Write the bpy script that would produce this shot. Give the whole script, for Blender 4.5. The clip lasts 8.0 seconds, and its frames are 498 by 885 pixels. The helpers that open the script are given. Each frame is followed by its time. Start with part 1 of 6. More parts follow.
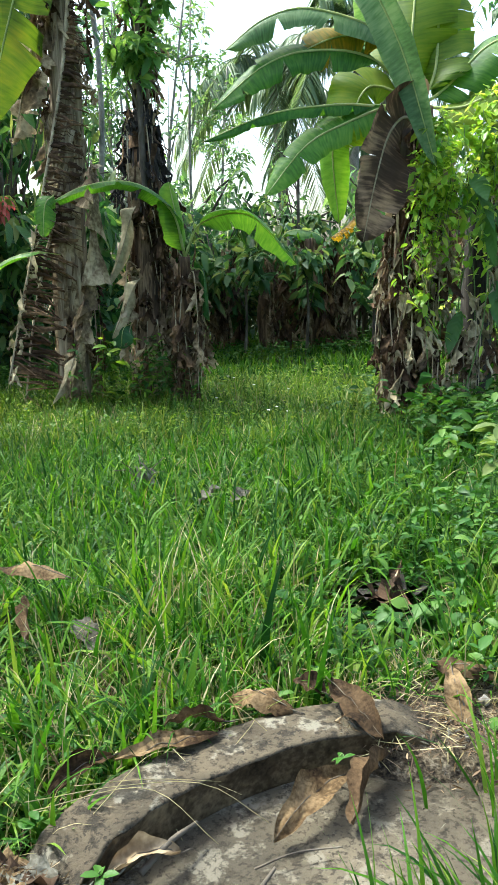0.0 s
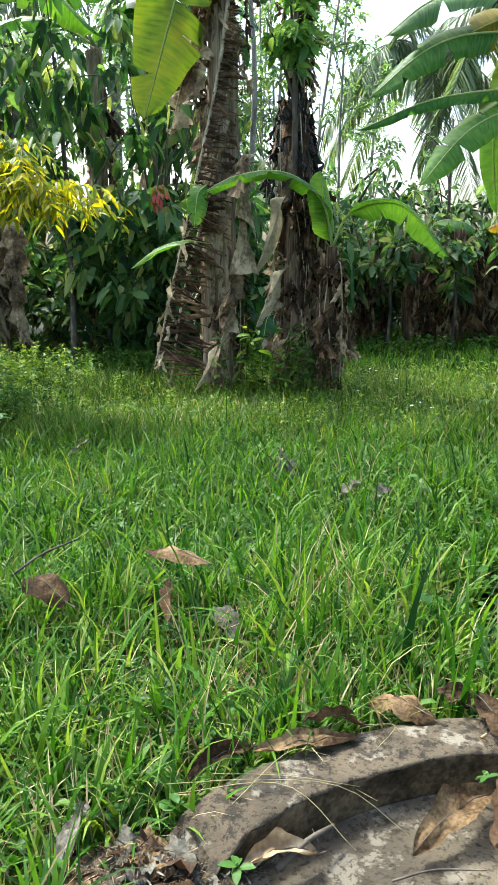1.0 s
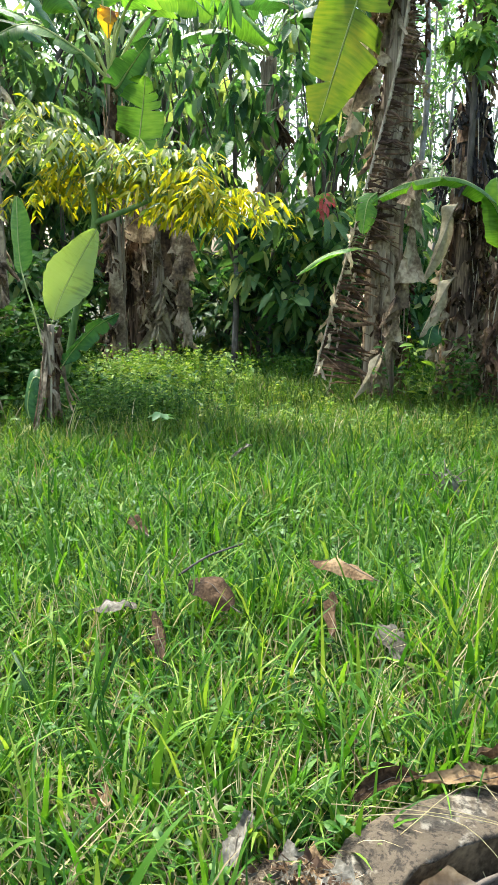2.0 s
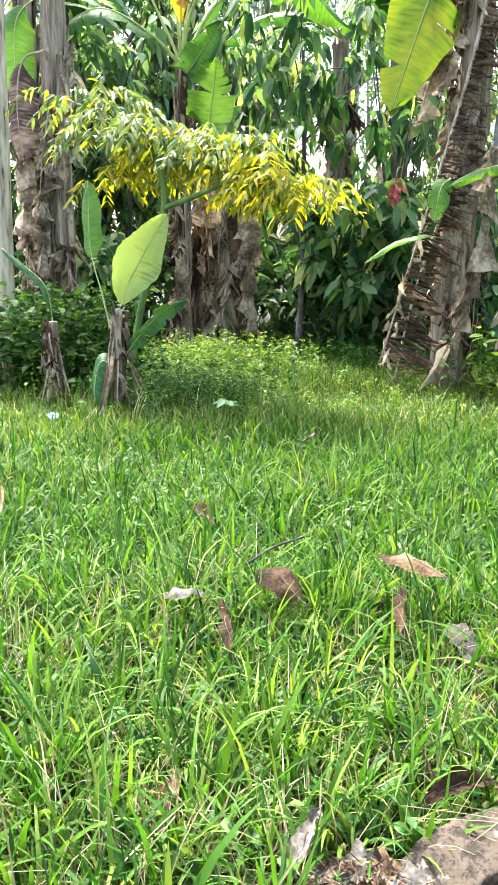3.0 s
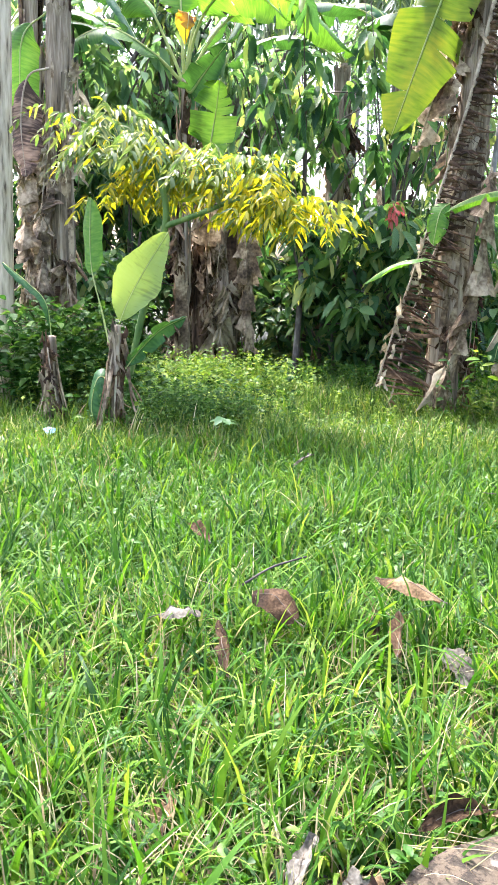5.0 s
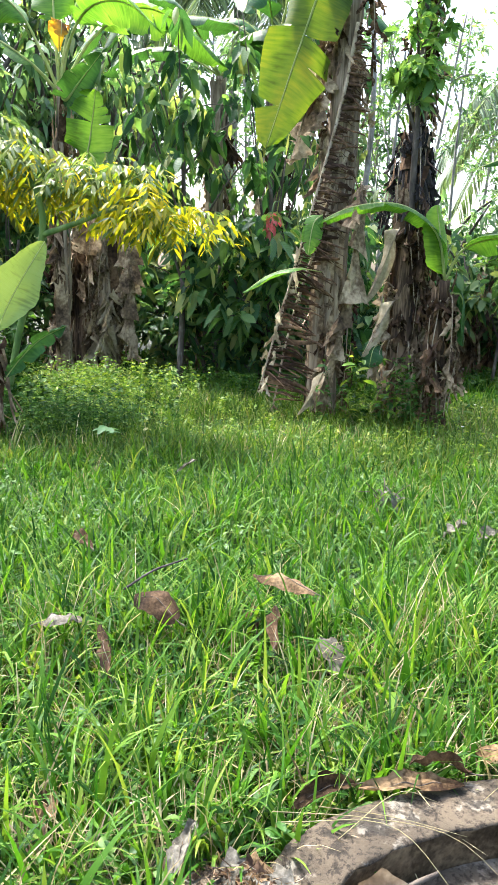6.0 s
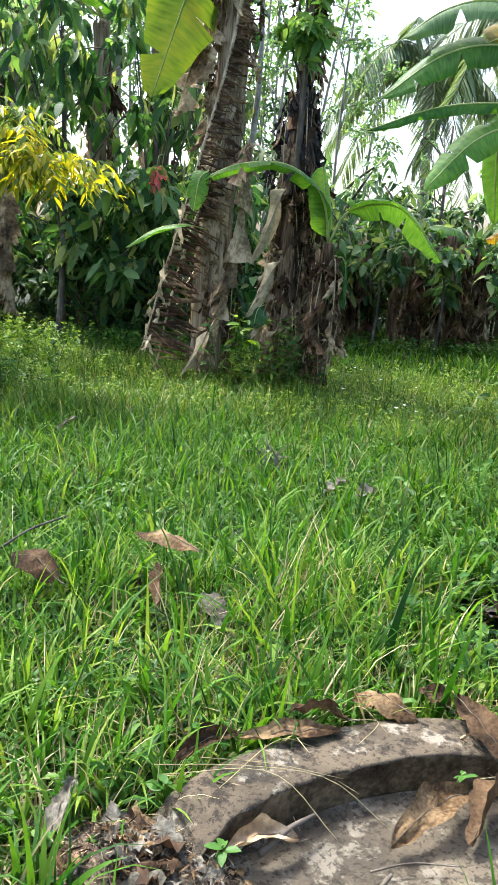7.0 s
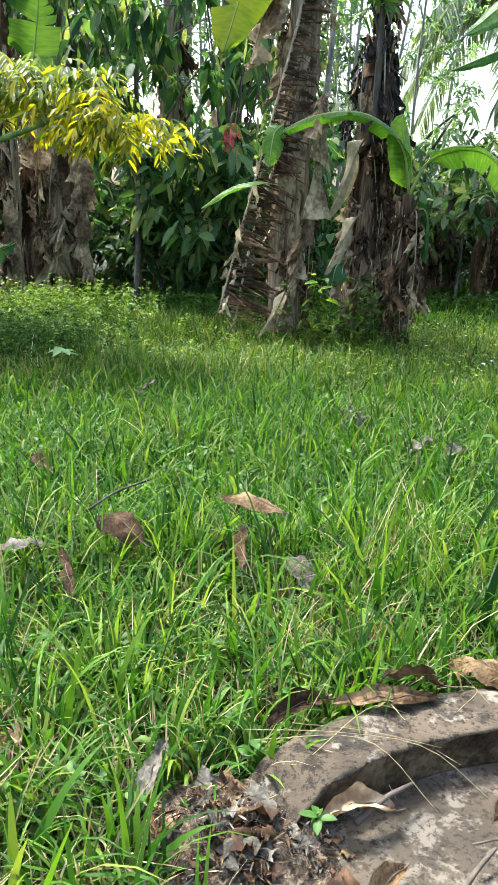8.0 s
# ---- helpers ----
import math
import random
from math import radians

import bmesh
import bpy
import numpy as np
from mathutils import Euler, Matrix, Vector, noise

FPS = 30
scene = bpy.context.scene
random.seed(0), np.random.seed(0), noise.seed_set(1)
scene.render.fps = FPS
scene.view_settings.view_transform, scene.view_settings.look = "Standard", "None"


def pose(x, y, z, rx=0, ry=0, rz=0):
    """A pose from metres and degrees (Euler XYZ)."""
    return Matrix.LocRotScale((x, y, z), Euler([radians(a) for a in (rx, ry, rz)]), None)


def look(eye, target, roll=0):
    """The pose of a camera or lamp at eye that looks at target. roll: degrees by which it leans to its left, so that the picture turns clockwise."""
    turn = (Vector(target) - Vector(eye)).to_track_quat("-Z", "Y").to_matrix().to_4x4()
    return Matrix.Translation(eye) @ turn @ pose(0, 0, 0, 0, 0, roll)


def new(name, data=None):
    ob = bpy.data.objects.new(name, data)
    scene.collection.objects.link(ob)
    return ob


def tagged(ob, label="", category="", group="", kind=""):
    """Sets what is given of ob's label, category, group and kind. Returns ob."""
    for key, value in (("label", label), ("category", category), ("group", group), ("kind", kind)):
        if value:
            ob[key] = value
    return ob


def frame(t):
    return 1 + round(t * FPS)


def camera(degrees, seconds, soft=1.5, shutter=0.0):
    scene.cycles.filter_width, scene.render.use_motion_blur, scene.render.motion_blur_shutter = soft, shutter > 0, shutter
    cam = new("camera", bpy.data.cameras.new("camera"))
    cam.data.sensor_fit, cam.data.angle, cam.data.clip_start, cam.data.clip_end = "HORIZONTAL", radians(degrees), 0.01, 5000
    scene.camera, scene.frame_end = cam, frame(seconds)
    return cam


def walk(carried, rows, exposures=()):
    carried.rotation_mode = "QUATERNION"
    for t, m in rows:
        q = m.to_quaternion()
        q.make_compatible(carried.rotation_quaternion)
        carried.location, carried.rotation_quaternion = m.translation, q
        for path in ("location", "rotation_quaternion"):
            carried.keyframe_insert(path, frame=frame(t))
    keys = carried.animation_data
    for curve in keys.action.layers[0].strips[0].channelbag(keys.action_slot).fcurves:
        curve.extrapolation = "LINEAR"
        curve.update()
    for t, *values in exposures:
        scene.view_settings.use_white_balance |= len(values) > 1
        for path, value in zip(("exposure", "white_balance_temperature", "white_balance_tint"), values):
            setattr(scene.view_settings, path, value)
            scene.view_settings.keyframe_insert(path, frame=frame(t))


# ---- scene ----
cam = camera(34.6, 8.0, soft=1.3)
PATH = [
    (0, (0.06, -0.019, 1.135), (0.024, 1.935, 0.71), -1.8),
    (0.5, (0.044, 0.01, 1.132), (-0.13, 1.948, 0.667), -1.2),
    (1, (0.008, 0.006, 1.144), (-0.355, 1.922, 0.702), -1.0),
    (1.5, (-0.034, -0.003, 1.165), (-0.591, 1.872, 0.75), -0.6),
    (2, (-0.074, 0.012, 1.154), (-0.789, 1.831, 0.731), -0.3),
    (2.2, (-0.097, 0.021, 1.157), (-0.877, 1.809, 0.715), -0.6),
    (3.5, (-0.127, 0.011, 1.166), (-0.975, 1.764, 0.711), 0.4),
    (4, (-0.136, 0.007, 1.173), (-0.984, 1.762, 0.728), 0.5),
    (5.3, (-0.139, 0.004, 1.175), (-0.946, 1.788, 0.768), 2.5),
    (5.5, (-0.121, -0.001, 1.176), (-0.86, 1.814, 0.776), 2.6),
    (6, (-0.067, -0.05, 1.18), (-0.649, 1.824, 0.791), 1.5),
    (6.5, (-0.119, -0.045, 1.156), (-0.515, 1.868, 0.73), 2.4),
    (7, (-0.077, -0.031, 1.157), (-0.365, 1.892, 0.688), 4.0),
    (7.5, (-0.093, -0.025, 1.184), (-0.462, 1.88, 0.701), 4.0),
    (8, (-0.107, 0.03, 1.127), (-0.576, 1.89, 0.561), 1.5),
]
EXPOSURE = [(0.0, 2.18, 6050, -1), (1.0, 2.26, 6100, 4), (2.0, 2.57, 6200, 6), (2.6, 2.97, 6200, 11), (3.5, 3.32, 6000, 21), (4.5, 3.30, 6000, 21), (5.5, 3.10, 6050, 18), (6.0, 2.82, 6100, 13), (6.5, 2.51, 6100, 11), (7.5, 2.46, 6050, 11), (8.0, 2.51, 6050, 11)]
walk(cam, [(t, look(eye, target, roll)) for t, eye, target, roll in PATH], EXPOSURE)

# ---- light ----
SUN_AZ, SUN_EL = radians(-55), radians(60)      # high, ahead and to the left of the first view
world = bpy.data.worlds.new("world")
scene.world = world
world.use_nodes = True
sky = world.node_tree.nodes.new("ShaderNodeTexSky")
sky.sky_type, sky.sun_disc = "NISHITA", False
sky.sun_elevation, sky.sun_rotation = SUN_EL, SUN_AZ
sky.air_density, sky.dust_density, sky.ozone_density = 1.0, 6.0, 0.6
back = world.node_tree.nodes["Background"]
back.inputs["Strength"].default_value = 0.13
world.node_tree.links.new(sky.outputs[0], back.inputs[0])

sun = new("sun", bpy.data.lights.new("sun", "SUN"))
sun.data.energy, sun.data.angle, sun.data.color = 2.0, radians(7.0), (1.0, 0.96, 0.90)
toward = Vector((math.sin(SUN_AZ) * math.cos(SUN_EL), math.cos(SUN_AZ) * math.cos(SUN_EL), math.sin(SUN_EL)))
sun.matrix_world = look(toward * 40, (0, 0, 0))


# ---- materials ----
def nodes_of(name):
    m = bpy.data.materials.new(name)
    m.use_nodes = True
    t = m.node_tree
    return m, t.nodes, t.links, t.nodes["Principled BSDF"], t.nodes["Material Output"]


def ramp(N, stops):
    r = N.new("ShaderNodeValToRGB")
    el = r.color_ramp.elements
    while len(el) < len(stops):
        el.new(0.5)
    for e, (p, c) in zip(el, stops):
        e.position, e.color = p, (*c, 1)
    return r


def noise_of(N, L, scale, detail=4, stretch=(1, 1, 1), source="Object"):
    tc, mp, nz = N.new("ShaderNodeTexCoord"), N.new("ShaderNodeMapping"), N.new("ShaderNodeTexNoise")
    mp.inputs["Scale"].default_value = stretch
    nz.inputs["Scale"].default_value, nz.inputs["Detail"].default_value = scale, detail
    L.new(tc.outputs[source], mp.inputs[0])
    L.new(mp.outputs[0], nz.inputs["Vector"])
    return nz


def leaf_mat(name, stops, thin=0.45, rough=0.5, glow=(1.25, 1.15, 0.6), scale=6.0, spec=0.35, patch=0.35, veins=0.0):
    """Foliage: colour from one leaf to the next by island, mottled by noise, light passing through."""
    m, N, L, p, out = nodes_of(name)
    geo, r = N.new("ShaderNodeNewGeometry"), ramp(N, stops)
    nz = noise_of(N, L, scale, 3)
    mix = N.new("ShaderNodeMath")
    mix.operation = "MULTIPLY_ADD"
    mix.inputs[1].default_value = patch
    sub = N.new("ShaderNodeMath")
    sub.operation = "SUBTRACT"
    sub.inputs[1].default_value = patch * 0.5
    L.new(geo.outputs["Random Per Island"], sub.inputs[0])
    L.new(nz.outputs["Fac"], mix.inputs[0])
    L.new(sub.outputs[0], mix.inputs[2])
    L.new(mix.outputs[0], r.inputs[0])
    L.new(r.outputs[0], p.inputs["Base Color"])
    p.inputs["Roughness"].default_value, p.inputs["Specular IOR Level"].default_value = rough, spec
    if veins:
        uv, sep = N.new("ShaderNodeUVMap"), N.new("ShaderNodeSeparateXYZ")
        ab, ma, sn, bp = N.new("ShaderNodeMath"), N.new("ShaderNodeMath"), N.new("ShaderNodeMath"), N.new("ShaderNodeBump")
        ab.operation, ma.operation, sn.operation = "ABSOLUTE", "MULTIPLY_ADD", "SINE"
        L.new(uv.outputs[0], sep.inputs[0])
        L.new(sep.outputs[0], ab.inputs[0])
        slant = N.new("ShaderNodeMath")
        slant.operation = "MULTIPLY_ADD"
        slant.inputs[1].default_value = -0.16
        L.new(ab.outputs[0], slant.inputs[0])
        L.new(sep.outputs[1], slant.inputs[2])
        ma.inputs[1].default_value, ma.inputs[2].default_value = 62.0, 0.0
        L.new(slant.outputs[0], ma.inputs[0])
        L.new(ma.outputs[0], sn.inputs[0])
        bp.inputs["Strength"].default_value, bp.inputs["Distance"].default_value = veins, 0.012
        L.new(sn.outputs[0], bp.inputs["Height"])
        L.new(bp.outputs[0], p.inputs["Normal"])
    tr, g, ms = N.new("ShaderNodeBsdfTranslucent"), N.new("ShaderNodeMix"), N.new("ShaderNodeMixShader")
    g.data_type, g.blend_type = "RGBA", "MULTIPLY"
    g.inputs[0].default_value = 1
    g.inputs[7].default_value = (*glow, 1)
    L.new(r.outputs[0], g.inputs[6])
    L.new(g.outputs[2], tr.inputs[0])
    ms.inputs[0].default_value = thin
    L.new(p.outputs[0], ms.inputs[1])
    L.new(tr.outputs[0], ms.inputs[2])
    L.new(ms.outputs[0], out.inputs[0])
    return m


def banana_mat(name, green, pale, thin=0.5, brown=0.0, glow=(1.5, 1.35, 0.45), rough=0.5):
    """A banana blade: fine cross veins in relief, slow change of green, browned patches where it ages."""
    m, N, L, p, out = nodes_of(name)
    uv, sep = N.new("ShaderNodeUVMap"), N.new("ShaderNodeSeparateXYZ")
    L.new(uv.outputs[0], sep.inputs[0])
    ab = N.new("ShaderNodeMath")
    ab.operation = "ABSOLUTE"
    L.new(sep.outputs[0], ab.inputs[0])
    ma = N.new("ShaderNodeMath")
    ma.operation = "MULTIPLY_ADD"
    ma.inputs[1].default_value = -0.05
    L.new(ab.outputs[0], ma.inputs[0])
    L.new(sep.outputs[1], ma.inputs[2])
    wv = N.new("ShaderNodeMath")
    wv.operation = "MULTIPLY"
    wv.inputs[1].default_value = 620.0
    L.new(ma.outputs[0], wv.inputs[0])
    sn = N.new("ShaderNodeMath")
    sn.operation = "SINE"
    L.new(wv.outputs[0], sn.inputs[0])
    nz = noise_of(N, L, 3.5, 5)
    streak = noise_of(N, L, 1.0, 5, (1.5, 55, 1), "UV")
    blend = N.new("ShaderNodeMath")
    blend.operation = "MULTIPLY_ADD"
    blend.inputs[1].default_value = 0.75
    less = N.new("ShaderNodeMath")
    less.operation = "SUBTRACT"
    less.inputs[1].default_value = 0.375
    L.new(nz.outputs["Fac"], less.inputs[0])
    L.new(streak.outputs["Fac"], blend.inputs[0])
    L.new(less.outputs[0], blend.inputs[2])
    dark = tuple(c * 0.6 for c in green)
    r = ramp(N, [(0.26, dark), (0.45, green), (0.7, pale)])
    L.new(blend.outputs[0], r.inputs[0])
    col = r.outputs[0]
    if brown:
        nb = noise_of(N, L, 2.2, 8)
        rb = ramp(N, [(0.62 - brown, (0, 0, 0)), (0.70 - brown, (1, 1, 1))])
        L.new(nb.outputs["Fac"], rb.inputs[0])
        mx = N.new("ShaderNodeMix")
        mx.data_type = "RGBA"
        mx.inputs[7].default_value = (0.16, 0.085, 0.03, 1)
        L.new(rb.outputs[0], mx.inputs[0])
        L.new(col, mx.inputs[6])
        col = mx.outputs[2]
    L.new(col, p.inputs["Base Color"])
    p.inputs["Roughness"].default_value, p.inputs["Specular IOR Level"].default_value = rough, 0.3
    bp = N.new("ShaderNodeBump")
    bp.inputs["Strength"].default_value, bp.inputs["Distance"].default_value = 0.10, 0.002
    L.new(sn.outputs[0], bp.inputs["Height"])
    L.new(bp.outputs[0], p.inputs["Normal"])
    tr, g, ms = N.new("ShaderNodeBsdfTranslucent"), N.new("ShaderNodeMix"), N.new("ShaderNodeMixShader")
    g.data_type, g.blend_type = "RGBA", "MULTIPLY"
    g.inputs[0].default_value = 1
    g.inputs[7].default_value = (*glow, 1)
    L.new(col, g.inputs[6])
    L.new(g.outputs[2], tr.inputs[0])
    ms.inputs[0].default_value = thin
    L.new(p.outputs[0], ms.inputs[1])
    L.new(tr.outputs[0], ms.inputs[2])
    L.new(ms.outputs[0], out.inputs[0])
    return m


def fibre_mat(name, stops, scale=9.0, stretch=(1, 1, 0.12), rough=0.85, bump=0.6, fine=60.0, thin=0.0, spec=0.25, source="Object", grain=0.45):
    """Fibrous or crusted matter: a broad and a fine noise, the same noise in relief."""
    m, N, L, p, out = nodes_of(name)
    a, b = noise_of(N, L, scale, 6, stretch, source), noise_of(N, L, fine, 4, stretch, source)
    ad = N.new("ShaderNodeMath")
    ad.operation = "MULTIPLY_ADD"
    ad.inputs[1].default_value = grain
    sb = N.new("ShaderNodeMath")
    sb.operation = "SUBTRACT"
    sb.inputs[1].default_value = grain * 0.49
    L.new(b.outputs["Fac"], ad.inputs[0])
    L.new(a.outputs["Fac"], sb.inputs[0])
    L.new(sb.outputs[0], ad.inputs[2])
    r = ramp(N, stops)
    L.new(ad.outputs[0], r.inputs[0])
    L.new(r.outputs[0], p.inputs["Base Color"])
    p.inputs["Roughness"].default_value, p.inputs["Specular IOR Level"].default_value = rough, spec
    bp = N.new("ShaderNodeBump")
    bp.inputs["Strength"].default_value, bp.inputs["Distance"].default_value = bump, 0.01
    L.new(ad.outputs[0], bp.inputs["Height"])
    L.new(bp.outputs[0], p.inputs["Normal"])
    if thin:
        tr, ms = N.new("ShaderNodeBsdfTranslucent"), N.new("ShaderNodeMixShader")
        L.new(r.outputs[0], tr.inputs[0])
        ms.inputs[0].default_value = thin
        L.new(p.outputs[0], ms.inputs[1])
        L.new(tr.outputs[0], ms.inputs[2])
        L.new(ms.outputs[0], out.inputs[0])
    return m


def concrete_mat(name, base, crust, dirt, cover=0.55, soil=0.46):
    """Old concrete: stained base, sharp-edged pale crust, patches of dirt and moss, pits and grit."""
    m, N, L, p, out = nodes_of(name)
    col = None
    layers = [(4.0, base, None), (12.0, crust, (cover, cover + 0.06)), (18.0, dirt, (soil, soil - 0.06)), (70.0, tuple(c * 0.5 for c in dirt), (0.47, 0.41))]
    height = None
    for k, (scale, tint, edge) in enumerate(layers):
        nz = noise_of(N, L, scale, 12)
        nz.inputs["Roughness"].default_value = 0.5 if k == 0 else 0.68
        if edge is None:
            r = ramp(N, [(0.3, tuple(c * 0.55 for c in tint)), (0.7, tuple(c * 1.35 for c in tint))])
            L.new(nz.outputs["Fac"], r.inputs[0])
            col = r.outputs[0]
            continue
        mr = N.new("ShaderNodeMapRange")
        mr.inputs["From Min"].default_value, mr.inputs["From Max"].default_value = edge
        L.new(nz.outputs["Fac"], mr.inputs[0])
        mx = N.new("ShaderNodeMix")
        mx.data_type = "RGBA"
        mx.inputs[7].default_value = (*tint, 1)
        amount = N.new("ShaderNodeMath")
        amount.operation = "MULTIPLY"
        amount.inputs[1].default_value = (0, 0.65, 0.85, 0.75)[k]
        L.new(mr.outputs[0], amount.inputs[0])
        L.new(amount.outputs[0], mx.inputs[0])
        L.new(col, mx.inputs[6])
        col = mx.outputs[2]
        bp = N.new("ShaderNodeBump")
        bp.inputs["Strength"].default_value, bp.inputs["Distance"].default_value = 0.55, (0, 0.012, 0.016, 0.005)[k]
        L.new(nz.outputs["Fac"], bp.inputs["Height"])
        if height is not None:
            L.new(height, bp.inputs["Normal"])
        height = bp.outputs[0]
    L.new(col, p.inputs["Base Color"])
    L.new(height, p.inputs["Normal"])
    p.inputs["Roughness"].default_value, p.inputs["Specular IOR Level"].default_value = 0.85, 0.25
    return m


GRASS = leaf_mat("grass", [(0.0, (0.009, 0.042, 0.005)), (0.4, (0.038, 0.118, 0.009)), (0.8, (0.095, 0.2, 0.017)), (1.0, (0.17, 0.24, 0.04))], 0.45, 0.52, (1.2, 1.2, 0.42), 2.0, 0.15)
# Copy of the grass tones lowered for the shaded middle of the lawn.
GRASS_LOW_SHADED = leaf_mat("shaded_low_grass", [(0.0, (0.009, 0.04, 0.005)), (0.4, (0.033, 0.105, 0.009)), (0.8, (0.08, 0.175, 0.016)), (1.0, (0.12, 0.175, 0.035))], 0.45, 0.52, (1.2, 1.2, 0.42), 2.0, 0.15)
# Finer, yellower grass, its tones also raised for the sunlit far lawn.
GRASS_FINE_SUNLIT = leaf_mat("sunlit_fine_grass", [(0.0, (0.025, 0.07, 0.007)), (0.4, (0.06, 0.135, 0.013)), (0.8, (0.12, 0.205, 0.022)), (1.0, (0.25, 0.27, 0.08))], 0.42, 0.5, (1.2, 1.2, 0.45), 2.0, 0.25)
STRAW = leaf_mat("straw", [(0.0, (0.15, 0.12, 0.05)), (0.6, (0.3, 0.265, 0.13)), (1.0, (0.44, 0.41, 0.22))], 0.25, 0.7, (1.1, 1.0, 0.8))
STRAW_BROWN = leaf_mat("brown_straw", [(0.0, (0.03, 0.018, 0.01)), (0.6, (0.11, 0.07, 0.04)), (1.0, (0.26, 0.2, 0.12))], 0.15, 0.8, (1, 1, 0.9))
WEED = leaf_mat("weed_leaf", [(0.0, (0.016, 0.062, 0.009)), (0.5, (0.04, 0.122, 0.015)), (1.0, (0.1, 0.19, 0.028))], 0.42, 0.5, spec=0.25)
# Darker weed green: shade round the post and sucker is in the colour.
WEED_SHADED = leaf_mat("shaded_weed_leaf", [(0.0, (0.010, 0.042, 0.008)), (0.5, (0.028, 0.088, 0.014)), (1.0, (0.075, 0.15, 0.026))], 0.42, 0.6, spec=0.1)
# Weed green brightened and yellowed to carry the sun on the mound.
MOUND_SUNLIT = leaf_mat("sunlit_mound_leaf", [(0.0, (0.05, 0.13, 0.014)), (0.5, (0.14, 0.265, 0.026)), (1.0, (0.26, 0.36, 0.042))], 0.5, 0.5)
COCOA = leaf_mat("cocoa_leaf", [(0.0, (0.018, 0.062, 0.024)), (0.45, (0.05, 0.135, 0.042)), (0.8, (0.13, 0.24, 0.075)), (1.0, (0.32, 0.36, 0.14))], 0.52, 0.5, (1.4, 1.35, 0.6), 6.0, 0.3, veins=0.22)
DUSK = leaf_mat("understorey_leaf", [(0.0, (0.025, 0.075, 0.028)), (0.6, (0.065, 0.15, 0.05)), (1.0, (0.2, 0.26, 0.09))], 0.5, 0.5, spec=0.3)
TREE_LEAF = leaf_mat("tree_leaf", [(0.0, (0.06, 0.14, 0.06)), (0.6, (0.12, 0.24, 0.1)), (1.0, (0.22, 0.34, 0.15))], 0.5, 0.5, spec=0.3)
# Palm green lifted paler; the haze of distance is in the colour.
PALM = leaf_mat("palm_leaf", [(0.0, (0.07, 0.13, 0.07)), (1.0, (0.16, 0.23, 0.11))], 0.4, 0.4)
CLIMB = leaf_mat("climber_leaf", [(0.0, (0.06, 0.16, 0.04)), (0.6, (0.14, 0.29, 0.07)), (1.0, (0.26, 0.4, 0.11))], 0.55, 0.5, spec=0.25)
VINE = leaf_mat("vine_leaf", [(0.0, (0.13, 0.28, 0.03)), (0.5, (0.28, 0.47, 0.05)), (1.0, (0.46, 0.56, 0.1))], 0.58, 0.4)
# Shrub leaf tones hold its light: pale sky sheen above, backlit yellow below.
GOLD_GREEN = leaf_mat("gold_green_leaf", [(0.0, (0.06, 0.11, 0.03)), (0.5, (0.12, 0.175, 0.05)), (1.0, (0.25, 0.27, 0.08))], 0.45, 0.5, (1.1, 1.2, 0.6))
GOLD_BACKLIT = leaf_mat("backlit_gold_leaf", [(0.0, (0.13, 0.2, 0.012)), (0.4, (0.28, 0.3, 0.014)), (1.0, (0.42, 0.37, 0.016))], 0.65, 0.5, (1.3, 1.2, 0.3))
RED_BLOOM = leaf_mat("red_bract", [(0.0, (0.5, 0.1, 0.09)), (1.0, (0.65, 0.22, 0.18))], 0.4, 0.5, (1.2, 0.8, 0.8))
WHITE_BLOOM = leaf_mat("white_petal", [(0.0, (0.7, 0.7, 0.62)), (1.0, (0.8, 0.8, 0.74))], 0.3, 0.5, (1, 1, 1))
BLADE = banana_mat("banana_blade", (0.045, 0.14, 0.018), (0.095, 0.22, 0.03))
BLADE_LIGHT = banana_mat("banana_blade_light", (0.075, 0.2, 0.03), (0.14, 0.29, 0.05))
BLADE_OLD = banana_mat("banana_blade_old", (0.07, 0.13, 0.012), (0.13, 0.17, 0.016), 0.52, 0.0)
# Brighter blade copy: light missing on shaded leaves is put into the green.
BLADE_BRIGHT = banana_mat("banana_blade_bright", (0.12, 0.28, 0.03), (0.19, 0.36, 0.05), 0.5)
BLADE_DEAD = banana_mat("banana_blade_dead", (0.07, 0.043, 0.027), (0.34, 0.225, 0.145), 0.12, 0.0, (1, 1, 1), 0.75)
BLADE_YOUNG = banana_mat("banana_blade_young", (0.28, 0.38, 0.1), (0.3, 0.4, 0.12), 0.42, 0.0, (1.2, 1.2, 0.6))
BLADE_DARK = banana_mat("banana_blade_dark", (0.03, 0.1, 0.03), (0.06, 0.16, 0.045), 0.3)
BLADE_YELLOW = banana_mat("banana_blade_yellow", (0.5, 0.33, 0.02), (0.62, 0.42, 0.03), 0.5, 0.08, (1.2, 1.0, 0.4))
BLADE_WITHER = banana_mat("banana_blade_withering", (0.16, 0.17, 0.012), (0.36, 0.24, 0.02), 0.55, 0.1, (1.3, 1.1, 0.35))
# Blade copy brightened and yellowed as if light came through from behind.
BLADE_BACKLIT = banana_mat("banana_blade_backlit", (0.11, 0.2, 0.016), (0.18, 0.25, 0.025), 0.65)
BLADE_PALE = banana_mat("banana_blade_pale", (0.1, 0.19, 0.07), (0.19, 0.28, 0.13), 0.4, 0.0, (1.3, 1.3, 0.7))
RIB = fibre_mat("midrib", [(0.3, (0.28, 0.36, 0.1)), (0.7, (0.46, 0.5, 0.2))], 8, (1, 1, 1), 0.5, 0.1, 60, 0.3)
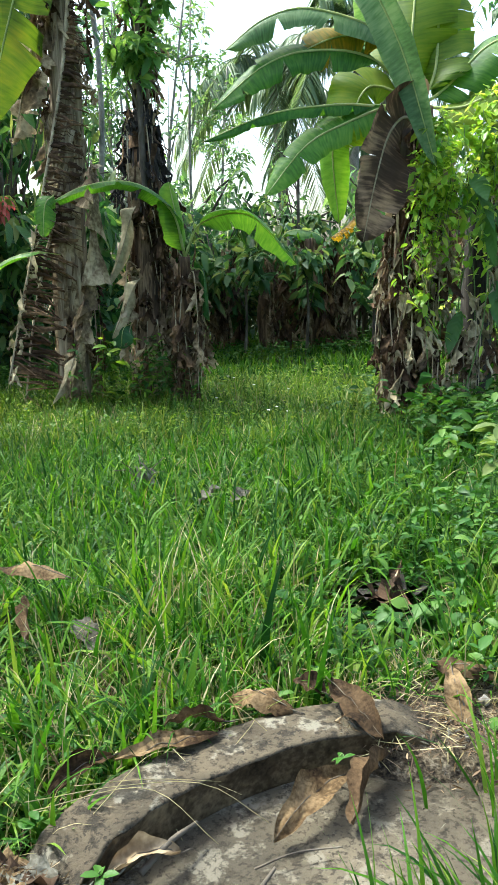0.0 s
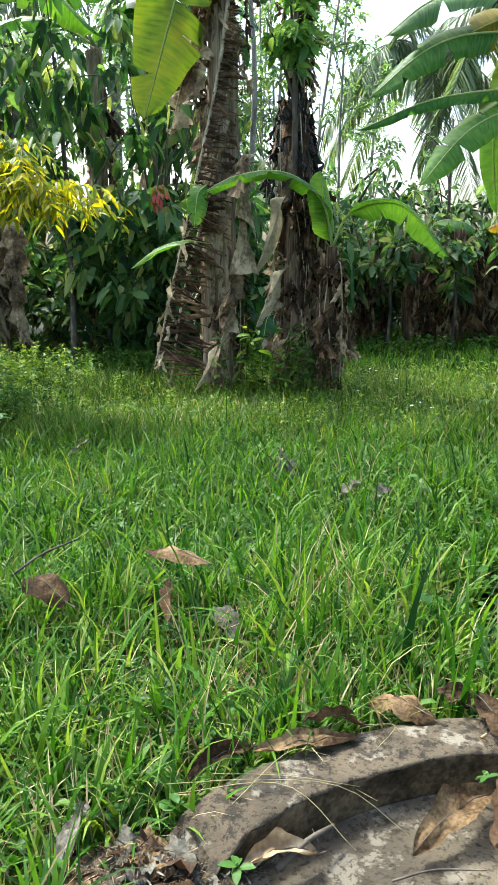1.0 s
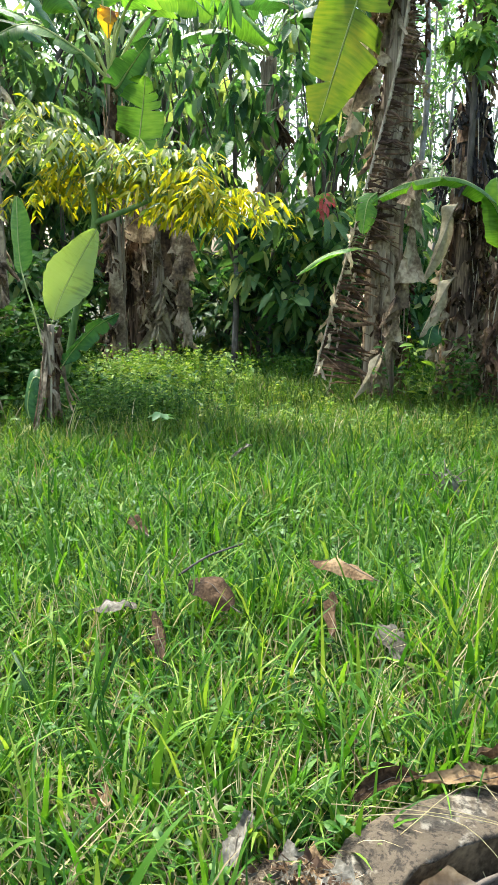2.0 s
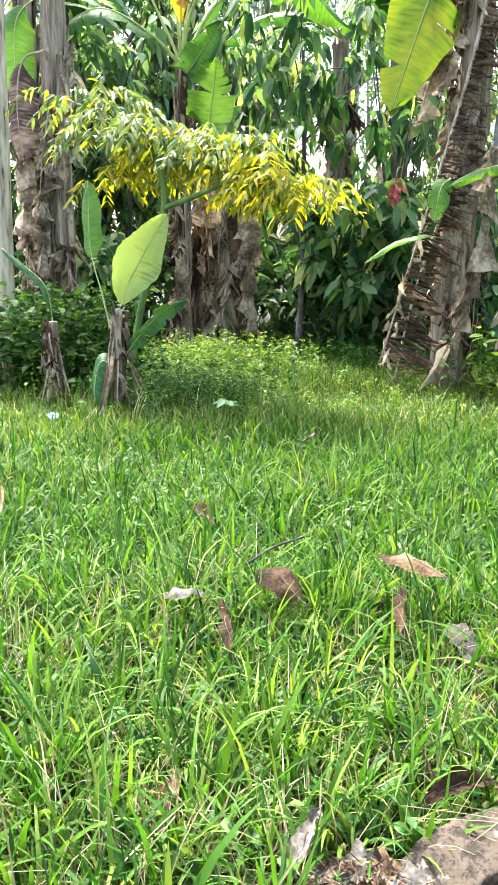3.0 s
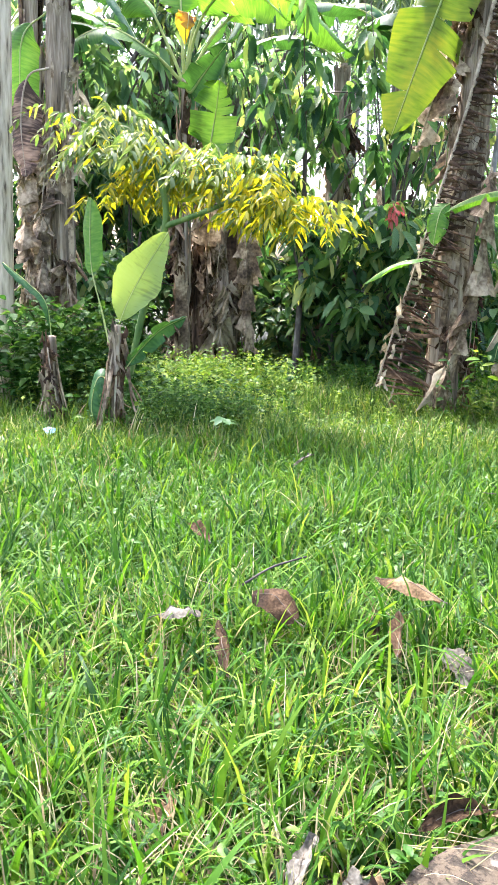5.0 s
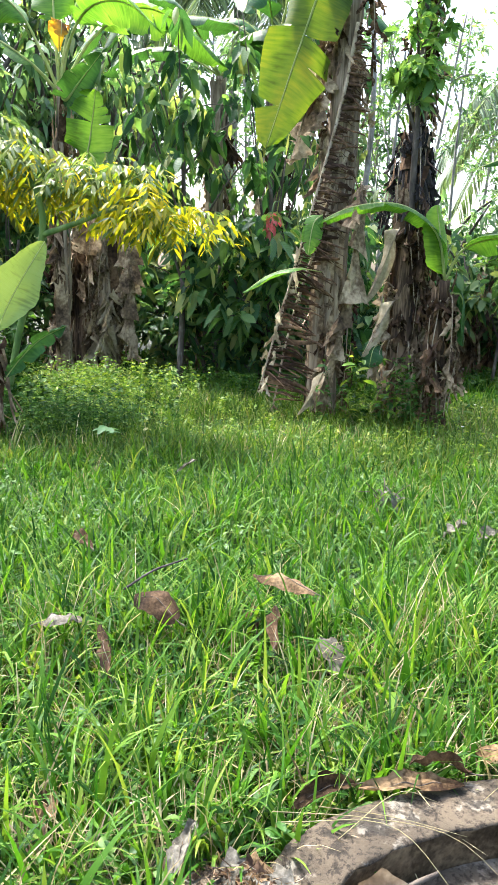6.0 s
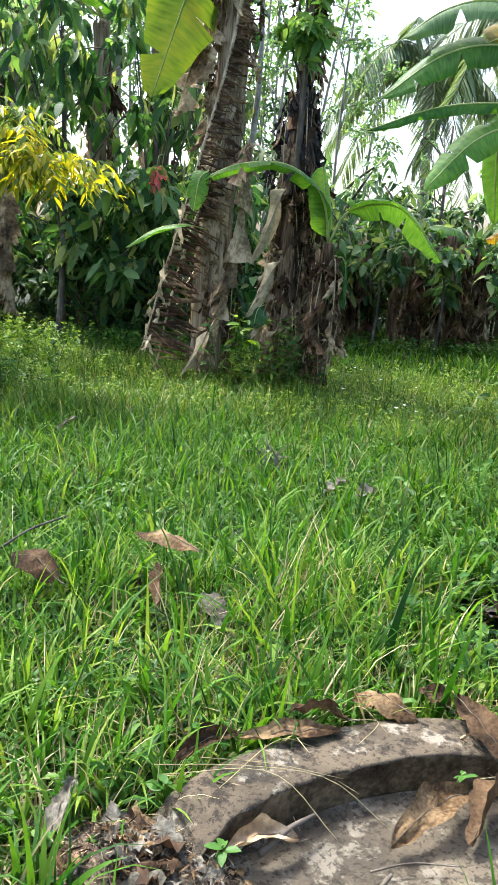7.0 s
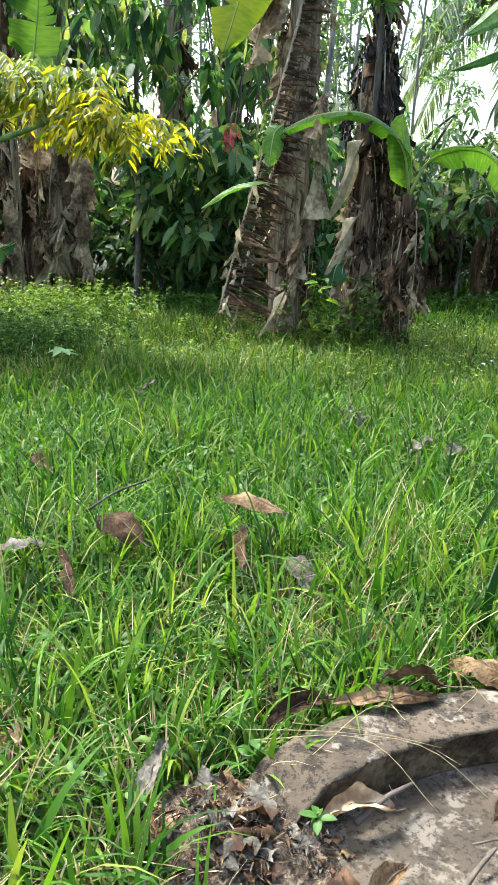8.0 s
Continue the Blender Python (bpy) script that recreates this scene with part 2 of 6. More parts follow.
RIB_PALE = fibre_mat("pale_midrib", [(0.3, (0.5, 0.56, 0.26)), (0.7, (0.6, 0.65, 0.34))], 8, (1, 1, 1), 0.5, 0.1, 60, 0.6)
RIB_DRY = fibre_mat("dry_midrib", [(0.3, (0.2, 0.15, 0.09)), (0.7, (0.46, 0.39, 0.27))], 8, (1, 1, 1), 0.8, 0.3)
DRY = fibre_mat("dry_blade", [(0.3, (0.042, 0.028, 0.016)), (0.48, (0.18, 0.128, 0.072)), (0.66, (0.5, 0.395, 0.25))], 4, (1, 1, 1), 0.85, 0.5, 30, 0.2)
DRY_MID = fibre_mat("dry_blade_mid", [(0.3, (0.032, 0.022, 0.013)), (0.48, (0.12, 0.086, 0.05)), (0.68, (0.42, 0.335, 0.215))], 5, (1, 1, 1), 0.85, 0.5, 30, 0.15)
DRY_DARK = fibre_mat("dry_blade_dark", [(0.3, (0.018, 0.010, 0.005)), (0.5, (0.068, 0.039, 0.02)), (0.7, (0.25, 0.155, 0.082))], 4, (1, 1, 1), 0.85, 0.5, 30, 0.15)
DRY_PALE = fibre_mat("dry_blade_pale", [(0.3, (0.14, 0.11, 0.062)), (0.5, (0.37, 0.31, 0.185)), (0.72, (0.62, 0.53, 0.35))], 4, (1, 1, 1), 0.85, 0.5, 30, 0.2)
STEM = fibre_mat("pseudostem", [(0.28, (0.014, 0.009, 0.006)), (0.46, (0.075, 0.047, 0.027)), (0.64, (0.26, 0.175, 0.105))], 14, (1, 1, 0.1), 0.85, 0.8, 70)
STEM_GREY = fibre_mat("pseudostem_grey", [(0.28, (0.05, 0.038, 0.024)), (0.48, (0.22, 0.17, 0.107)), (0.7, (0.44, 0.36, 0.25))], 18, (1, 1, 0.07), 0.85, 0.8, 80)
STEM_BLACK = fibre_mat("pseudostem_black", [(0.3, (0.012, 0.011, 0.01)), (0.7, (0.07, 0.06, 0.052))], 14, (1, 1, 0.1), 0.9, 0.8, 70)
STEM_GREEN = fibre_mat("pseudostem_green", [(0.3, (0.06, 0.12, 0.03)), (0.6, (0.14, 0.22, 0.06)), (0.75, (0.25, 0.22, 0.1))], 10, (1, 1, 0.15), 0.6, 0.3, 50)
BARK = fibre_mat("bark", [(0.3, (0.03, 0.025, 0.02)), (0.6, (0.1, 0.085, 0.065)), (0.75, (0.22, 0.2, 0.16))], 8, (1, 1, 0.4), 0.9, 0.7, 40)
BARK_PALE = fibre_mat("pale_bark", [(0.3, (0.12, 0.11, 0.09)), (0.7, (0.34, 0.32, 0.27))], 6, (1, 1, 0.5), 0.9, 0.5, 40)
POST = fibre_mat("weathered_post", [(0.3, (0.07, 0.05, 0.028)), (0.44, (0.36, 0.29, 0.185)), (0.66, (0.56, 0.47, 0.32))], 22, (1, 1, 0.14), 0.9, 0.5, 60)
LITTER = [
    fibre_mat("fallen_leaf_tan", [(0.34, (0.022, 0.012, 0.006)), (0.48, (0.078, 0.05, 0.023)), (0.66, (0.19, 0.132, 0.07))], 9, (1, 1, 1), 0.8, 0.7, 110, 0.15, 0.1),
    fibre_mat("fallen_leaf_brown", [(0.32, (0.011, 0.007, 0.004)), (0.48, (0.04, 0.025, 0.013)), (0.7, (0.105, 0.068, 0.036))], 9, (1, 1, 1), 0.8, 0.7, 110, 0.15, 0.08),
    fibre_mat("fallen_leaf_grey", [(0.32, (0.03, 0.028, 0.02)), (0.5, (0.09, 0.085, 0.066)), (0.7, (0.2, 0.192, 0.158))], 9, (1, 1, 1), 0.85, 0.7, 110, 0.15, 0.1),
]
CONCRETE = concrete_mat("concrete", (0.068, 0.054, 0.034), (0.205, 0.19, 0.15), (0.016, 0.013, 0.008), 0.55, 0.485)
CONCRETE_SLAB = concrete_mat("slab_concrete", (0.072, 0.06, 0.04), (0.16, 0.145, 0.11), (0.024, 0.019, 0.011), 0.525, 0.455)
# Darker brown for the inner face of the ring.
CONCRETE_INNER = fibre_mat("inner_face_concrete", [(0.3, (0.014, 0.010, 0.005)), (0.5, (0.062, 0.044, 0.024)), (0.72, (0.17, 0.125, 0.07))], 12, (1, 1, 1), 0.9, 0.5, 80, spec=0.1)
# Turf tones lowered: the shade between grass blades is in the colour.
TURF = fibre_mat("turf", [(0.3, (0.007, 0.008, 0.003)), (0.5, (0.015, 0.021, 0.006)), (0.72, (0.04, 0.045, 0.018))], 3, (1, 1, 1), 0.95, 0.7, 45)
SOIL = fibre_mat("soil", [(0.3, (0.012, 0.009, 0.006)), (0.47, (0.045, 0.034, 0.021)), (0.6, (0.1, 0.078, 0.05)), (0.75, (0.2, 0.165, 0.115))], 22, (1, 1, 1), 0.95, 0.9, 120, grain=0.9)
BLUE_PLASTIC = fibre_mat("blue_plastic", [(0.3, (0.2, 0.42, 0.6)), (0.7, (0.5, 0.68, 0.8))], 20, (1, 1, 1), 0.35, 0.2, 60, 0.3, 0.5)
ROCK = fibre_mat("stone", [(0.3, (0.1, 0.09, 0.08)), (0.7, (0.34, 0.32, 0.29))], 14, (1, 1, 1), 0.9, 0.6, 70)

# ---- mesh helpers ----
PLACED = {}


def thing(name, at, label, category, group="", kind=""):
    ob = new(name)
    ob.empty_display_size = 0.1
    ob.location = at
    PLACED[ob] = Matrix.Translation(at)
    return tagged(ob, label, category, group, kind)


def mesh_of(name, verts, faces, uvs=None, smooth=True):
    me = bpy.data.meshes.new(name)
    me.from_pydata([tuple(v) for v in verts], [], faces)
    if uvs is not None:
        lay = me.uv_layers.new(name="UVMap")
        idx = np.empty(len(me.loops), dtype=np.int32)
        me.loops.foreach_get("vertex_index", idx)
        lay.data.foreach_set("uv", np.asarray(uvs, dtype=np.float32)[idx].ravel())
    me.polygons.foreach_set("use_smooth", np.full(len(me.polygons), smooth))
    me.update()
    return me


def part(name, data, material, parent=None, label=""):
    """Links a mesh or a bmesh, built in world places, as ONE object; under a parent where there is one."""
    if isinstance(data, bmesh.types.BMesh):
        me = bpy.data.meshes.new(name)
        data.to_mesh(me)
        data.free()
        data = me
    data.materials.append(material)
    ob = new(name, data)
    if parent:
        ob.parent = parent
        ob.matrix_parent_inverse = PLACED[parent].inverted()
    PLACED[ob] = Matrix.Identity(4)
    return tagged(ob, label)


def unit(v):
    v = np.asarray(v, float)
    return v / (np.linalg.norm(v) + 1e-9)


def spline(ctrl, n):
    """n points on a smooth curve through the control points."""
    c = np.asarray(ctrl, float)
    if len(c) == 2:
        return c[0] + (c[1] - c[0]) * np.linspace(0, 1, n)[:, None]
    e = np.vstack([2 * c[0] - c[1], c, 2 * c[-1] - c[-2]])
    out = []
    for s in np.linspace(0, len(c) - 1 - 1e-6, n):
        i, f = int(s), s - int(s)
        a, b, d, g = e[i:i + 4]
        out.append(0.5 * (2 * b + (d - a) * f + (2 * a - 5 * b + 4 * d - g) * f * f + (3 * b - a - 3 * d + g) * f ** 3))
    return np.array(out)


def tube(ctrl, r0, r1, sides=8, n=12, rough=0.0, seed=0, ridge=0.0, cap=True):
    """Vertices and faces of a tapered, slightly uneven tube along a curve."""
    rng = np.random.default_rng(seed)
    pts = spline(ctrl, n)
    tan = np.gradient(pts, axis=0)
    ref = np.array([0.31, 0.17, 0.93]) if abs(unit(pts[-1] - pts[0])[2]) < 0.8 else np.array([0.9, 0.2, 0.1])
    folds = rng.uniform(-1, 1, sides)
    V, F = [], []
    for i, (p, t) in enumerate(zip(pts, tan)):
        t = unit(t)
        a = unit(np.cross(t, ref))
        b = np.cross(t, a)
        r = r0 + (r1 - r0) * i / (n - 1)
        for k in range(sides):
            ang = 2 * math.pi * k / sides
            rr = r * (1 + ridge * folds[k] + rough * rng.uniform(-1, 1))
            V.append(p + rr * (math.cos(ang) * a + math.sin(ang) * b))
    for i in range(n - 1):
        for k in range(sides):
            k2 = (k + 1) % sides
            F.append((i * sides + k, i * sides + k2, (i + 1) * sides + k2, (i + 1) * sides + k))
    if cap:
        F.append(tuple(range(sides - 1, -1, -1)))
        F.append(tuple((n - 1) * sides + k for k in range(sides)))
    return V, F


def tube_part(name, ctrl, r0, r1, material, parent, label="", **kw):
    V, F = tube(ctrl, r0, r1, **kw)
    return part(name, mesh_of(name, V, F), material, parent, label)


def banana_leaf(parent, ctrl, width, material, rib=RIB, roll=0.0, fold=0.25, torn=0.15, stalk=0.12, ragged=0.02, seed=0, rib_r=0.014, taper=(0.3, 0.55), swell=0.16, name="leaf", label="", strips=0, sides=(1, -1), lean=0.0):
    """A banana blade along a curve: two halves hung from the midrib, torn across into strips."""
    rng = np.random.default_rng(seed)
    n, across = (84 if strips else 40), 5
    pts = spline(ctrl, n)
    tan = np.gradient(pts, axis=0)
    length = np.linalg.norm(np.diff(pts, axis=0), axis=1).sum()
    s = np.linspace(0, 1, n)
    sb = np.clip((s - stalk) / (1 - stalk), 0, 1)
    half = 0.5 * width * np.clip(np.minimum(1, (sb / swell + 0.02) ** 0.6) * np.clip((1 - sb) / taper[0], 0, 1) ** taper[1], 0, 1)
    first = int(stalk * n)
    V, F, UV = [], [], []
    prev = None
    frames = []
    for i in range(n):
        t = unit(tan[i])
        lat = np.cross(t, (0, 0, 1.0))
        if np.linalg.norm(lat) < 0.25 and prev is not None:
            lat = prev - t * (prev @ t)
        lat = unit(lat)
        if prev is not None and lat @ prev < 0:
            lat = -lat
        prev = lat
        nor = np.cross(lat, t)
        c, q = math.cos(roll), math.sin(roll)
        frames.append((t, c * lat + q * nor, c * nor - q * lat))
    spine = {}
    for side in sides:
        i = first
        while i < n - 1:
            if strips:
                j = min(n - 1, i + 1)
            elif rng.random() < torn:
                j = min(n - 1, i + int(rng.integers(1, 4)))
            elif torn == 0:
                j = n - 1
            else:
                j = min(n - 1, i + int(rng.integers(5, 14)))
            extra = rng.normal(0, 0.01 + 0.6 * torn)
            skew = rng.normal(0, 0.25 * torn)
            grid = []
            reach = 1.0 - (rng.random() * 0.35 * torn)
            for k in range(i, j + 1):
                t, lat, nor = frames[k]
                edge = (k - i) / max(1, j - i) - 0.5
                for a in range(across + 1):
                    u = a / across
                    out = max(0.0, (u - 0.3) / 0.7)
                    f = fold + extra * out + lean * u + 0.25 * u * u
                    d = half[k] * u * (1 - (1 - reach) * out) * (1 + 0.10 * u * noise.noise(Vector((s[k] * 14, side * 5, seed))))
                    pinch = -edge * length / n * (j - i) * (0.12 + 0.45 * torn) * out * (torn > 0)
                    wave = ragged * (noise.noise(Vector(pts[k] * 5) + Vector((seed, a * 0.9, side * 3))) * u + 0.5 * rng.normal() * u * torn)
                    p = pts[k] + d * (math.cos(f) * side * lat - math.sin(f) * nor) + t * (d * (0.22 + skew) + pinch) + nor * wave
                    if a or k not in spine:
                        V.append(p)
                        UV.append((side * u, s[k] * length))
                    if not a:
                        spine.setdefault(k, len(V) - 1)
                    grid.append(len(V) - 1 if a else spine[k])
            w = across + 1
            for k in range(j - i):
                for a in range(across):
                    q = (grid[k * w + a], grid[k * w + a + 1], grid[(k + 1) * w + a + 1], grid[(k + 1) * w + a])
                    F.append(q if side > 0 else q[::-1])
            i = j
    blade = part(name, mesh_of(name, V, F, UV), material, parent, label)
    tube_part("midrib", ctrl, rib_r, 0.003, rib, blade, sides=6, n=20)
    return blade


def tatters(ctrl, count, reach, base, seed, side_pull=0.55, down=0.8, both=True, ahead=(0, 0, -1), crumple=0.35):
    """Torn flaps along a dry rib: each holds to the rib by one edge, droops and shrivels to a point."""
    rng = np.random.default_rng(seed)
    n = 60
    pts = spline(ctrl, n)
    tan = np.gradient(pts, axis=0)
    V, F, links = [], [], []
    spin = rng.uniform(0, 6.28)
    for c in range(count):
        k = int(rng.uniform(0.06, 0.97) * (n - 1))
        t = unit(tan[k])
        a = spin + (0 if (c % 2 or not both) else math.pi) + rng.normal(0, 0.55)
        h = np.array([math.cos(a), math.sin(a), 0.0])
        h = unit(h - t * (h @ t))
        w = base * rng.uniform(0.5, 1.4)
        ln = reach * rng.uniform(0.45, 1.25)
        way = unit(h * side_pull * rng.uniform(0.5, 1.5) + np.asarray(ahead) * down)
        nor = unit(np.cross(way, t) + 1e-3)
        o = len(V)
        links.append((k, o + 1, o + 2))
        rows, cols = 6, 4
        curl = rng.normal(0, 0.7)
        for i in range(rows):
            s = i / (rows - 1)
            ww = w * (1 - s) ** rng.uniform(0.5, 0.9) + 0.003
            for q in range(cols):
                u = q / (cols - 1) - 0.5
                p = pts[k] + t * ww * u + way * ln * s + nor * (curl * ww * abs(u) * 1.4 + curl * 0.25 * ln * s * s)
                p = p + rng.normal(0, crumple * 0.03, 3) * (s + 0.2)
                if p[2] < 0.005:
                    p[2] = 0.005
                V.append(p)
        for i in range(rows - 1):
            for q in range(cols - 1):
                F.append((o + i * cols + q, o + i * cols + q + 1, o + (i + 1) * cols + q + 1, o + (i + 1) * cols + q))
    knit(V, F, pts, links)
    return V, F


def knit(V, F, line, links):
    """Adds the thin strip of blade left along a rib, and ties the torn pieces to it."""
    o = len(V)
    for p in line:
        V.append(np.asarray(p))
        V.append(np.asarray(p) + (0, 0.004, 0))
    F += [(o + 2 * k, o + 2 * k + 1, o + 2 * k + 3, o + 2 * k + 2) for k in range(len(line) - 1)]
    F += [(o + 2 * k, i, j) for k, i, j in links]


def dead_leaf(parent, ctrl, material, seed, count=18, reach=0.22, base=0.13, rib_r=0.008, label="dry brown tattered leaf", rib=RIB_DRY, **kw):
    V, F = tatters(ctrl, count, reach, base, seed, **kw)
    blade = part("dead_leaf", mesh_of("dead_leaf", V, F), material, parent, label)
    tube_part("midrib", ctrl, rib_r, 0.003, rib, blade, sides=6, n=16, rough=0.1, seed=seed)
    return blade


def fish_bone(parent, ctrl, reach, material, seed, count=90, way=(1, 0, 0), thick=(0.005, 0.018), label="dry leaf shredded to strips like a fish bone"):
    """A dead blade worn down to its rib and narrow shrivelled strips along one side."""
    rng = np.random.default_rng(seed)
    pts = spline(ctrl, 200)
    tan = np.gradient(pts, axis=0)
    V, F, links = [], [], []
    for c in range(count):
        f = (c + rng.uniform(0, 0.8)) / count
        k = min(199, int(f * 199))
        t = unit(tan[k])
        ln = reach * rng.uniform(0.35, 1.1) * (0.3 + 0.8 * min(1, f * 1.5))
        d = unit(np.asarray(way, float) + (0, rng.normal(0, 0.25), rng.normal(-0.08, 0.12)))
        w = rng.uniform(*thick)
        sag = rng.uniform(0.0, 0.35)
        o = len(V)
        links.append((k, o, o + 2))
        for i in range(6):
            s = i / 5
            p = pts[k] + d * ln * s + (0, 0, -sag * ln * s * s) + rng.normal(0, 0.006, 3)
            ww = w * (1 - 0.6 * s)
            V += [p - t * ww, p + (0, -0.01, 0), p + t * ww]
        for i in range(5):
            q = o + 3 * i
            F += [(q, q + 1, q + 4, q + 3), (q + 1, q + 2, q + 5, q + 4)]
    knit(V, F, pts, links)
    blade = part("dead_leaf", mesh_of("dead_leaf", V, F), material, parent, label)
    tube_part("midrib", ctrl, 0.02, 0.008, RIB_DRY, blade, "pale dry rib", sides=7, n=30, rough=0.2, seed=seed)
    return blade


def folded_leaf(parent, ctrl, width, material, seed, folds=11, label="grey-brown dead leaf in hanging folds"):
    """A dead blade hung by its rib, collapsed into overlapping tent-like folds."""
    rng = np.random.default_rng(seed)
    line = spline(ctrl, 100)
    V, F, links = [], [], []
    for c in range(folds):
        k0 = int(92 * c / folds + rng.uniform(0, 5))
        k1 = min(99, k0 + int(100 / folds * rng.uniform(1.0, 2.4)))
        grow = 0.4 + 0.6 * math.sin(math.pi * min(1, (c + 0.8) / folds))
        sides = [width * grow * rng.uniform(0.1, 0.75) for _ in range(2)]
        drop = [rng.normal(0.02, 0.07) for _ in range(2)]
        fwd, turn = rng.uniform(0.0, 0.09), rng.normal(0, 0.5)
        o, rows = len(V), 6
        links.append((k0, o + 2, o + 3))
        for i in range(rows):
            s = i / (rows - 1)
            p = line[k0 + int((k1 - k0) * s)]
            for u in (-1, -0.6, -0.25, 0, 0.25, 0.6, 1):
                w, d = sides[u > 0], drop[u > 0]
                x, y = u * w * s ** 0.8, -fwd * s * (1 - 0.9 * abs(u)) + 0.05 * abs(u) - 0.012
                q = p + (x * math.cos(turn) - y * math.sin(turn), x * math.sin(turn) * 0.5 + y, -d * s * abs(u))
                V.append(q + rng.normal(0, 0.007, 3) * (s + 0.2))
        F += [(o + i * 7 + q, o + i * 7 + q + 1, o + i * 7 + q + 8, o + i * 7 + q + 7) for i in range(rows - 1) for q in range(6)]
    knit(V, F, line, links)
    V = [(a, b, max(z, 0.0)) for a, b, z in V]
    blade = part("dead_leaf", mesh_of("dead_leaf", V, F, smooth=False), material, parent, label)
    tube_part("midrib", ctrl, 0.008, 0.003, RIB_DRY, blade, sides=6, n=16, rough=0.1, seed=seed)
    return blade


def hanging(parent, at, az, drop, width, material, seed, out=0.16, swing=0.0):
    """A dead blade that hangs from the stem: out a little, then straight down, in tatters."""
    x, y, z = at
    ox, oy = math.cos(az), math.sin(az)
    ctrl = [(x, y, z), (x + out * 0.7 * ox, y + out * 0.7 * oy, z + 0.02), (x + out * ox - swing * oy * 0.5, y + out * oy + swing * ox * 0.5, z - drop * 0.45), (x + out * 0.8 * ox - swing * oy, y + out * 0.8 * oy + swing * ox, z - drop)]
    return dead_leaf(parent, ctrl, material, seed, count=int(9 + drop * 14), reach=width * 0.85, base=width * 0.5)


# one leaf: four cross lines, folded on the midrib and drooping to the tip
LEAF_S = np.array([0, .14, .14, .14, .42, .42, .42, .74, .74, .74, 1.0])
LEAF_U = np.array([0, -.55, 0, .55, -.98, 0, .98, -.82, 0, .82, 0])
LEAF_F = [(0, 2, 1), (0, 3, 2), (1, 2, 5, 4), (2, 3, 6, 5), (4, 5, 8, 7), (5, 6, 9, 8), (7, 8, 10), (8, 9, 10)]
# a plainer leaf for small or far ones
FAR_S, FAR_U = np.array([0, .42, .46, .42, 1.0]), np.array([0, -.95, 0, .95, 0])
FAR_F = [(0, 2, 1), (0, 3, 2), (1, 2, 4), (2, 3, 4)]


def leaves(pos, way, size, wide, droop=0.35, cup=0.18, rng=None, turn=None, far=False):
    """Vertices and faces of many leaves at once: where each begins, its way, its length and width."""
    pos, way = np.asarray(pos, float), np.asarray(way, float)
    n = len(pos)
    size = np.broadcast_to(np.asarray(size, float), (n,))
    wide = np.broadcast_to(np.asarray(wide, float), (n,))
    way = way / (np.linalg.norm(way, axis=1, keepdims=True) + 1e-9)
    lat = np.cross(way, (0, 0, 1.0))
    lat += rng.normal(0, 0.35, (n, 3)) if turn is None else rng.normal(0, turn, (n, 3))
    lat -= way * (lat * way).sum(1, keepdims=True)
    lat /= np.linalg.norm(lat, axis=1, keepdims=True) + 1e-9
    nor = np.cross(lat, way)
    dr = droop * rng.uniform(0.3, 1.6, n)
    ls, lu, lf = (FAR_S, FAR_U, FAR_F) if far else (LEAF_S, LEAF_U, LEAF_F)
    S, U = ls[None, :, None], lu[None, :, None]
    P = pos[:, None] + way[:, None] * S * size[:, None, None] + lat[:, None] * U * wide[:, None, None] / 2
    P = P + nor[:, None] * (np.abs(U) * cup * wide[:, None, None])
    P[:, :, 2] -= (dr * size)[:, None] * ls[None] ** 2
    base = np.arange(n)[:, None] * len(ls)
    V = P.reshape(-1, 3)
    tris = np.array([f for f in lf if len(f) == 3])
    quads = np.array([f for f in lf if len(f) == 4], dtype=int).reshape(-1, 4)
    T = (base[:, :, None] + tris[None]).reshape(-1, 3)
    Q = (base[:, :, None] + quads[None]).reshape(-1, 4)
    return V, T, Q


def fast_mesh(name, V, T, Q, smooth=True, uv=None):
    """A mesh from arrays of vertices, triangles and quads."""
    me = bpy.data.meshes.new(name)
    nt, nq = len(T), len(Q)
    me.vertices.add(len(V))
    me.vertices.foreach_set("co", np.ascontiguousarray(V, dtype=np.float32).ravel())
    loops = np.concatenate([np.asarray(T, dtype=np.int32).ravel(), np.asarray(Q, dtype=np.int32).ravel()])
    me.loops.add(len(loops))
    me.loops.foreach_set("vertex_index", loops)
    me.polygons.add(nt + nq)
    starts = np.concatenate([np.arange(nt) * 3, nt * 3 + np.arange(nq) * 4]).astype(np.int32)
    me.polygons.foreach_set("loop_start", starts)
    me.polygons.foreach_set("use_smooth", np.full(nt + nq, smooth))
    if uv is not None:
        me.uv_layers.new(name="UVMap").data.foreach_set("uv", np.asarray(uv, dtype=np.float32)[loops].ravel())
    me.update(calc_edges=True)
    me.validate()
    return me


def leaf_part(name, pos, way, size, wide, material, parent, label="", rng=None, **kw):
    V, T, Q = leaves(pos, way, size, wide, rng=rng, **kw)
    shape = np.c_[FAR_U, FAR_S] if kw.get("far") else np.c_[LEAF_U, LEAF_S]
    uv = np.tile(shape, (len(V) // len(shape), 1))
    return part(name, fast_mesh(name, V, T, Q, uv=uv), material, parent, label)


# ---- ground ----
RING = (0.45, 0.835, 0.86)          # centre and inner radius of the concrete ring
SLAB_Z = -0.04


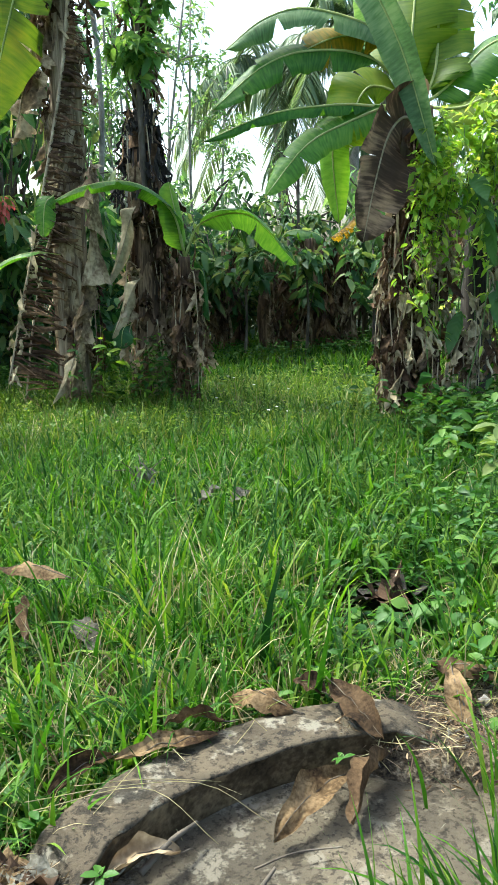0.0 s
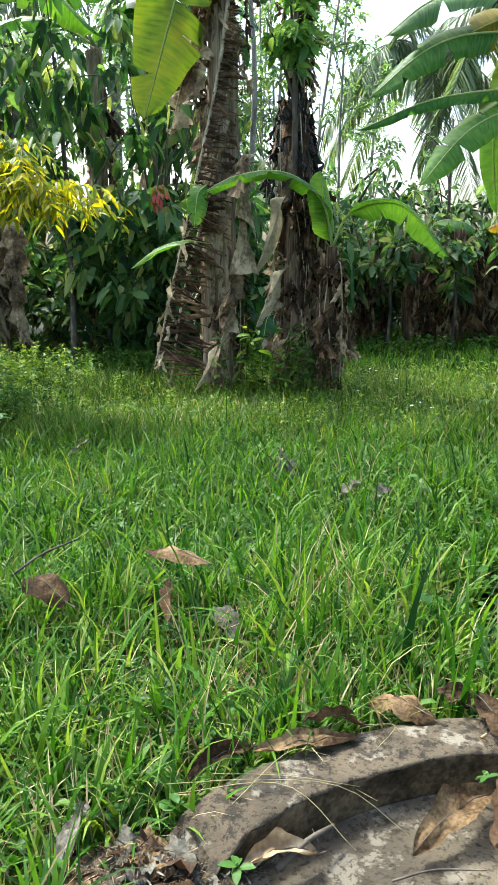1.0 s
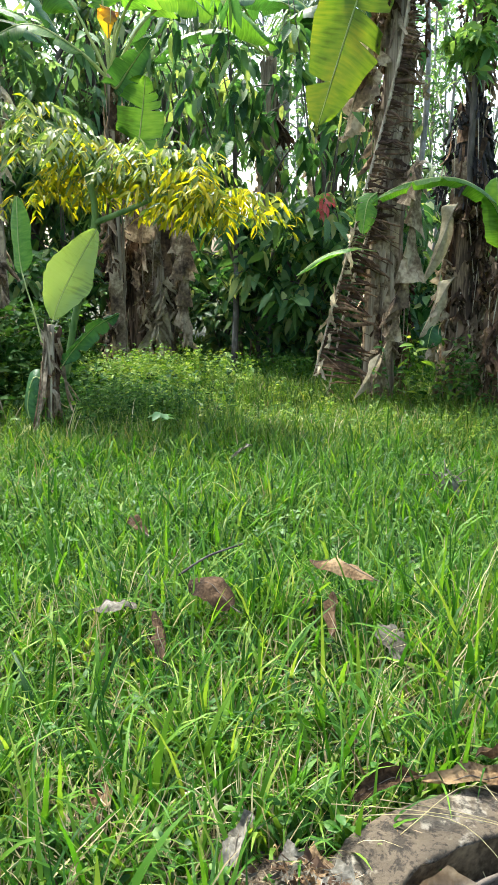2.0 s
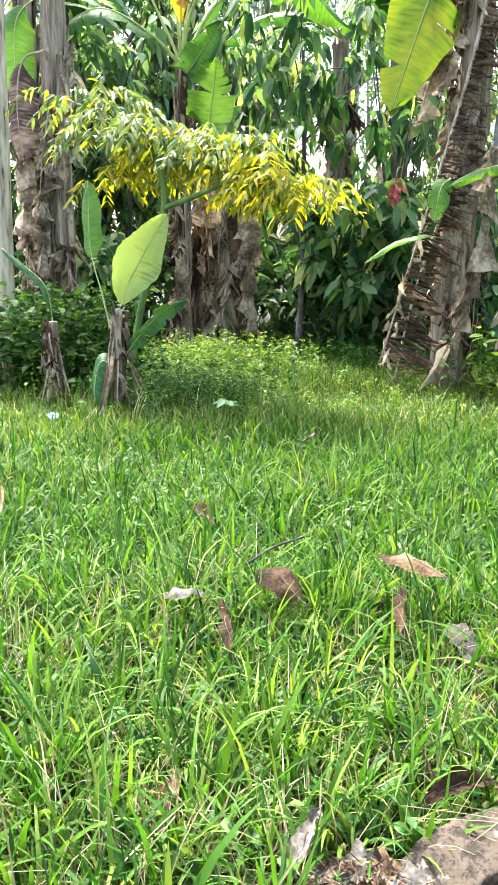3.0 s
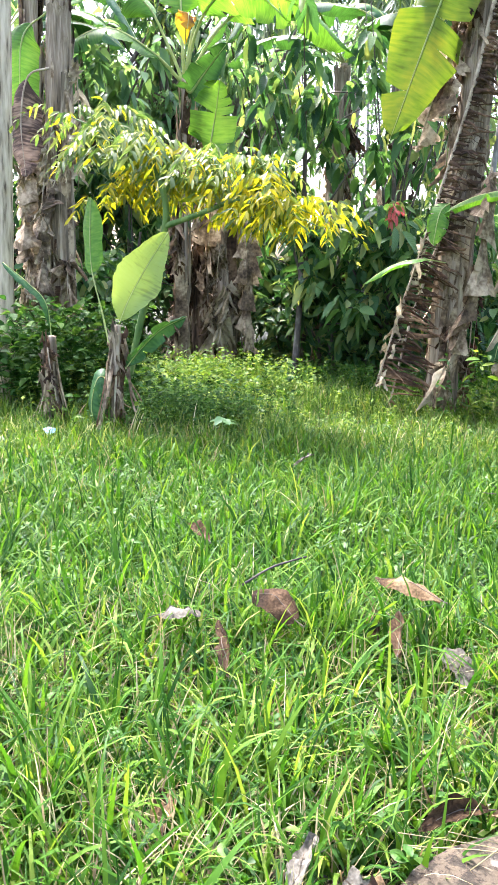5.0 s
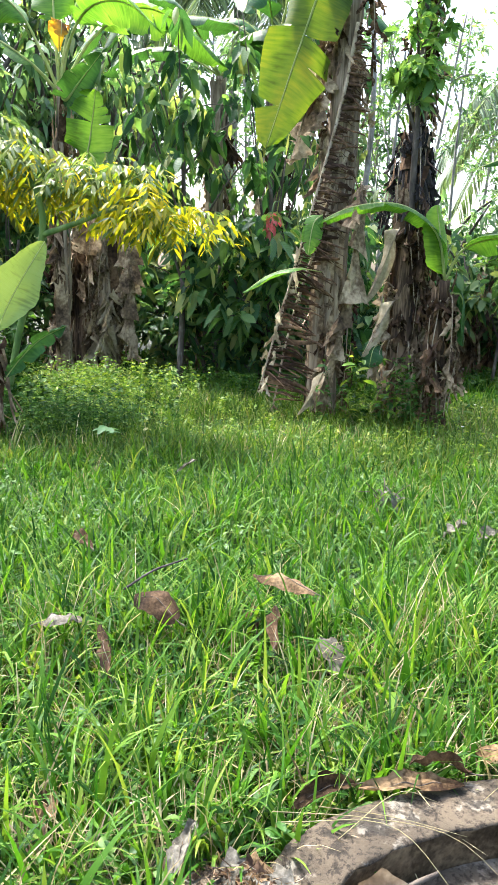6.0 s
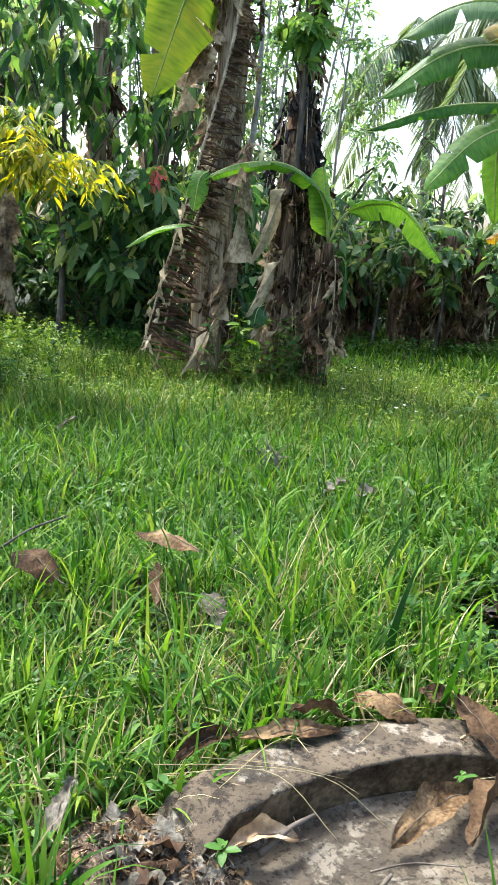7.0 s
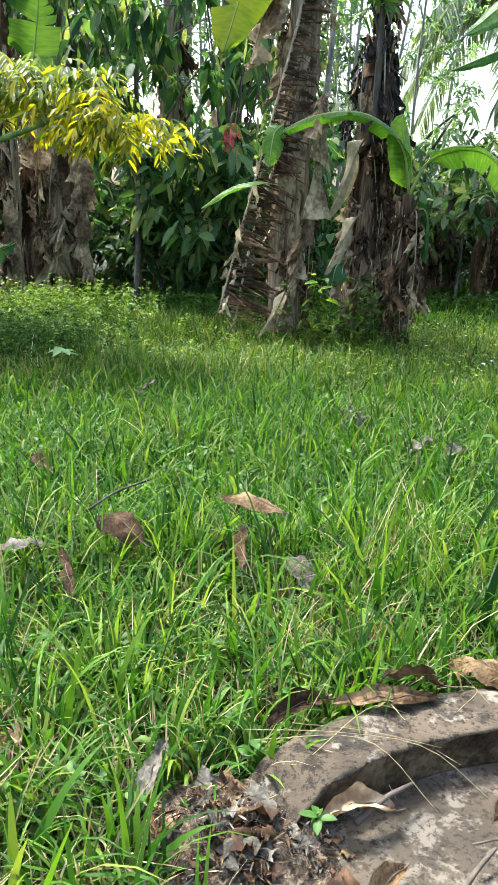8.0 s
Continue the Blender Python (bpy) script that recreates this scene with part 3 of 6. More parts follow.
def ground_height(x, y):
    h = 0.03 * noise.noise(Vector((x * 0.45, y * 0.45, 0))) + 0.012 * noise.noise(Vector((x * 2.3, y * 2.3, 5)))
    d = math.hypot(x - RING[0], y - RING[1])
    inside = min(1, max(0, (RING[2] + 0.16 - d) / 0.1))
    pit = math.exp(-(((x - 0.42) / 0.16) ** 2 + ((y - 2.52) / 0.13) ** 2))
    return h * (1 - inside) - 0.07 * inside - 0.3 * pit - 0.02


def build_ground():
    n = 150
    ax = np.linspace(-1, 1, n)
    xs = -2 + np.sign(ax) * (np.abs(ax) * 5 + np.abs(ax) ** 9 * 600)
    ys = 4 + np.sign(ax) * (np.abs(ax) * 6 + np.abs(ax) ** 9 * 600)
    V = [(x, y, ground_height(x, y)) for y in ys for x in xs]
    F = [(j * n + i, j * n + i + 1, (j + 1) * n + i + 1, (j + 1) * n + i) for j in range(n - 1) for i in range(n - 1)]
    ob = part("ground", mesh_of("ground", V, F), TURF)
    tagged(ob, "earth under grass with dry bits, darkened for the shade between blades", "ground", kind="structure")


build_ground()


# ---- concrete ring ----
def build_ring():
    cx, cy, R = RING
    rng = np.random.default_rng(5)
    ring = thing("concrete_ring", (cx, cy, -0.06), "weathered grey-brown concrete well ring sunk in grass, darker brown inner face", "well ring")
    prof = [(0.014, -0.06), (0.010, 0.0), (0.003, 0.046), (0.001, 0.054), (0.003, 0.059), (0.008, 0.061), (0.055, 0.064), (0.11, 0.065), (0.145, 0.06), (0.152, 0.05), (0.155, -0.06)]
    n = 70
    V, F = [], []
    for i in range(n + 1):
        a = radians(154 - 139 * i / n)
        wob = 0.007 * noise.noise(Vector((i * 0.12, 0, 3))) + 0.003 * noise.noise(Vector((i * 0.9, 0, 8)))
        for k, (dr, z) in enumerate(prof):
            r = R + dr + wob + rng.normal(0, 0.0012)
            zz = z + (0.007 * noise.noise(Vector((i * 0.16, 1, 9))) + 0.002 * noise.noise(Vector((i * 0.8, k * 2, 4))) if z > 0.03 else 0) - min(0.09, 1.2 * max(0, i / n - 0.42)) - (0.06 * max(0, 1 - i / 4) + 0.03 * max(0, 1 - i / 9) * noise.noise(Vector((i * 2.1, k * 1.3, 7))) if z > 0.03 else 0)
            V.append((cx + r * math.cos(a), cy + r * math.sin(a), zz))
    m = len(prof)
    top = [(i * m + k, i * m + k + 1, (i + 1) * m + k + 1, (i + 1) * m + k) for i in range(n) for k in range(3, m - 1)]
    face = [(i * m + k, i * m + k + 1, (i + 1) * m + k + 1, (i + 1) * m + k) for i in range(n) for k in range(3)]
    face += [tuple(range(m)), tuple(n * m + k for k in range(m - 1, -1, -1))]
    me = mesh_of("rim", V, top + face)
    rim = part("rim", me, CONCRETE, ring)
    me.materials.append(CONCRETE_INNER)
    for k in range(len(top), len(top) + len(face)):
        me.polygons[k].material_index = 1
    V, F = [(cx, cy, SLAB_Z)], []
    rows, seg = 12, 72
    for j in range(1, rows + 1):
        for i in range(seg):
            a = 2 * math.pi * i / seg
            r = (R + 0.009) * j / rows
            x, y = cx + r * math.cos(a), cy + r * math.sin(a)
            V.append((x, y, SLAB_Z + 0.010 * noise.noise(Vector((x * 4, y * 4, 1)))))
    for i in range(seg):
        F.append((0, 1 + i, 1 + (i + 1) % seg))
        for j in range(rows - 1):
            a, b = 1 + j * seg + i, 1 + j * seg + (i + 1) % seg
            F.append((a, a + seg, b + seg, b))
    part("slab", mesh_of("slab", V, F), CONCRETE_SLAB, ring, "stained flat concrete slab inside the ring")


build_ring()


def build_heap():
    """Earth and crumbled dry leaves at the broken end of the ring."""
    rng = np.random.default_rng(8)
    heap = thing("soil_heap", (-0.42, 1.2, -0.05), "small heap of crumbled earth and dead leaf scraps", "soil heap")
    V, F, n = [], [], 70
    for j in range(n):
        for i in range(n):
            x, y = -0.85 + 0.72 * i / (n - 1), 0.75 + 0.68 * j / (n - 1)
            r = math.hypot((x + 0.44) / 0.25, (y - 1.21) / 0.2)
            h = 0.11 * max(0, 1 - r) ** 0.7
            h += (0.02 * noise.noise(Vector((x * 14, y * 14, 0))) + 0.014 * noise.noise(Vector((x * 40, y * 40, 2))) + 0.008 * noise.noise(Vector((x * 95, y * 95, 6)))) * min(1, max(0, 3 * (1.1 - r)))
            V.append((x, y, -0.055 + h))
    F = [(j * n + i, j * n + i + 1, (j + 1) * n + i + 1, (j + 1) * n + i) for j in range(n - 1) for i in range(n - 1)]
    part("earth", mesh_of("earth", V, F), SOIL, heap)
    for k in range(120):
        x, y = rng.normal(-0.39, 0.10), rng.normal(1.23, 0.07)
        z = -0.05 + 0.11 * max(0, 1 - math.hypot((x + 0.44) / 0.25, (y - 1.21) / 0.2)) ** 0.7
        s = min(0.034, 0.012 * rng.lognormal(0, 0.5))
        slim, tx, ty = rng.uniform(0.35, 1.3), rng.normal(0, 0.5), rng.normal(0, 0.5)
        a = rng.uniform(0, 6.28)
        V, n = [], 6
        for j in range(n):
            for i in range(n):
                u, v = i / (n - 1) - 0.5, j / (n - 1) - 0.5
                rough = Vector((u * 2 + k * 3.7, v * 2, 0))
                px, py = u * (1 + 0.5 * noise.noise(rough * 3)), v * slim * (1 + 0.5 * noise.noise(rough * 2 + Vector((9, 0, 0))))
                V.append((x + 2 * s * (px * math.cos(a) - py * math.sin(a)), y + 2 * s * (px * math.sin(a) + py * math.cos(a)), z + 0.006 + s * (0.9 * noise.noise(rough) + 0.7 * noise.noise(rough * 2.5) + tx * u + ty * v)))
        F = [(j * n + i, j * n + i + 1, (j + 1) * n + i + 1, (j + 1) * n + i) for j in range(n - 1) for i in range(n - 1)]
        part("leaf_scrap", mesh_of("leaf_scrap", V, F), (LITTER[2], DRY_DARK, LITTER[0], LITTER[1], LITTER[2])[k % 5], heap)


build_heap()


def build_bank():
    """Earth washed over the buried stretch of the ring."""
    bank = thing("earth_bank", (0.75, 1.7, -0.06), "low bank of brown earth and litter over the buried rim", "soil heap")
    n, m = 90, 26
    V = []
    for i in range(n):
        a = radians(104 - 96 * i / (n - 1))
        for j in range(m):
            s = j / (m - 1)
            r = RING[2] - 0.09 + 0.50 * s
            x, y = RING[0] + r * math.cos(a), RING[1] + r * math.sin(a)
            swell = min(1, 6 * s, 5 * (1 - s)) * min(1, i / 9)
            h = 0.072 + 0.012 * noise.noise(Vector((x * 12, y * 12, 1))) + 0.010 * noise.noise(Vector((x * 38, y * 38, 4))) + 0.006 * noise.noise(Vector((x * 95, y * 95, 8)))
            V.append((x, y, -0.06 + swell * h))
    F = [(i * m + j, i * m + j + 1, (i + 1) * m + j + 1, (i + 1) * m + j) for i in range(n - 1) for j in range(m - 1)]
    part("earth", mesh_of("earth", V, F), SOIL, bank)
    rng = np.random.default_rng(44)
    for k in range(46):
        a, r = radians(rng.uniform(12, 98)), RING[2] + rng.uniform(0.0, 0.34)
        bm = bmesh.new()
        bmesh.ops.create_icosphere(bm, subdivisions=2, radius=rng.uniform(0.006, 0.02))
        at = Vector((RING[0] + r * math.cos(a), RING[1] + r * math.sin(a), 0.012))
        for v in bm.verts:
            v.co = at + v.co * (1 + 0.6 * noise.noise(v.co * 70 + Vector((k, 0, 0)))) * (1 if v.co.z < 0 else 0.8)
        part("clod", bm, (SOIL, ROCK, SOIL)[k % 3], bank)


build_bank()


# ---- dry leaves on the ground ----
def dry_leaf(base, tip, width, material, roll=0.0, curl=0.5, bow=0.02, seed=0, label="dry brown fallen leaf lying on the grass"):
    rng = np.random.default_rng(seed)
    base, tip = np.array(base, float), np.array(tip, float)
    mid = (base + tip) / 2 + (0, 0, bow)
    ob = thing("dry_leaf", tuple(mid), label, "leaf", "fallen leaves")
    pts = spline([base, mid, tip], 15)
    t = unit(tip - base)
    lat = unit(np.cross(t, (0, 0, 1)))
    nor = np.cross(lat, t)
    lat, nor = math.cos(roll) * lat + math.sin(roll) * nor, math.cos(roll) * nor - math.sin(roll) * lat
    V, F, a = [], [], 7
    for i, p in enumerate(pts):
        s = i / 14
        half = width / 2 * max(0.02, math.sin(math.pi * min(1, s * 0.96 + 0.03)) ** 0.7) * (1 + 0.3 * noise.noise(Vector((s * 5, 3, seed * 1.7))) + 0.12 * noise.noise(Vector((s * 16, 8, seed))))
        for k in range(a):
            u = k / (a - 1) * 2 - 1
            ang = curl * abs(u) * 1.3
            w = half * (math.sin(ang) / ang if ang > 1e-3 else 1)
            edge = 0.016 * noise.noise(Vector((s * 6, u * 2, seed * 3.1))) + 0.004 * noise.noise(Vector((s * 22, u * 6, seed))) + 0.018 * abs(u) * noise.noise(Vector((s * 4, u, seed)))
            V.append(p + lat * w * u + nor * (half * abs(u) * math.sin(ang) * 0.9 + edge))
    F = [(i * a + k, i * a + k + 1, (i + 1) * a + k + 1, (i + 1) * a + k) for i in range(14) for k in range(a - 1)]
    blade = part("blade", mesh_of("blade", V, F), material, ob)
    stalk = [base - t * width * 0.35 - (0, 0, 0.004)] + [V[i * a + a // 2] + nor * 0.0006 for i in (0, 2, 4, 6, 8, 10, 12, 14)]
    tube_part("midrib", stalk, 0.0018, 0.0006, BARK, blade, sides=5, n=26)


TAN, BROWN, GREY = LITTER
ON_RIM, ON_GRASS, ON_SLAB = "dry tan leaf lying across the concrete rim", "dry brown fallen leaf caught in the grass", "large curled brown leaf lying on the concrete slab"
for k, (b, t, w, mat, roll, curl, bow, lab) in enumerate([
    ((0.115, 1.755, 0.075), (-0.045, 1.815, 0.075), 0.085, TAN, 0.2, -0.5, 0.035, ON_RIM),
    ((0.215, 1.85, 0.10), (0.315, 1.63, 0.075), 0.075, BROWN, -0.35, 0.25, 0.01, ON_RIM),
    ((0.20, 1.83, 0.075), (0.12, 1.87, 0.09), 0.06, BROWN, 0.3, 0.5, 0.01, "small reddish-brown leaf beside the concrete rim"),
    ((0.66, 1.95, 0.05), (0.50, 1.985, 0.07), 0.08, BROWN, 0.1, -0.4, 0.02, ON_GRASS),
    ((0.545, 1.95, 0.08), (0.535, 1.74, -0.01), 0.065, TAN, -0.2, 0.35, 0.015, ON_RIM),
    ((0.235, 1.61, 0.005), (0.06, 1.41, -0.012), 0.082, TAN, 0.35, 0.45, 0.03, ON_SLAB),
    ((0.33, 1.66, 0.02), (0.225, 1.45, -0.012), 0.085, BROWN, -0.8, 0.9, 0.03, ON_SLAB),
    ((-0.065, 1.66, 0.075), (-0.29, 1.565, 0.075), 0.06, TAN, 0.15, 0.35, 0.01, ON_RIM),
    ((-0.05, 1.70, 0.085), (-0.19, 1.665, 0.095), 0.07, BROWN, -0.7, 0.5, 0.02, "dark brown crumpled leaf on the concrete rim"),
    ((-0.30, 1.59, 0.07), (-0.42, 1.47, 0.06), 0.06, BROWN, 0.5, 0.9, 0.02, "dark rolled dry leaf in the grass by the rim"),
    ((-0.575, 2.35, 0.205), (-0.80, 2.40, 0.22), 0.085, TAN, 0.05, -0.5, 0.02, ON_GRASS),
    ((-0.955, 2.10, 0.155), (-1.13, 2.17, 0.18), 0.11, BROWN, 0.45, -0.35, 0.035, ON_GRASS),
    ((-1.02, 1.79, 0.10), (-1.15, 1.98, 0.16), 0.042, BROWN, 0.9, 0.4, 0.01, ON_GRASS),
    ((-1.33, 1.93, 0.155), (-1.22, 1.99, 0.165), 0.09, GREY, 0.3, -0.45, 0.025, "pale grey dead leaf in the grass"),
    ((-0.63, 2.08, 0.12), (-0.68, 2.26, 0.18), 0.055, BROWN, 0.6, 0.6, 0.01, ON_GRASS),
    ((-0.75, 2.30, 0.05), (-0.80, 2.42, 0.10), 0.05, BROWN, 0.9, 0.6, 0.01, ON_GRASS),
    ((-0.43, 2.11, 0.07), (-0.53, 2.23, 0.11), 0.075, GREY, 0.4, 0.3, 0.01, "pale grey dead leaf in the grass"),
    ((-0.60, 1.22, 0.035), (-0.60, 1.36, 0.06), 0.05, GREY, 0.3, 0.5, 0.01, "pale dry leaf standing in short grass"),
    ((-0.24, 3.50, 0.09), (-0.15, 3.56, 0.15), 0.08, GREY, 0.2, 0.3, 0.01, "pale grey dead leaf in the grass"),
    ((-0.10, 3.55, 0.08), (-0.01, 3.6, 0.12), 0.07, GREY, -0.4, 0.3, 0.01, "pale grey dead leaf in the grass"),
    ((0.70, 1.80, 0.02), (0.63, 1.62, 0.02), 0.08, GREY, 0.2, 0.4, 0.01, "pale grey dead leaf on bare earth"),
    ((0.74, 1.95, 0.05), (0.67, 1.74, 0.04), 0.08, TAN, -0.3, 0.4, 0.03, ON_GRASS),
    ((-0.10, 1.24, -0.012), (-0.17, 1.08, -0.012), 0.06, TAN, 0.2, 1.1, 0.02, "rolled brown leaf lying on the concrete slab"),
    ((-0.13, 1.37, 0.0), (-0.27, 1.30, 0.0), 0.065, DRY, 0.3, 1.1, 0.025, "torn pale dead leaf on the concrete slab"),
    ((-1.78, 4.1, 0.11), (-1.68, 4.15, 0.18), 0.07, GREY, 0.1, 0.4, 0.01, "pale brown dead leaf in the grass"),
    ((-1.60, 2.75, 0.10), (-1.75, 2.85, 0.12), 0.06, BROWN, 0.4, 0.5, 0.01, ON_GRASS),
    ((-2.44, 2.42, 0.09), (-2.33, 2.34, 0.27), 0.035, DRY_PALE, 0.9, 0.6, 0.01, "pale dry curled leaf standing in the grass"),
    ((-0.90, 1.25, 0.03), (-0.95, 1.36, 0.05), 0.06, TAN, 0.2, 0.6, 0.01, ON_GRASS),
]):
    dry_leaf(b, t, w, mat, roll, curl, bow, k + 1, lab)


def twig(ctrl, r, label="thin dry brown twig", bark=BARK):
    ob = thing("twig", ctrl[0], label, "twig", "twigs on the slab")
    tube_part("stick", ctrl, r, r * 0.6, bark, ob, sides=6, n=10, rough=0.12, seed=3)


twig([(-0.02, 1.18, -0.02), (0.03, 1.28, -0.015), (0.06, 1.33, -0.01)], 0.006)
twig([(-0.20, 1.31, 0.0), (-0.15, 1.37, 0.02), (-0.10, 1.44, 0.01)], 0.008, "broken dark brown twig on the slab")
twig([(0.02, 1.34, -0.02), (0.10, 1.38, -0.018), (0.20, 1.40, -0.022)], 0.0025)
twig([(-1.20, 2.24, 0.17), (-1.15, 2.36, 0.2), (-1.07, 2.48, 0.215)], 0.005, "dark dead twig lying on the grass", STEM_BLACK)
twig([(-0.2, 1.1, -0.01), (-0.05, 1.16, 0.0), (0.1, 1.2, -0.02)], 0.003)


def fine_litter():
    """Crumbs of dead leaf and straw on the bare earth round the rim."""
    rng = np.random.default_rng(40)
    m = 4100
    x, y = rng.uniform(0.22, 1.05, m), rng.normal(1.76, 0.10, m)
    x[3000:], y[3000:] = rng.normal(-0.43, 0.12, m - 3000), rng.normal(1.2, 0.09, m - 3000)
    z = np.array([ground_height(a, b) for a, b in zip(x, y)])
    d = np.hypot(x - RING[0], y - RING[1])
    z = np.where(d < RING[2] - 0.05 * (x > 0.3), SLAB_Z + 0.008, np.where((d < RING[2] + 0.14) & (x < 0.3), 0.055, np.maximum(z, 0.012))) + rng.uniform(0, 0.02, m)
    hump = np.clip(1 - np.hypot((x + 0.44) / 0.25, (y - 1.21) / 0.2), 0, 1)
    z = np.where(hump > 0, -0.045 + 0.11 * hump ** 0.7 + rng.uniform(0, 0.012, m), z)
    ok = (d > RING[2] - 0.03) | (x > 0.35) | (hump > 0)
    x, y, z = x[ok], y[ok], z[ok]
    m = len(x)
    way = rng.normal(0, 1, (m, 3)) * (1, 1, 0.25)
    ln = rng.uniform(0.008, 0.036, m)
    wide = ln * rng.uniform(0.04, 0.2, m)
    for pick, material, label in ((slice(0, None, 3), STRAW_BROWN, "fine dark brown litter of leaf crumbs"), (slice(1, None, 3), LITTER[2], "fine grey litter of leaf crumbs"), (slice(2, None, 3), LITTER[0], "fine tan litter of leaf crumbs")):
        V, T, Q = leaves(np.c_[x, y, z][pick], way[pick], ln[pick], wide[pick], droop=0.0, rng=rng, turn=1.0)
        tagged(part("leaf_litter", fast_mesh("leaf_litter", V, T, Q), material), label, "litter", kind="stuff")


fine_litter()


def bank_straw():
    """Dry straw and thin stalks lying on the earth over the buried rim."""
    rng = np.random.default_rng(41)
    n = 900
    a, r = np.radians(rng.uniform(10, 102, n)), rng.uniform(RING[2] - 0.04, RING[2] + 0.36, n)
    x, y = RING[0] + r * np.cos(a), RING[1] + r * np.sin(a)
    V, T, Q = blades(x, y, rng.uniform(0.005, 0.03, n), rng.uniform(0.04, 0.15, n), rng.uniform(0, 6.28, n), rng.normal(1.35, 0.2, n), rng.normal(0.25, 0.3, n), rng.uniform(0.002, 0.0045, n), 4)
    for half, material in ((0, STRAW), (1, STRAW_BROWN)):
        step = 9 * (n // 2)
        v = V[half * step:(half + 1) * step]
        k = np.arange(n // 2)[:, None] * 9
        quads = np.concatenate([k + [[2 * c, 2 * c + 1, 2 * c + 3, 2 * c + 2]] for c in range(3)])
        tagged(part("straw", fast_mesh("straw", v, k + [[6, 7, 8]], quads), material), "dry straw strewn over bare earth by the rim", "straw", kind="stuff")


def long_straw(ctrl):
    ob = thing("straw_stalk", ctrl[0], "long pale dry straw stalk across the concrete rim", "straw", "straw stalks")
    tube_part("stalk", ctrl, 0.0011, 0.0005, STRAW, ob, sides=5, n=12)


for c in ([(-0.45, 1.42, 0.08), (-0.25, 1.44, 0.10), (-0.08, 1.46, 0.085), (0.05, 1.41, 0.03)], [(-0.36, 1.47, 0.08), (-0.2, 1.46, 0.10), (-0.05, 1.49, 0.07)], [(-0.42, 1.38, 0.09), (-0.2, 1.43, 0.10), (-0.05, 1.35, 0.03)], [(-0.05, 1.72, 0.07), (0.02, 1.68, 0.10), (-0.02, 1.62, 0.075)], [(-0.06, 1.74, 0.075), (-0.02, 1.70, 0.12), (0.05, 1.66, 0.08)], [(-0.3, 1.38, 0.08), (-0.2, 1.5, 0.13), (-0.12, 1.58, 0.075)]):
    long_straw(c)


# ---- grass ----
def bare(x, y):
    """How much of the grass the place lets grow, 0 to 1."""
    d = np.hypot(x - RING[0], y - RING[1])
    a = np.degrees(np.arctan2(y - RING[1], x - RING[0]))
    ring = (d < RING[2] + 0.168) & ~((a > 156) & (d > 0.8)) & ~((a > 140) & (d > RING[2] + 0.125))
    pit = ((x - 0.45) / 0.24) ** 2 + ((y - 2.46) / 0.22) ** 2 < 1
    heap = ((x + 0.38) / 0.2) ** 2 + ((y - 1.2) / 0.15) ** 2 < 1
    litter = (x > 0.28) & (x < 1.0) & (y < 1.98) & (y > 1.5)
    g = np.ones_like(x)
    g[ring | heap] = 0
    g[(np.abs(x - 0.43) < 0.2) & (y > 2.15) & (y < 2.4)] = 0.14
    g[pit] = 0.04
    g[litter & ~ring] = 0.22
    return g


def blades(x, y, z, h, az, tilt, bend, wide, segs):
    """Vertices, triangles and quads of grass blades: each a bent, tapering ribbon."""
    n = len(x)
    P = np.zeros((n, segs + 1, 3))
    P[:, 0] = np.c_[x, y, z]
    step = h / segs
    for k in range(segs):
        th = np.minimum(tilt + bend * ((k + 0.5) / segs) ** 1.4, 2.5)
        P[:, k + 1] = P[:, k] + (step * np.sin(th))[:, None] * np.c_[np.cos(az), np.sin(az), 0 * az] + np.c_[0 * x, 0 * x, step * np.cos(th)]
    P[:, :, 2] = np.maximum(P[:, :, 2], z[:, None])
    tw = az + np.pi / 2 + np.random.default_rng(n).normal(0, 0.5, n)
    lat = np.c_[np.cos(tw), np.sin(tw), 0.0 * tw]
    prof = np.array([0.75, 1.0, 0.9, 0.62, 0.4][:segs]) if segs > 3 else np.array([0.8, 1.0, 0.6][:segs])
    V = np.empty((n, 2 * segs + 1, 3))
    for k in range(segs):
        off = lat * (wide * prof[k] / 2)[:, None]
        V[:, 2 * k], V[:, 2 * k + 1] = P[:, k] - off, P[:, k] + off
    V[:, 2 * segs] = P[:, segs]
    base = np.arange(n)[:, None] * (2 * segs + 1)
    Q = np.concatenate([base + [[2 * k, 2 * k + 1, 2 * k + 3, 2 * k + 2]] for k in range(segs - 1)])
    T = base + [[2 * segs - 2, 2 * segs - 1, 2 * segs]]
    return V.reshape(-1, 3), T, Q


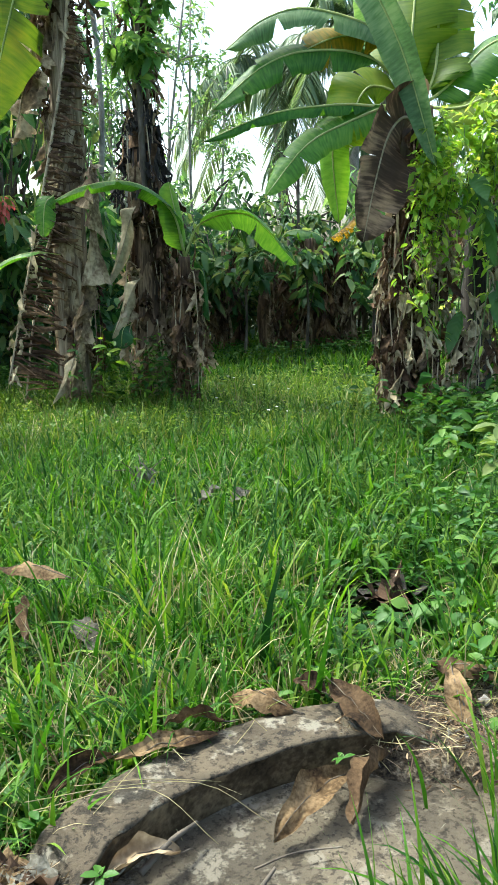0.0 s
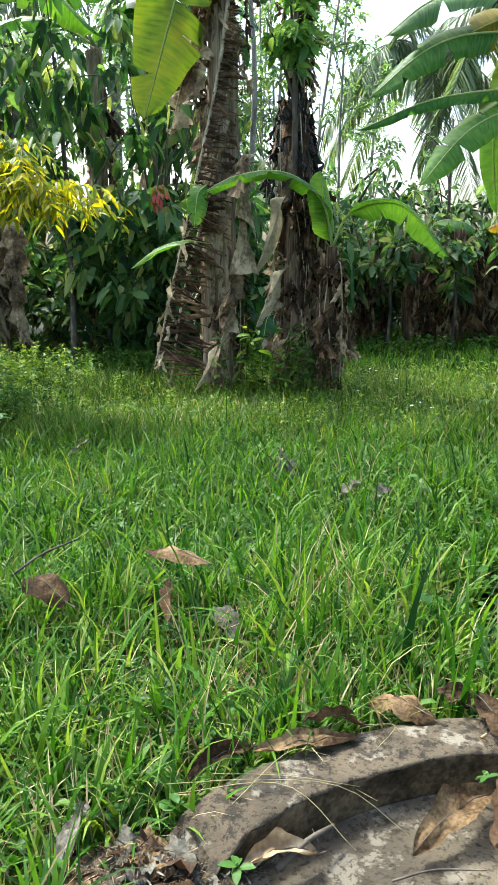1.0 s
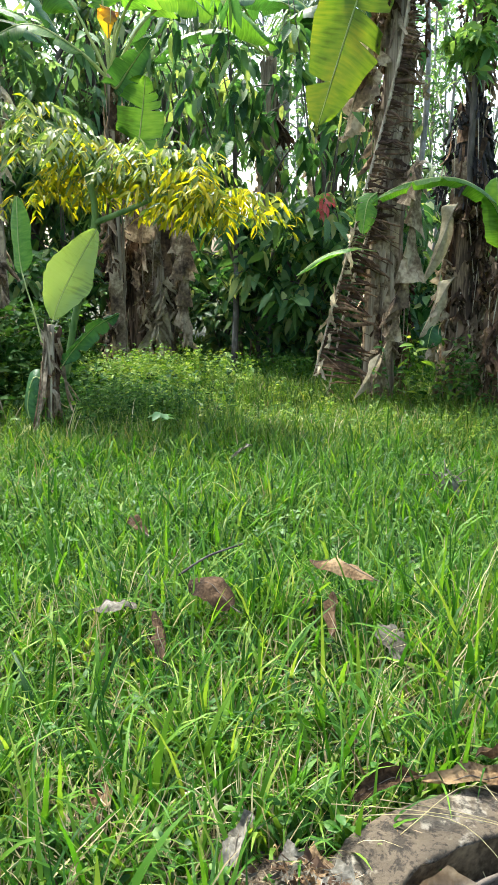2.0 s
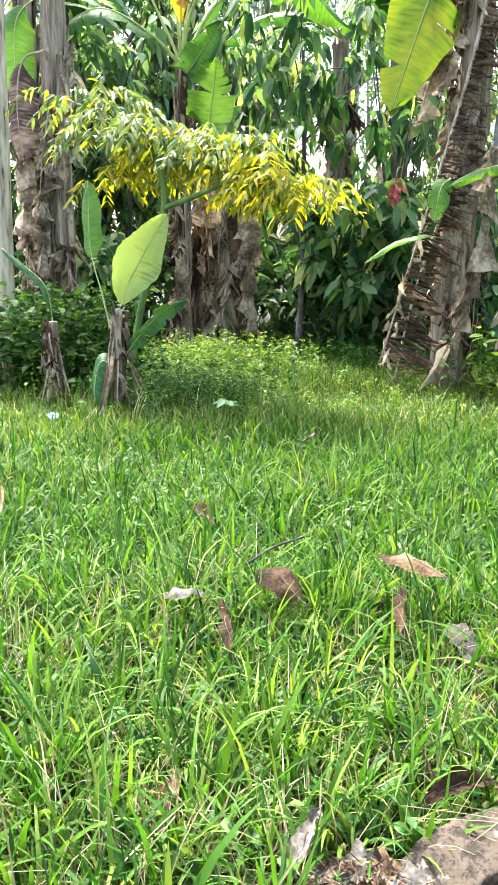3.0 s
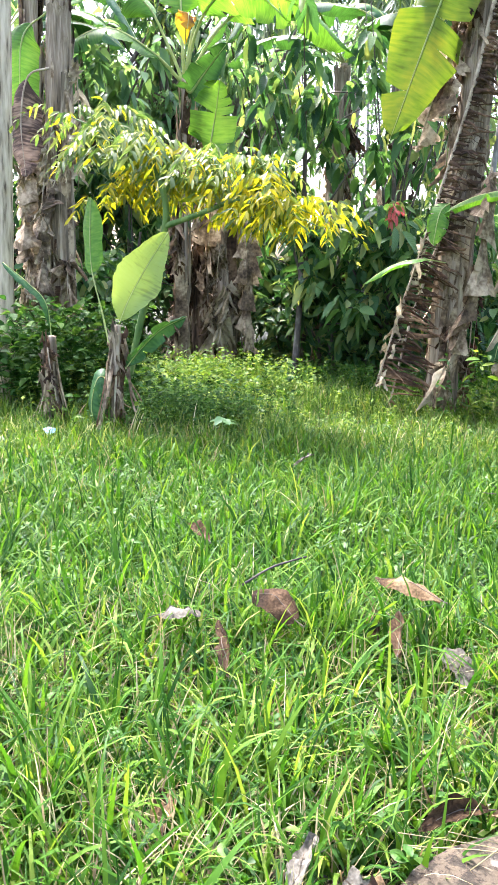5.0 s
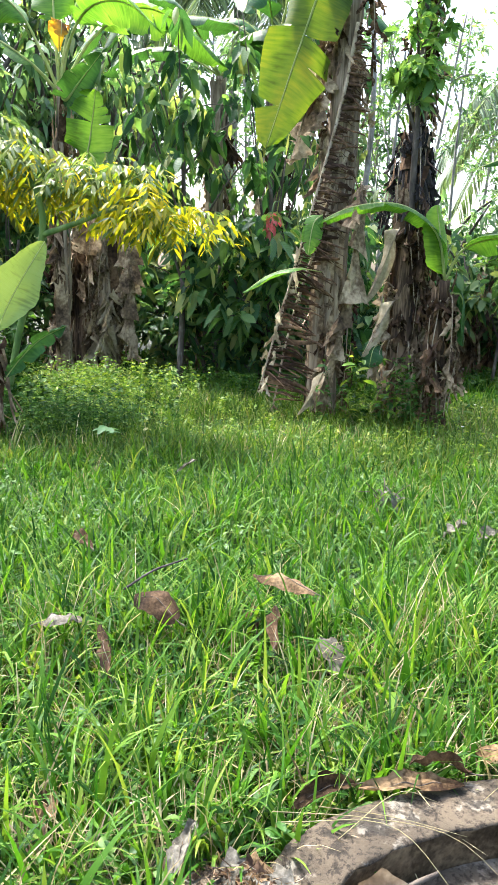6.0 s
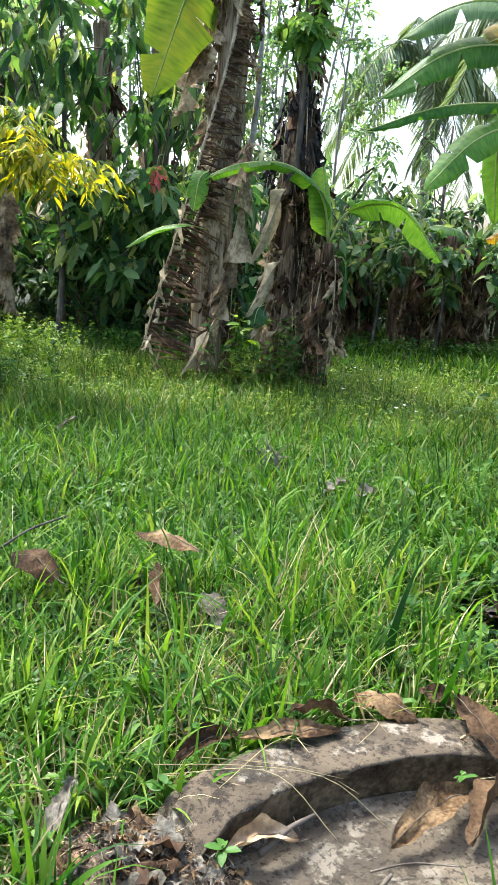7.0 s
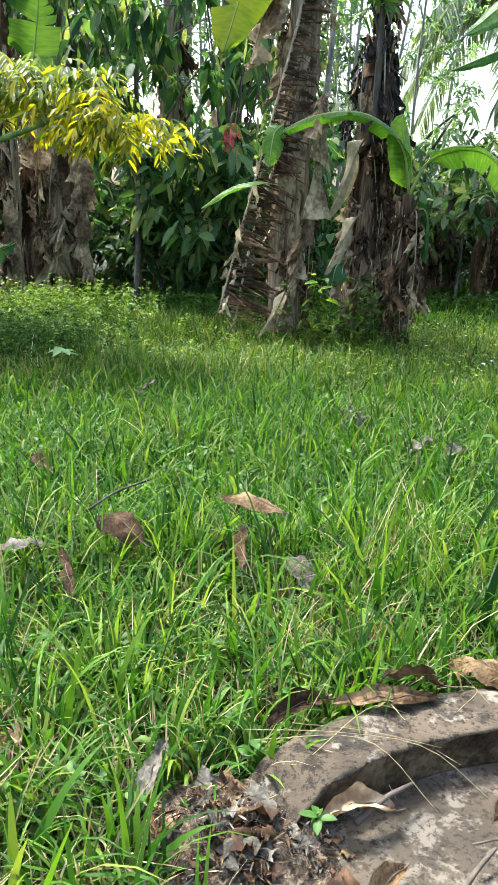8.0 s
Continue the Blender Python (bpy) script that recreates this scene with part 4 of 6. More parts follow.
def sward(name, r0, r1, density, tall, wide, segs, material, seed, label, tuft=9, spread=0.035, lean=0.42, bend=1.35, keep=None):
    """Grass in tufts over a ring of ground between two distances from the start of the walk, thinner outside its arc."""
    rng = np.random.default_rng(seed)
    area = math.radians(84) / 2 * (r1 ** 2 - r0 ** 2)
    m = int(area * density / tuft)
    r = np.sqrt(rng.uniform(r0 ** 2, r1 ** 2, m))
    th = np.radians(rng.uniform(-54, 30, m))
    tx, ty = r * np.sin(th), r * np.cos(th)
    ok = rng.random(m) < bare(tx, ty)
    if keep is not None:
        ok &= rng.random(m) < keep(tx, ty)
    tx, ty = tx[ok], ty[ok]
    size = rng.lognormal(0, 0.28, len(tx))
    x = np.repeat(tx, tuft) + rng.normal(0, spread, len(tx) * tuft)
    y = np.repeat(ty, tuft) + rng.normal(0, spread, len(tx) * tuft)
    s = np.repeat(size, tuft)
    away = np.arctan2(y - np.repeat(ty, tuft), x - np.repeat(tx, tuft))
    rooted = bare(x, y) > 0
    hill = np.repeat(np.array([noise.noise(Vector((a * 0.9, b * 0.9, 4))) for a, b in zip(tx, ty)]), tuft)[rooted]
    x, y, s, away = x[rooted], y[rooted], s[rooted], away[rooted]
    n = len(x)
    az = away + rng.normal(0, 0.9, n)
    s = s * (1 + 0.45 * hill)
    h = np.clip(tall * s * rng.uniform(0.45, 1.15, n), 0.03, tall * 2.1)
    z = np.array([ground_height(a, b) for a, b in zip(x, y)]) - 0.004
    wide = wide * np.minimum(0.75 + 0.25 * rng.lognormal(0, 0.7, n), 1.5)
    V, T, Q = blades(x, y, z, h, az, np.abs(rng.normal(0, lean, n)), bend * rng.gamma(2.0, 0.5, n), wide * rng.uniform(0.55, 1.25, n), segs)
    ob = part(name, fast_mesh(name, V, T, Q), material)
    return tagged(ob, label, "grass", kind="stuff")


sward("grass", 0.75, 2.7, 3200, 0.225, 0.0115, 5, GRASS, 1, "long fresh green grass blades in dense tufts", lean=0.55, bend=1.7)
sward("tall_grass", 1.55, 2.6, 460, 0.29, 0.0115, 5, GRASS, 28, "tall upright tufts of bright green grass", tuft=14, spread=0.03, lean=0.22, bend=1.0, keep=lambda x, y: (x > -1.5) & (x < 0.25))
sward("broad_grass", 1.2, 2.9, 300, 0.23, 0.017, 5, GRASS, 21, "broad-bladed bright green grass shoots", tuft=3, spread=0.02, lean=0.5, bend=1.2)
sward("straw", 0.75, 2.4, 800, 0.12, 0.005, 4, STRAW_BROWN, 26, "brown dead grass matted at the roots", tuft=7, spread=0.05, lean=1.2, bend=0.5)
sward("straw", 0.75, 2.2, 1100, 0.13, 0.005, 4, STRAW, 22, "pale dead straw lying matted under the grass", tuft=6, spread=0.05, lean=1.2, bend=0.5)
sward("grass", 2.6, 5.2, 3000, 0.175, 0.0108, 4, GRASS_LOW_SHADED, 2, "fresh green grass blades in dense tufts", lean=0.5, bend=1.6)
sward("grass_stalks", 2.6, 7.6, 80, 0.25, 0.0055, 5, GRASS_FINE_SUNLIT, 27, "thin taller grass stalks with pale tips", tuft=5, spread=0.04, lean=0.3, bend=0.9)
sward("grass", 5.0, 8.2, 2500, 0.15, 0.0098, 3, GRASS_FINE_SUNLIT, 3, "shorter green grass coloured as sunlit between banana plants")
sward("grass", 8.2, 14.0, 620, 0.16, 0.02, 3, GRASS, 4, "shorter green grass under the banana plants")
def wide_sward():
    """Grass over the rest of the garden."""
    rng = np.random.default_rng(9)
    n = 120000
    x, y = rng.uniform(-10, 7, n), rng.uniform(-5, 13, n)
    x[60000:], y[60000:] = rng.normal(0.2, 2.6, n - 60000), rng.normal(0.2, 2.6, n - 60000)
    th, r = np.degrees(np.arctan2(x, y)), np.hypot(x, y)
    ok = ((th < -52) | (th > 28) | (r < 0.8)) & (rng.random(n) < bare(x, y))
    x, y = x[ok], y[ok]
    m = len(x)
    z = np.array([ground_height(a, b) for a, b in zip(x, y)]) - 0.004
    V, T, Q = blades(x, y, z, rng.uniform(0.08, 0.26, m), rng.uniform(0, 6.28, m), np.abs(rng.normal(0, 0.35, m)), rng.gamma(2, 0.5, m), rng.uniform(0.016, 0.03, m), 2)
    tagged(part("grass", fast_mesh("grass", V, T, Q), GRASS), "rough green grass round the concrete ring", "grass", kind="stuff")


wide_sward()
sward("straw", 0.75, 2.7, 1450, 0.19, 0.0042, 4, STRAW, 5, "thin dry straw stalks among the grass", tuft=4, lean=0.8, bend=0.8)
sward("straw", 3.2, 8.0, 90, 0.18, 0.005, 4, STRAW, 6, "thin dry straw stalks among the grass", tuft=4, lean=0.6, bend=0.8)


def slab_tuft():
    """Long blades that grow up at the near edge of the slab."""
    rng = np.random.default_rng(31)
    n = 150
    x, y = rng.normal(0.42, 0.11, n), rng.normal(1.15, 0.06, n)
    x[110:], y[110:] = rng.normal(0.62, 0.08, 40), rng.normal(1.5, 0.08, 40)
    V, T, Q = blades(x, y, np.full(n, SLAB_Z - 0.005), rng.uniform(0.1, 0.3, n), rng.uniform(1.2, 4.2, n), np.abs(rng.normal(0.3, 0.25, n)), rng.gamma(2, 0.4, n), rng.uniform(0.006, 0.012, n), 5)
    tagged(part("grass_tuft", fast_mesh("grass_tuft", V, T, Q), GRASS), "green grass tuft growing over the concrete slab edge", "grass", kind="stuff")


slab_tuft()
bank_straw()


def weeds(name, plants, tall, leaf, wide, per, material, seed, label, droop=0.3, stemmed=True, up=0.35):
    """Low broad-leaved plants: a thin stem each, with leaves all the way up."""
    rng = np.random.default_rng(seed)
    px, py = plants
    n = len(px)
    h = tall * rng.uniform(0.5, 1.3, n)
    gz = np.array([ground_height(a, b) for a, b in zip(px, py)])
    lx, ly = rng.normal(0, 0.25, n) * h, rng.normal(0, 0.25, n) * h
    f = rng.uniform(0.25, 1.0, (n, per))
    pos = np.stack([px[:, None] + lx[:, None] * f, py[:, None] + ly[:, None] * f, gz[:, None] + h[:, None] * f], -1).reshape(-1, 3)
    az = rng.uniform(0, 2 * np.pi, n * per)
    way = np.c_[np.cos(az), np.sin(az), rng.normal(up, 0.35, n * per)]
    size = leaf * rng.uniform(0.5, 1.3, n * per)
    V, T, Q = leaves(pos, way, size, size * wide, droop=droop, rng=rng, far=bool(leaf < 0.055 and py.mean() > 3))
    if stemmed:
        sv, st, sq = blades(px, py, gz - 0.01, h * 1.02, np.arctan2(ly, lx), np.arctan(np.hypot(lx, ly) / h), 0 * h, np.full(n, 0.005), 3)
        T, Q, V = np.concatenate([T, st + len(V)]), np.concatenate([Q, sq + len(V)]), np.concatenate([V, sv])
    ob = part(name, fast_mesh(name, V, T, Q), material)
    return tagged(ob, label, "weeds", kind="stuff")


def scatter(n, x0, x1, y0, y1, seed, keep=True):
    rng = np.random.default_rng(seed)
    x, y = rng.uniform(x0, x1, n), rng.uniform(y0, y1, n)
    ok = rng.random(n) < (bare(x, y) if keep else 1)
    return x[ok], y[ok]


def blob(n, cx, cy, sx, sy, seed):
    rng = np.random.default_rng(seed)
    return rng.normal(cx, sx, n), rng.normal(cy, sy, n)


weeds("weeds", scatter(1000, -2.8, 1.4, 1.1, 3.4, 11), 0.10, 0.034, 0.5, 6, WEED, 11, "small broad-leaved green weeds among the grass")
weeds("weeds", scatter(2300, -4.8, 2.2, 2.9, 6.2, 12), 0.12, 0.031, 0.55, 6, WEED, 12, "small broad-leaved green weeds among the grass")
weeds("weeds", blob(230, 0.98, 2.9, 0.26, 0.55, 13), 0.22, 0.055, 0.5, 7, WEED, 13, "knee-high broad-leaved green weeds")
weeds("weeds", blob(260, 1.45, 4.9, 0.3, 0.8, 14), 0.34, 0.09, 0.45, 8, WEED, 14, "tall broad-leaved green weeds below the vine")
weeds("weeds", blob(34, 0.50, 2.27, 0.16, 0.05, 15), 0.12, 0.055, 0.8, 5, WEED, 15, "heart-leaved creeping weeds at a dark hollow")
weeds("weeds", blob(900, -4.05, 6.7, 0.55, 0.7, 16), 0.32, 0.05, 0.55, 12, MOUND_SUNLIT, 16, "bushy mound of weeds coloured bright yellow-green for sun")
weeds("weeds", blob(620, -3.25, 5.4, 0.36, 0.3, 23), 0.28, 0.042, 0.5, 11, WEED_SHADED, 23, "leafy green weeds coloured dark as shaded in front of the bright mound")
weeds("weeds", blob(330, -4.35, 5.7, 0.55, 0.35, 17), 0.34, 0.08, 0.55, 9, WEED_SHADED, 17, "bushy green weeds coloured dark as shaded at the sucker's foot")
weeds("weeds", scatter(900, -5.2, -1.6, 7.6, 9.2, 18), 0.26, 0.05, 0.5, 9, WEED, 18, "low creeping weeds along the foot of the hedge")
weeds("weeds", scatter(1300, -4.6, 1.6, 5.2, 8.4, 24), 0.16, 0.035, 0.5, 7, MOUND_SUNLIT, 24, "small broad-leaved weeds coloured as sunlit among the shorter grass")
weeds("weeds", scatter(520, -1.6, 2.8, 9.8, 11.5, 19), 0.22, 0.07, 0.45, 7, WEED, 19, "low weeds at the foot of the banana row")
weeds("weeds", scatter(520, -6.2, -4.3, 5.0, 6.6, 20), 0.75, 0.095, 0.6, 10, WEED_SHADED, 20, "dense leafy green weeds round a post")


# ---- trees and shrubs ----
def limb_tree(name, at, label, category, height, trunk_r, crown, spread, limbs, twigs, per, leaf, wide, material, bark, seed, droop=0.5, hang=-0.35, lean=(0, 0), low=0.35, group="", flat=1.0, trunk_top=0.75):
    """A tapered trunk, limbs that rise from it, twigs on the limbs and a cluster of leaves about each twig."""
    rng = np.random.default_rng(seed)
    x, y = at
    tree = thing(name, (x, y, -0.03), label, category, group)
    top = np.array([x + lean[0], y + lean[1], height * trunk_top])
    foot = np.array([x, y, -0.06])
    mid = (foot + top) / 2 + (*rng.normal(0, 0.06 * height * 0.4, 2), 0)
    path = spline([foot, mid, top], 12)
    tube_part("trunk", [foot, mid, top], trunk_r, trunk_r * 0.45, bark, tree, sides=9, n=12, rough=0.08, seed=seed, ridge=0.1)
    pos, way = [], []
    for _ in range(limbs):
        f = rng.uniform(low, 1.0)
        p0 = path[min(11, int(f * 11))]
        az = rng.uniform(0, 2 * math.pi)
        reach = spread * rng.uniform(0.45, 1.0)
        zz = max(p0[2] + 0.1, crown[0] + (crown[1] - crown[0]) * rng.random())
        p2 = np.array([p0[0] + reach * math.cos(az), p0[1] + reach * math.sin(az) * flat, zz])
        p1 = (p0 + p2) / 2 + (0, 0, 0.12 * reach)
        r = trunk_r * rng.uniform(0.25, 0.45)
        tube_part("limb", [p0, p1, p2], r, r * 0.35, bark, tree, sides=6, n=8, rough=0.08, seed=seed)
        line = spline([p0, p1, p2], 20)
        for _ in range(twigs):
            q = line[int(rng.uniform(0.3, 0.999) * 20)]
            d = rng.normal(0, 1, 3) * (1, 1, 0.6)
            e = q + unit(d) * rng.uniform(0.1, 0.55) * spread * 0.5
            a = rng.uniform(0, 2 * np.pi, per)
            c = e + rng.normal(0, 0.05 * spread ** 0.5, (per, 3))
            pos.append(c)
            way.append(np.c_[np.cos(a), np.sin(a), rng.normal(hang, 0.6, per)])
    pos, way = np.concatenate(pos), np.concatenate(way)
    pos[:, 2] = np.maximum(pos[:, 2], leaf * 0.9)
    size = leaf * rng.uniform(0.55, 1.25, len(pos))
    leaf_part("crown", pos, way, size, size * wide, material, tree, rng=rng, droop=droop, turn=0.6, far=y > 11)
    return tree


def cocoa(x, y, h, spread, seed, low=0.5, material=COCOA, limbs=10, twigs=9, leaf=0.2):
    return limb_tree("cocoa_tree", (x, y), "cocoa tree with large drooping dark green leaves", "tree", h, 0.04, (low, h), spread, limbs, twigs if low < 2 else 5, 6, leaf, 0.46, material, BARK, seed, droop=0.55, hang=-0.4 if low < 2 else -1.0, group="cocoa trees")


for k, (x, y, h, s, low) in enumerate([
    (-2.55, 8.7, 2.0, 0.75, 0.6), (-3.25, 8.9, 1.9, 0.8, 0.55), (-3.9, 9.4, 2.4, 0.9, 0.6), (-2.1, 9.6, 2.0, 0.8, 0.5), (-3.0, 10.3, 2.3, 1.0, 0.6),
    (-3.55, 8.4, 4.3, 0.95, 2.5), (-2.75, 8.9, 4.4, 0.9, 2.6), (-5.1, 10.4, 4.8, 1.2, 2.4), (-2.6, 11.0, 4.2, 0.9, 2.2), (-5.4, 10.5, 3.0, 1.2, 0.4),
    (-6.6, 9.6, 3.2, 1.2, 0.5), (-7.4, 8.2, 3.6, 1.3, 0.4), (-6.2, 8.0, 1.6, 0.8, 0.2), (-1.2, 10.5, 1.9, 0.8, 0.2), (-0.6, 11.6, 2.0, 0.9, 0.4),
    (0.5, 12.0, 2.1, 0.9, 0.4), (1.6, 11.8, 2.2, 1.0, 0.4), (2.6, 11.4, 2.4, 1.0, 0.3), (3.6, 10.6, 2.6, 1.1, 0.3), (2.4, 8.6, 1.6, 0.7, 0.2),
    (-7.0, 10.2, 3.0, 1.2, 0.3), (-8.3, 11.4, 3.4, 1.4, 0.3), (-6.0, 9.0, 2.2, 0.9, 0.3), (-5.3, 10.9, 2.6, 1.0, 0.3),
]):
    cocoa(x, y, h, s, 100 + k, low, COCOA if y < 10 else DUSK)

# woods behind
for k, (x, y, h, s, low) in enumerate([
    (-9.5, 13.0, 7.5, 2.2, 1.0), (-7.5, 14.5, 8.5, 2.4, 1.2), (-7.2, 14.0, 7.5, 2.0, 1.0), (-3.3, 15.5, 4.6, 1.5, 0.8), (-11.0, 9.5, 7.0, 2.2, 0.8), (-9.0, 7.5, 6.0, 1.8, 0.5),
    (-6.4, 12.4, 6.0, 1.8, 1.4), (-8.2, 10.8, 6.0, 1.8, 1.2), (-7.2, 10.0, 4.6, 1.2, 1.4), (-9.6, 8.8, 5.5, 1.6, 0.8),
    (2.8, 16.0, 3.2, 1.6, 0.5), (4.6, 14.0, 5.0, 1.8, 0.6), (6.0, 11.5, 5.5, 2.0, 0.5), (0.6, 16.5, 3.0, 1.6, 0.4), (-1.6, 16.5, 3.2, 1.7, 0.4), (-13.0, 14.0, 9.0, 2.8, 1.0), (8.5, 15.0, 6.0, 2.4, 0.5), (-7.4, 12.3, 6.4, 1.9, 2.2), (-8.5, 12.8, 6.6, 2.0, 2.0),
]):
    limb_tree("tree", (x, y), "leafy green tree in the woods behind the garden", "tree", h, 0.12, (low, h), s, 12, 12, 8, 0.23, 0.47, DUSK if k % 2 else TREE_LEAF, BARK, 200 + k, group="woods")

for k, (x, y, h) in enumerate([(-6.7, 8.6, 1.2), (-5.9, 9.4, 1.3), (-5.2, 9.7, 1.2), (-4.0, 9.2, 1.0), (-3.4, 8.9, 1.1), (-2.8, 8.8, 1.1), (-2.2, 8.9, 1.2), (-3.1, 9.8, 1.4), (-1.5, 9.9, 1.3), (-0.2, 11.8, 1.2), (0.9, 11.9, 1.2), (0.45, 12.2, 1.0), (1.55, 12.1, 1.0), (-0.6, 12.2, 1.0), (2.0, 11.5, 1.3), (2.9, 10.4, 1.3), (2.3, 7.4, 1.1), (2.7, 6.2, 1.3)]):
    limb_tree("bush", (x, y), "low dark green bush with broad drooping leaves", "bush", h, 0.025, (0.2, h), 0.6, 9, 9, 7, 0.135, 0.48, COCOA if k % 3 else DUSK, BARK, 350 + k, low=0.05, hang=-0.1, droop=0.35, group="low bushes")

for k, (x, y) in enumerate([(-9.2, 10.6), (-8.2, 11.3), (-7.2, 11.8), (-6.2, 12.1), (-5.2, 12.2), (-4.2, 12.4), (-3.2, 12.6), (-2.2, 12.8), (-1.2, 13.0), (-0.2, 13.3), (0.8, 13.6), (1.8, 13.4), (2.8, 13.0), (3.8, 12.4), (4.8, 11.6), (5.4, 10.4)]):
    limb_tree("bush", (x, y), "dense dark green bush at the back of the garden", "bush", 1.7, 0.05, (0.1, 1.7), 0.85, 12, 12, 8, 0.2, 0.42, DUSK, BARK, 320 + k, low=0.1, group="bushes at the back")

for k, (x, y) in enumerate([(-0.15, 10.5), (0.65, 10.45), (1.5, 10.3), (-0.9, 10.4)]):
    limb_tree("cocoa_sapling", (x, y), "young cocoa tree with bright green leaves", "tree", 1.75, 0.022, (0.8, 1.75), 0.55, 8, 5, 5, 0.18, 0.48, DUSK, BARK, 380 + k, hang=-0.2, low=0.45, group="young cocoa trees")

# slender trees with open crowns against the sky
for k, (x, y, h, lx) in enumerate([(-1.15, 16.0, 6.2, 0.1), (-1.6, 14.5, 5.8, 0.55), (-2.6, 15.5, 6.0, 0.2), (-0.55, 17.0, 5.2, 0.1), (-2.3, 13.2, 5.2, 0.1), (-1.9, 12.2, 4.6, 0.2), (-4.7, 13.6, 5.6, 0.1), (-5.4, 14.6, 5.8, -0.1), (-4.1, 12.6, 4.8, 0.15)]):
    limb_tree("slender_tree", (x, y), "slender pale-stemmed tree with an open leafy crown", "tree", h, 0.035, (2.2, h), 0.85, 13, 6, 7, 0.16, 0.38, TREE_LEAF, BARK_PALE, 260 + k, hang=0.1, lean=(lx, 0), low=0.4, droop=0.3, trunk_top=0.97, group="slender trees")
# Added tree: its crown stands above the view to shade the back lawn.
limb_tree("tree", (-2.4, 11.6), "tall slender-trunked tree added to shade the lawn, crown out of view", "tree", 8.2, 0.05, (5.4, 8.2), 2.3, 16, 14, 8, 0.24, 0.46, TREE_LEAF, BARK_PALE, 259, low=0.72, trunk_top=0.9, group="woods")
limb_tree("sapling", (0.75, 13.5), "thin dark sapling with few leaves", "tree", 3.4, 0.035, (1.8, 3.3), 0.8, 9, 2, 4, 0.17, 0.36, TREE_LEAF, BARK, 270, hang=0.0, low=0.4, trunk_top=0.95)
limb_tree("vine_tree", (-0.87, 7.45), "slender stem wrapped in leafy green climbers", "tree", 3.9, 0.04, (2.2, 3.9), 0.36, 12, 8, 7, 0.11, 0.5, CLIMB, BARK, 271, hang=-0.1, lean=(0.03, -0.5), low=0.5, trunk_top=0.98)


def palm(x, y, h, seed, lean, fronds=17, reach=3.0):
    """A coconut palm: a ringed, leaning trunk and feathered fronds of many narrow leaflets."""
    rng = np.random.default_rng(seed)
    ob = thing("coconut_palm", (x, y, -0.05), "tall slender coconut palm with drooping feathery fronds", "palm", "coconut palms")
    top = np.array([x + lean, y, h])
    tube_part("trunk", [(x, y, -0.1), (x + lean * 0.3, y, h * 0.5), top], 0.16, 0.1, BARK_PALE, ob, sides=10, n=30, rough=0.05, seed=seed)
    for i in range(fronds):
        az = 2 * math.pi * i / fronds + rng.normal(0, 0.15)
        el = rng.uniform(-0.5, 1.1)
        c = [top]
        for s in (0.35, 0.7, 1.0):
            c.append(top + np.array([math.cos(az), math.sin(az), 0]) * reach * s * math.cos(el) * (1 - 0.1 * s) + (0, 0, reach * (s * math.sin(el) - 0.75 * s * s)))
        fr = tube_part("frond", c, 0.03, 0.006, PALM, ob, sides=5, n=14)
        line = spline(c, 80)
        tan = np.gradient(line, axis=0)
        pos, way = [], []
        for k in range(10, 80):
            for sd in (1, -1):
                lat = unit(np.cross(tan[k], (0, 0, 1)))
                pos.append(line[k])
                way.append(sd * lat + unit(tan[k]) * 0.5 + (0, 0, -0.7 + rng.normal(0, 0.15)))
        leaf_part("blade", pos, way, 0.75 * rng.uniform(0.7, 1.1, len(pos)), 0.05, PALM, fr, rng=rng, droop=0.35)


palm(0.9, 24.0, 6.6, 301, -0.35)
palm(2.6, 22.0, 7.2, 302, 0.1)
palm(4.0, 27.0, 8.5, 303, 0.3)
palm(-6.0, 17.0, 7.5, 304, 0.2)


# ---- banana plants ----
def stem(parent, ctrl, r0, r1, material, seed, label="", name="pseudostem", n=26, shells=True):
    """A banana stem: a core and overlapping sheaths with free, ragged edges."""
    rng = np.random.default_rng(seed + 7000)
    core = tube_part(name, ctrl, r0, r1, material, parent, label, sides=18, n=n, rough=0.05, seed=seed, ridge=0.10)
    line = spline(ctrl, 60)
    tall = line[-1][2] - line[0][2]
    for k in range(int(3 + tall * 4) if shells else 0):
        f0 = rng.uniform(0, 0.75)
        f1 = min(0.99, f0 + rng.uniform(0.18, 0.5))
        a0, arc = rng.uniform(0, 6.28), rng.uniform(1.0, 2.6)
        lift = rng.uniform(0.004, 0.022)
        V, F, rows, cols = [], [], 12, 7
        for i in range(rows):
            f = f0 + (f1 - f0) * i / (rows - 1)
            c = line[min(59, int(f * 59))]
            r = r0 + (r1 - r0) * f
            for q in range(cols):
                u = q / (cols - 1)
                flare = 0.03 * (i / (rows - 1)) ** 6 + 0.02 * abs(u - 0.5) ** 2 * 4
                a = a0 + arc * (u - 0.5) * (1 - 0.35 * (i / (rows - 1)) ** 2)
                rr = r * 1.06 + lift + flare * rng.uniform(0.4, 1.4)
                top = 0.05 * rng.normal() if i == rows - 1 else 0
                V.append((c[0] + rr * math.cos(a), c[1] + rr * math.sin(a), max(0.0, c[2] + top)))
        F = [(i * cols + q, i * cols + q + 1, (i + 1) * cols + q + 1, (i + 1) * cols + q) for i in range(rows - 1) for q in range(cols - 1)]
        part("sheath", mesh_of("sheath", V, F), (DRY, DRY_DARK, material, material)[int(rng.integers(0, 4))], parent)
    return core


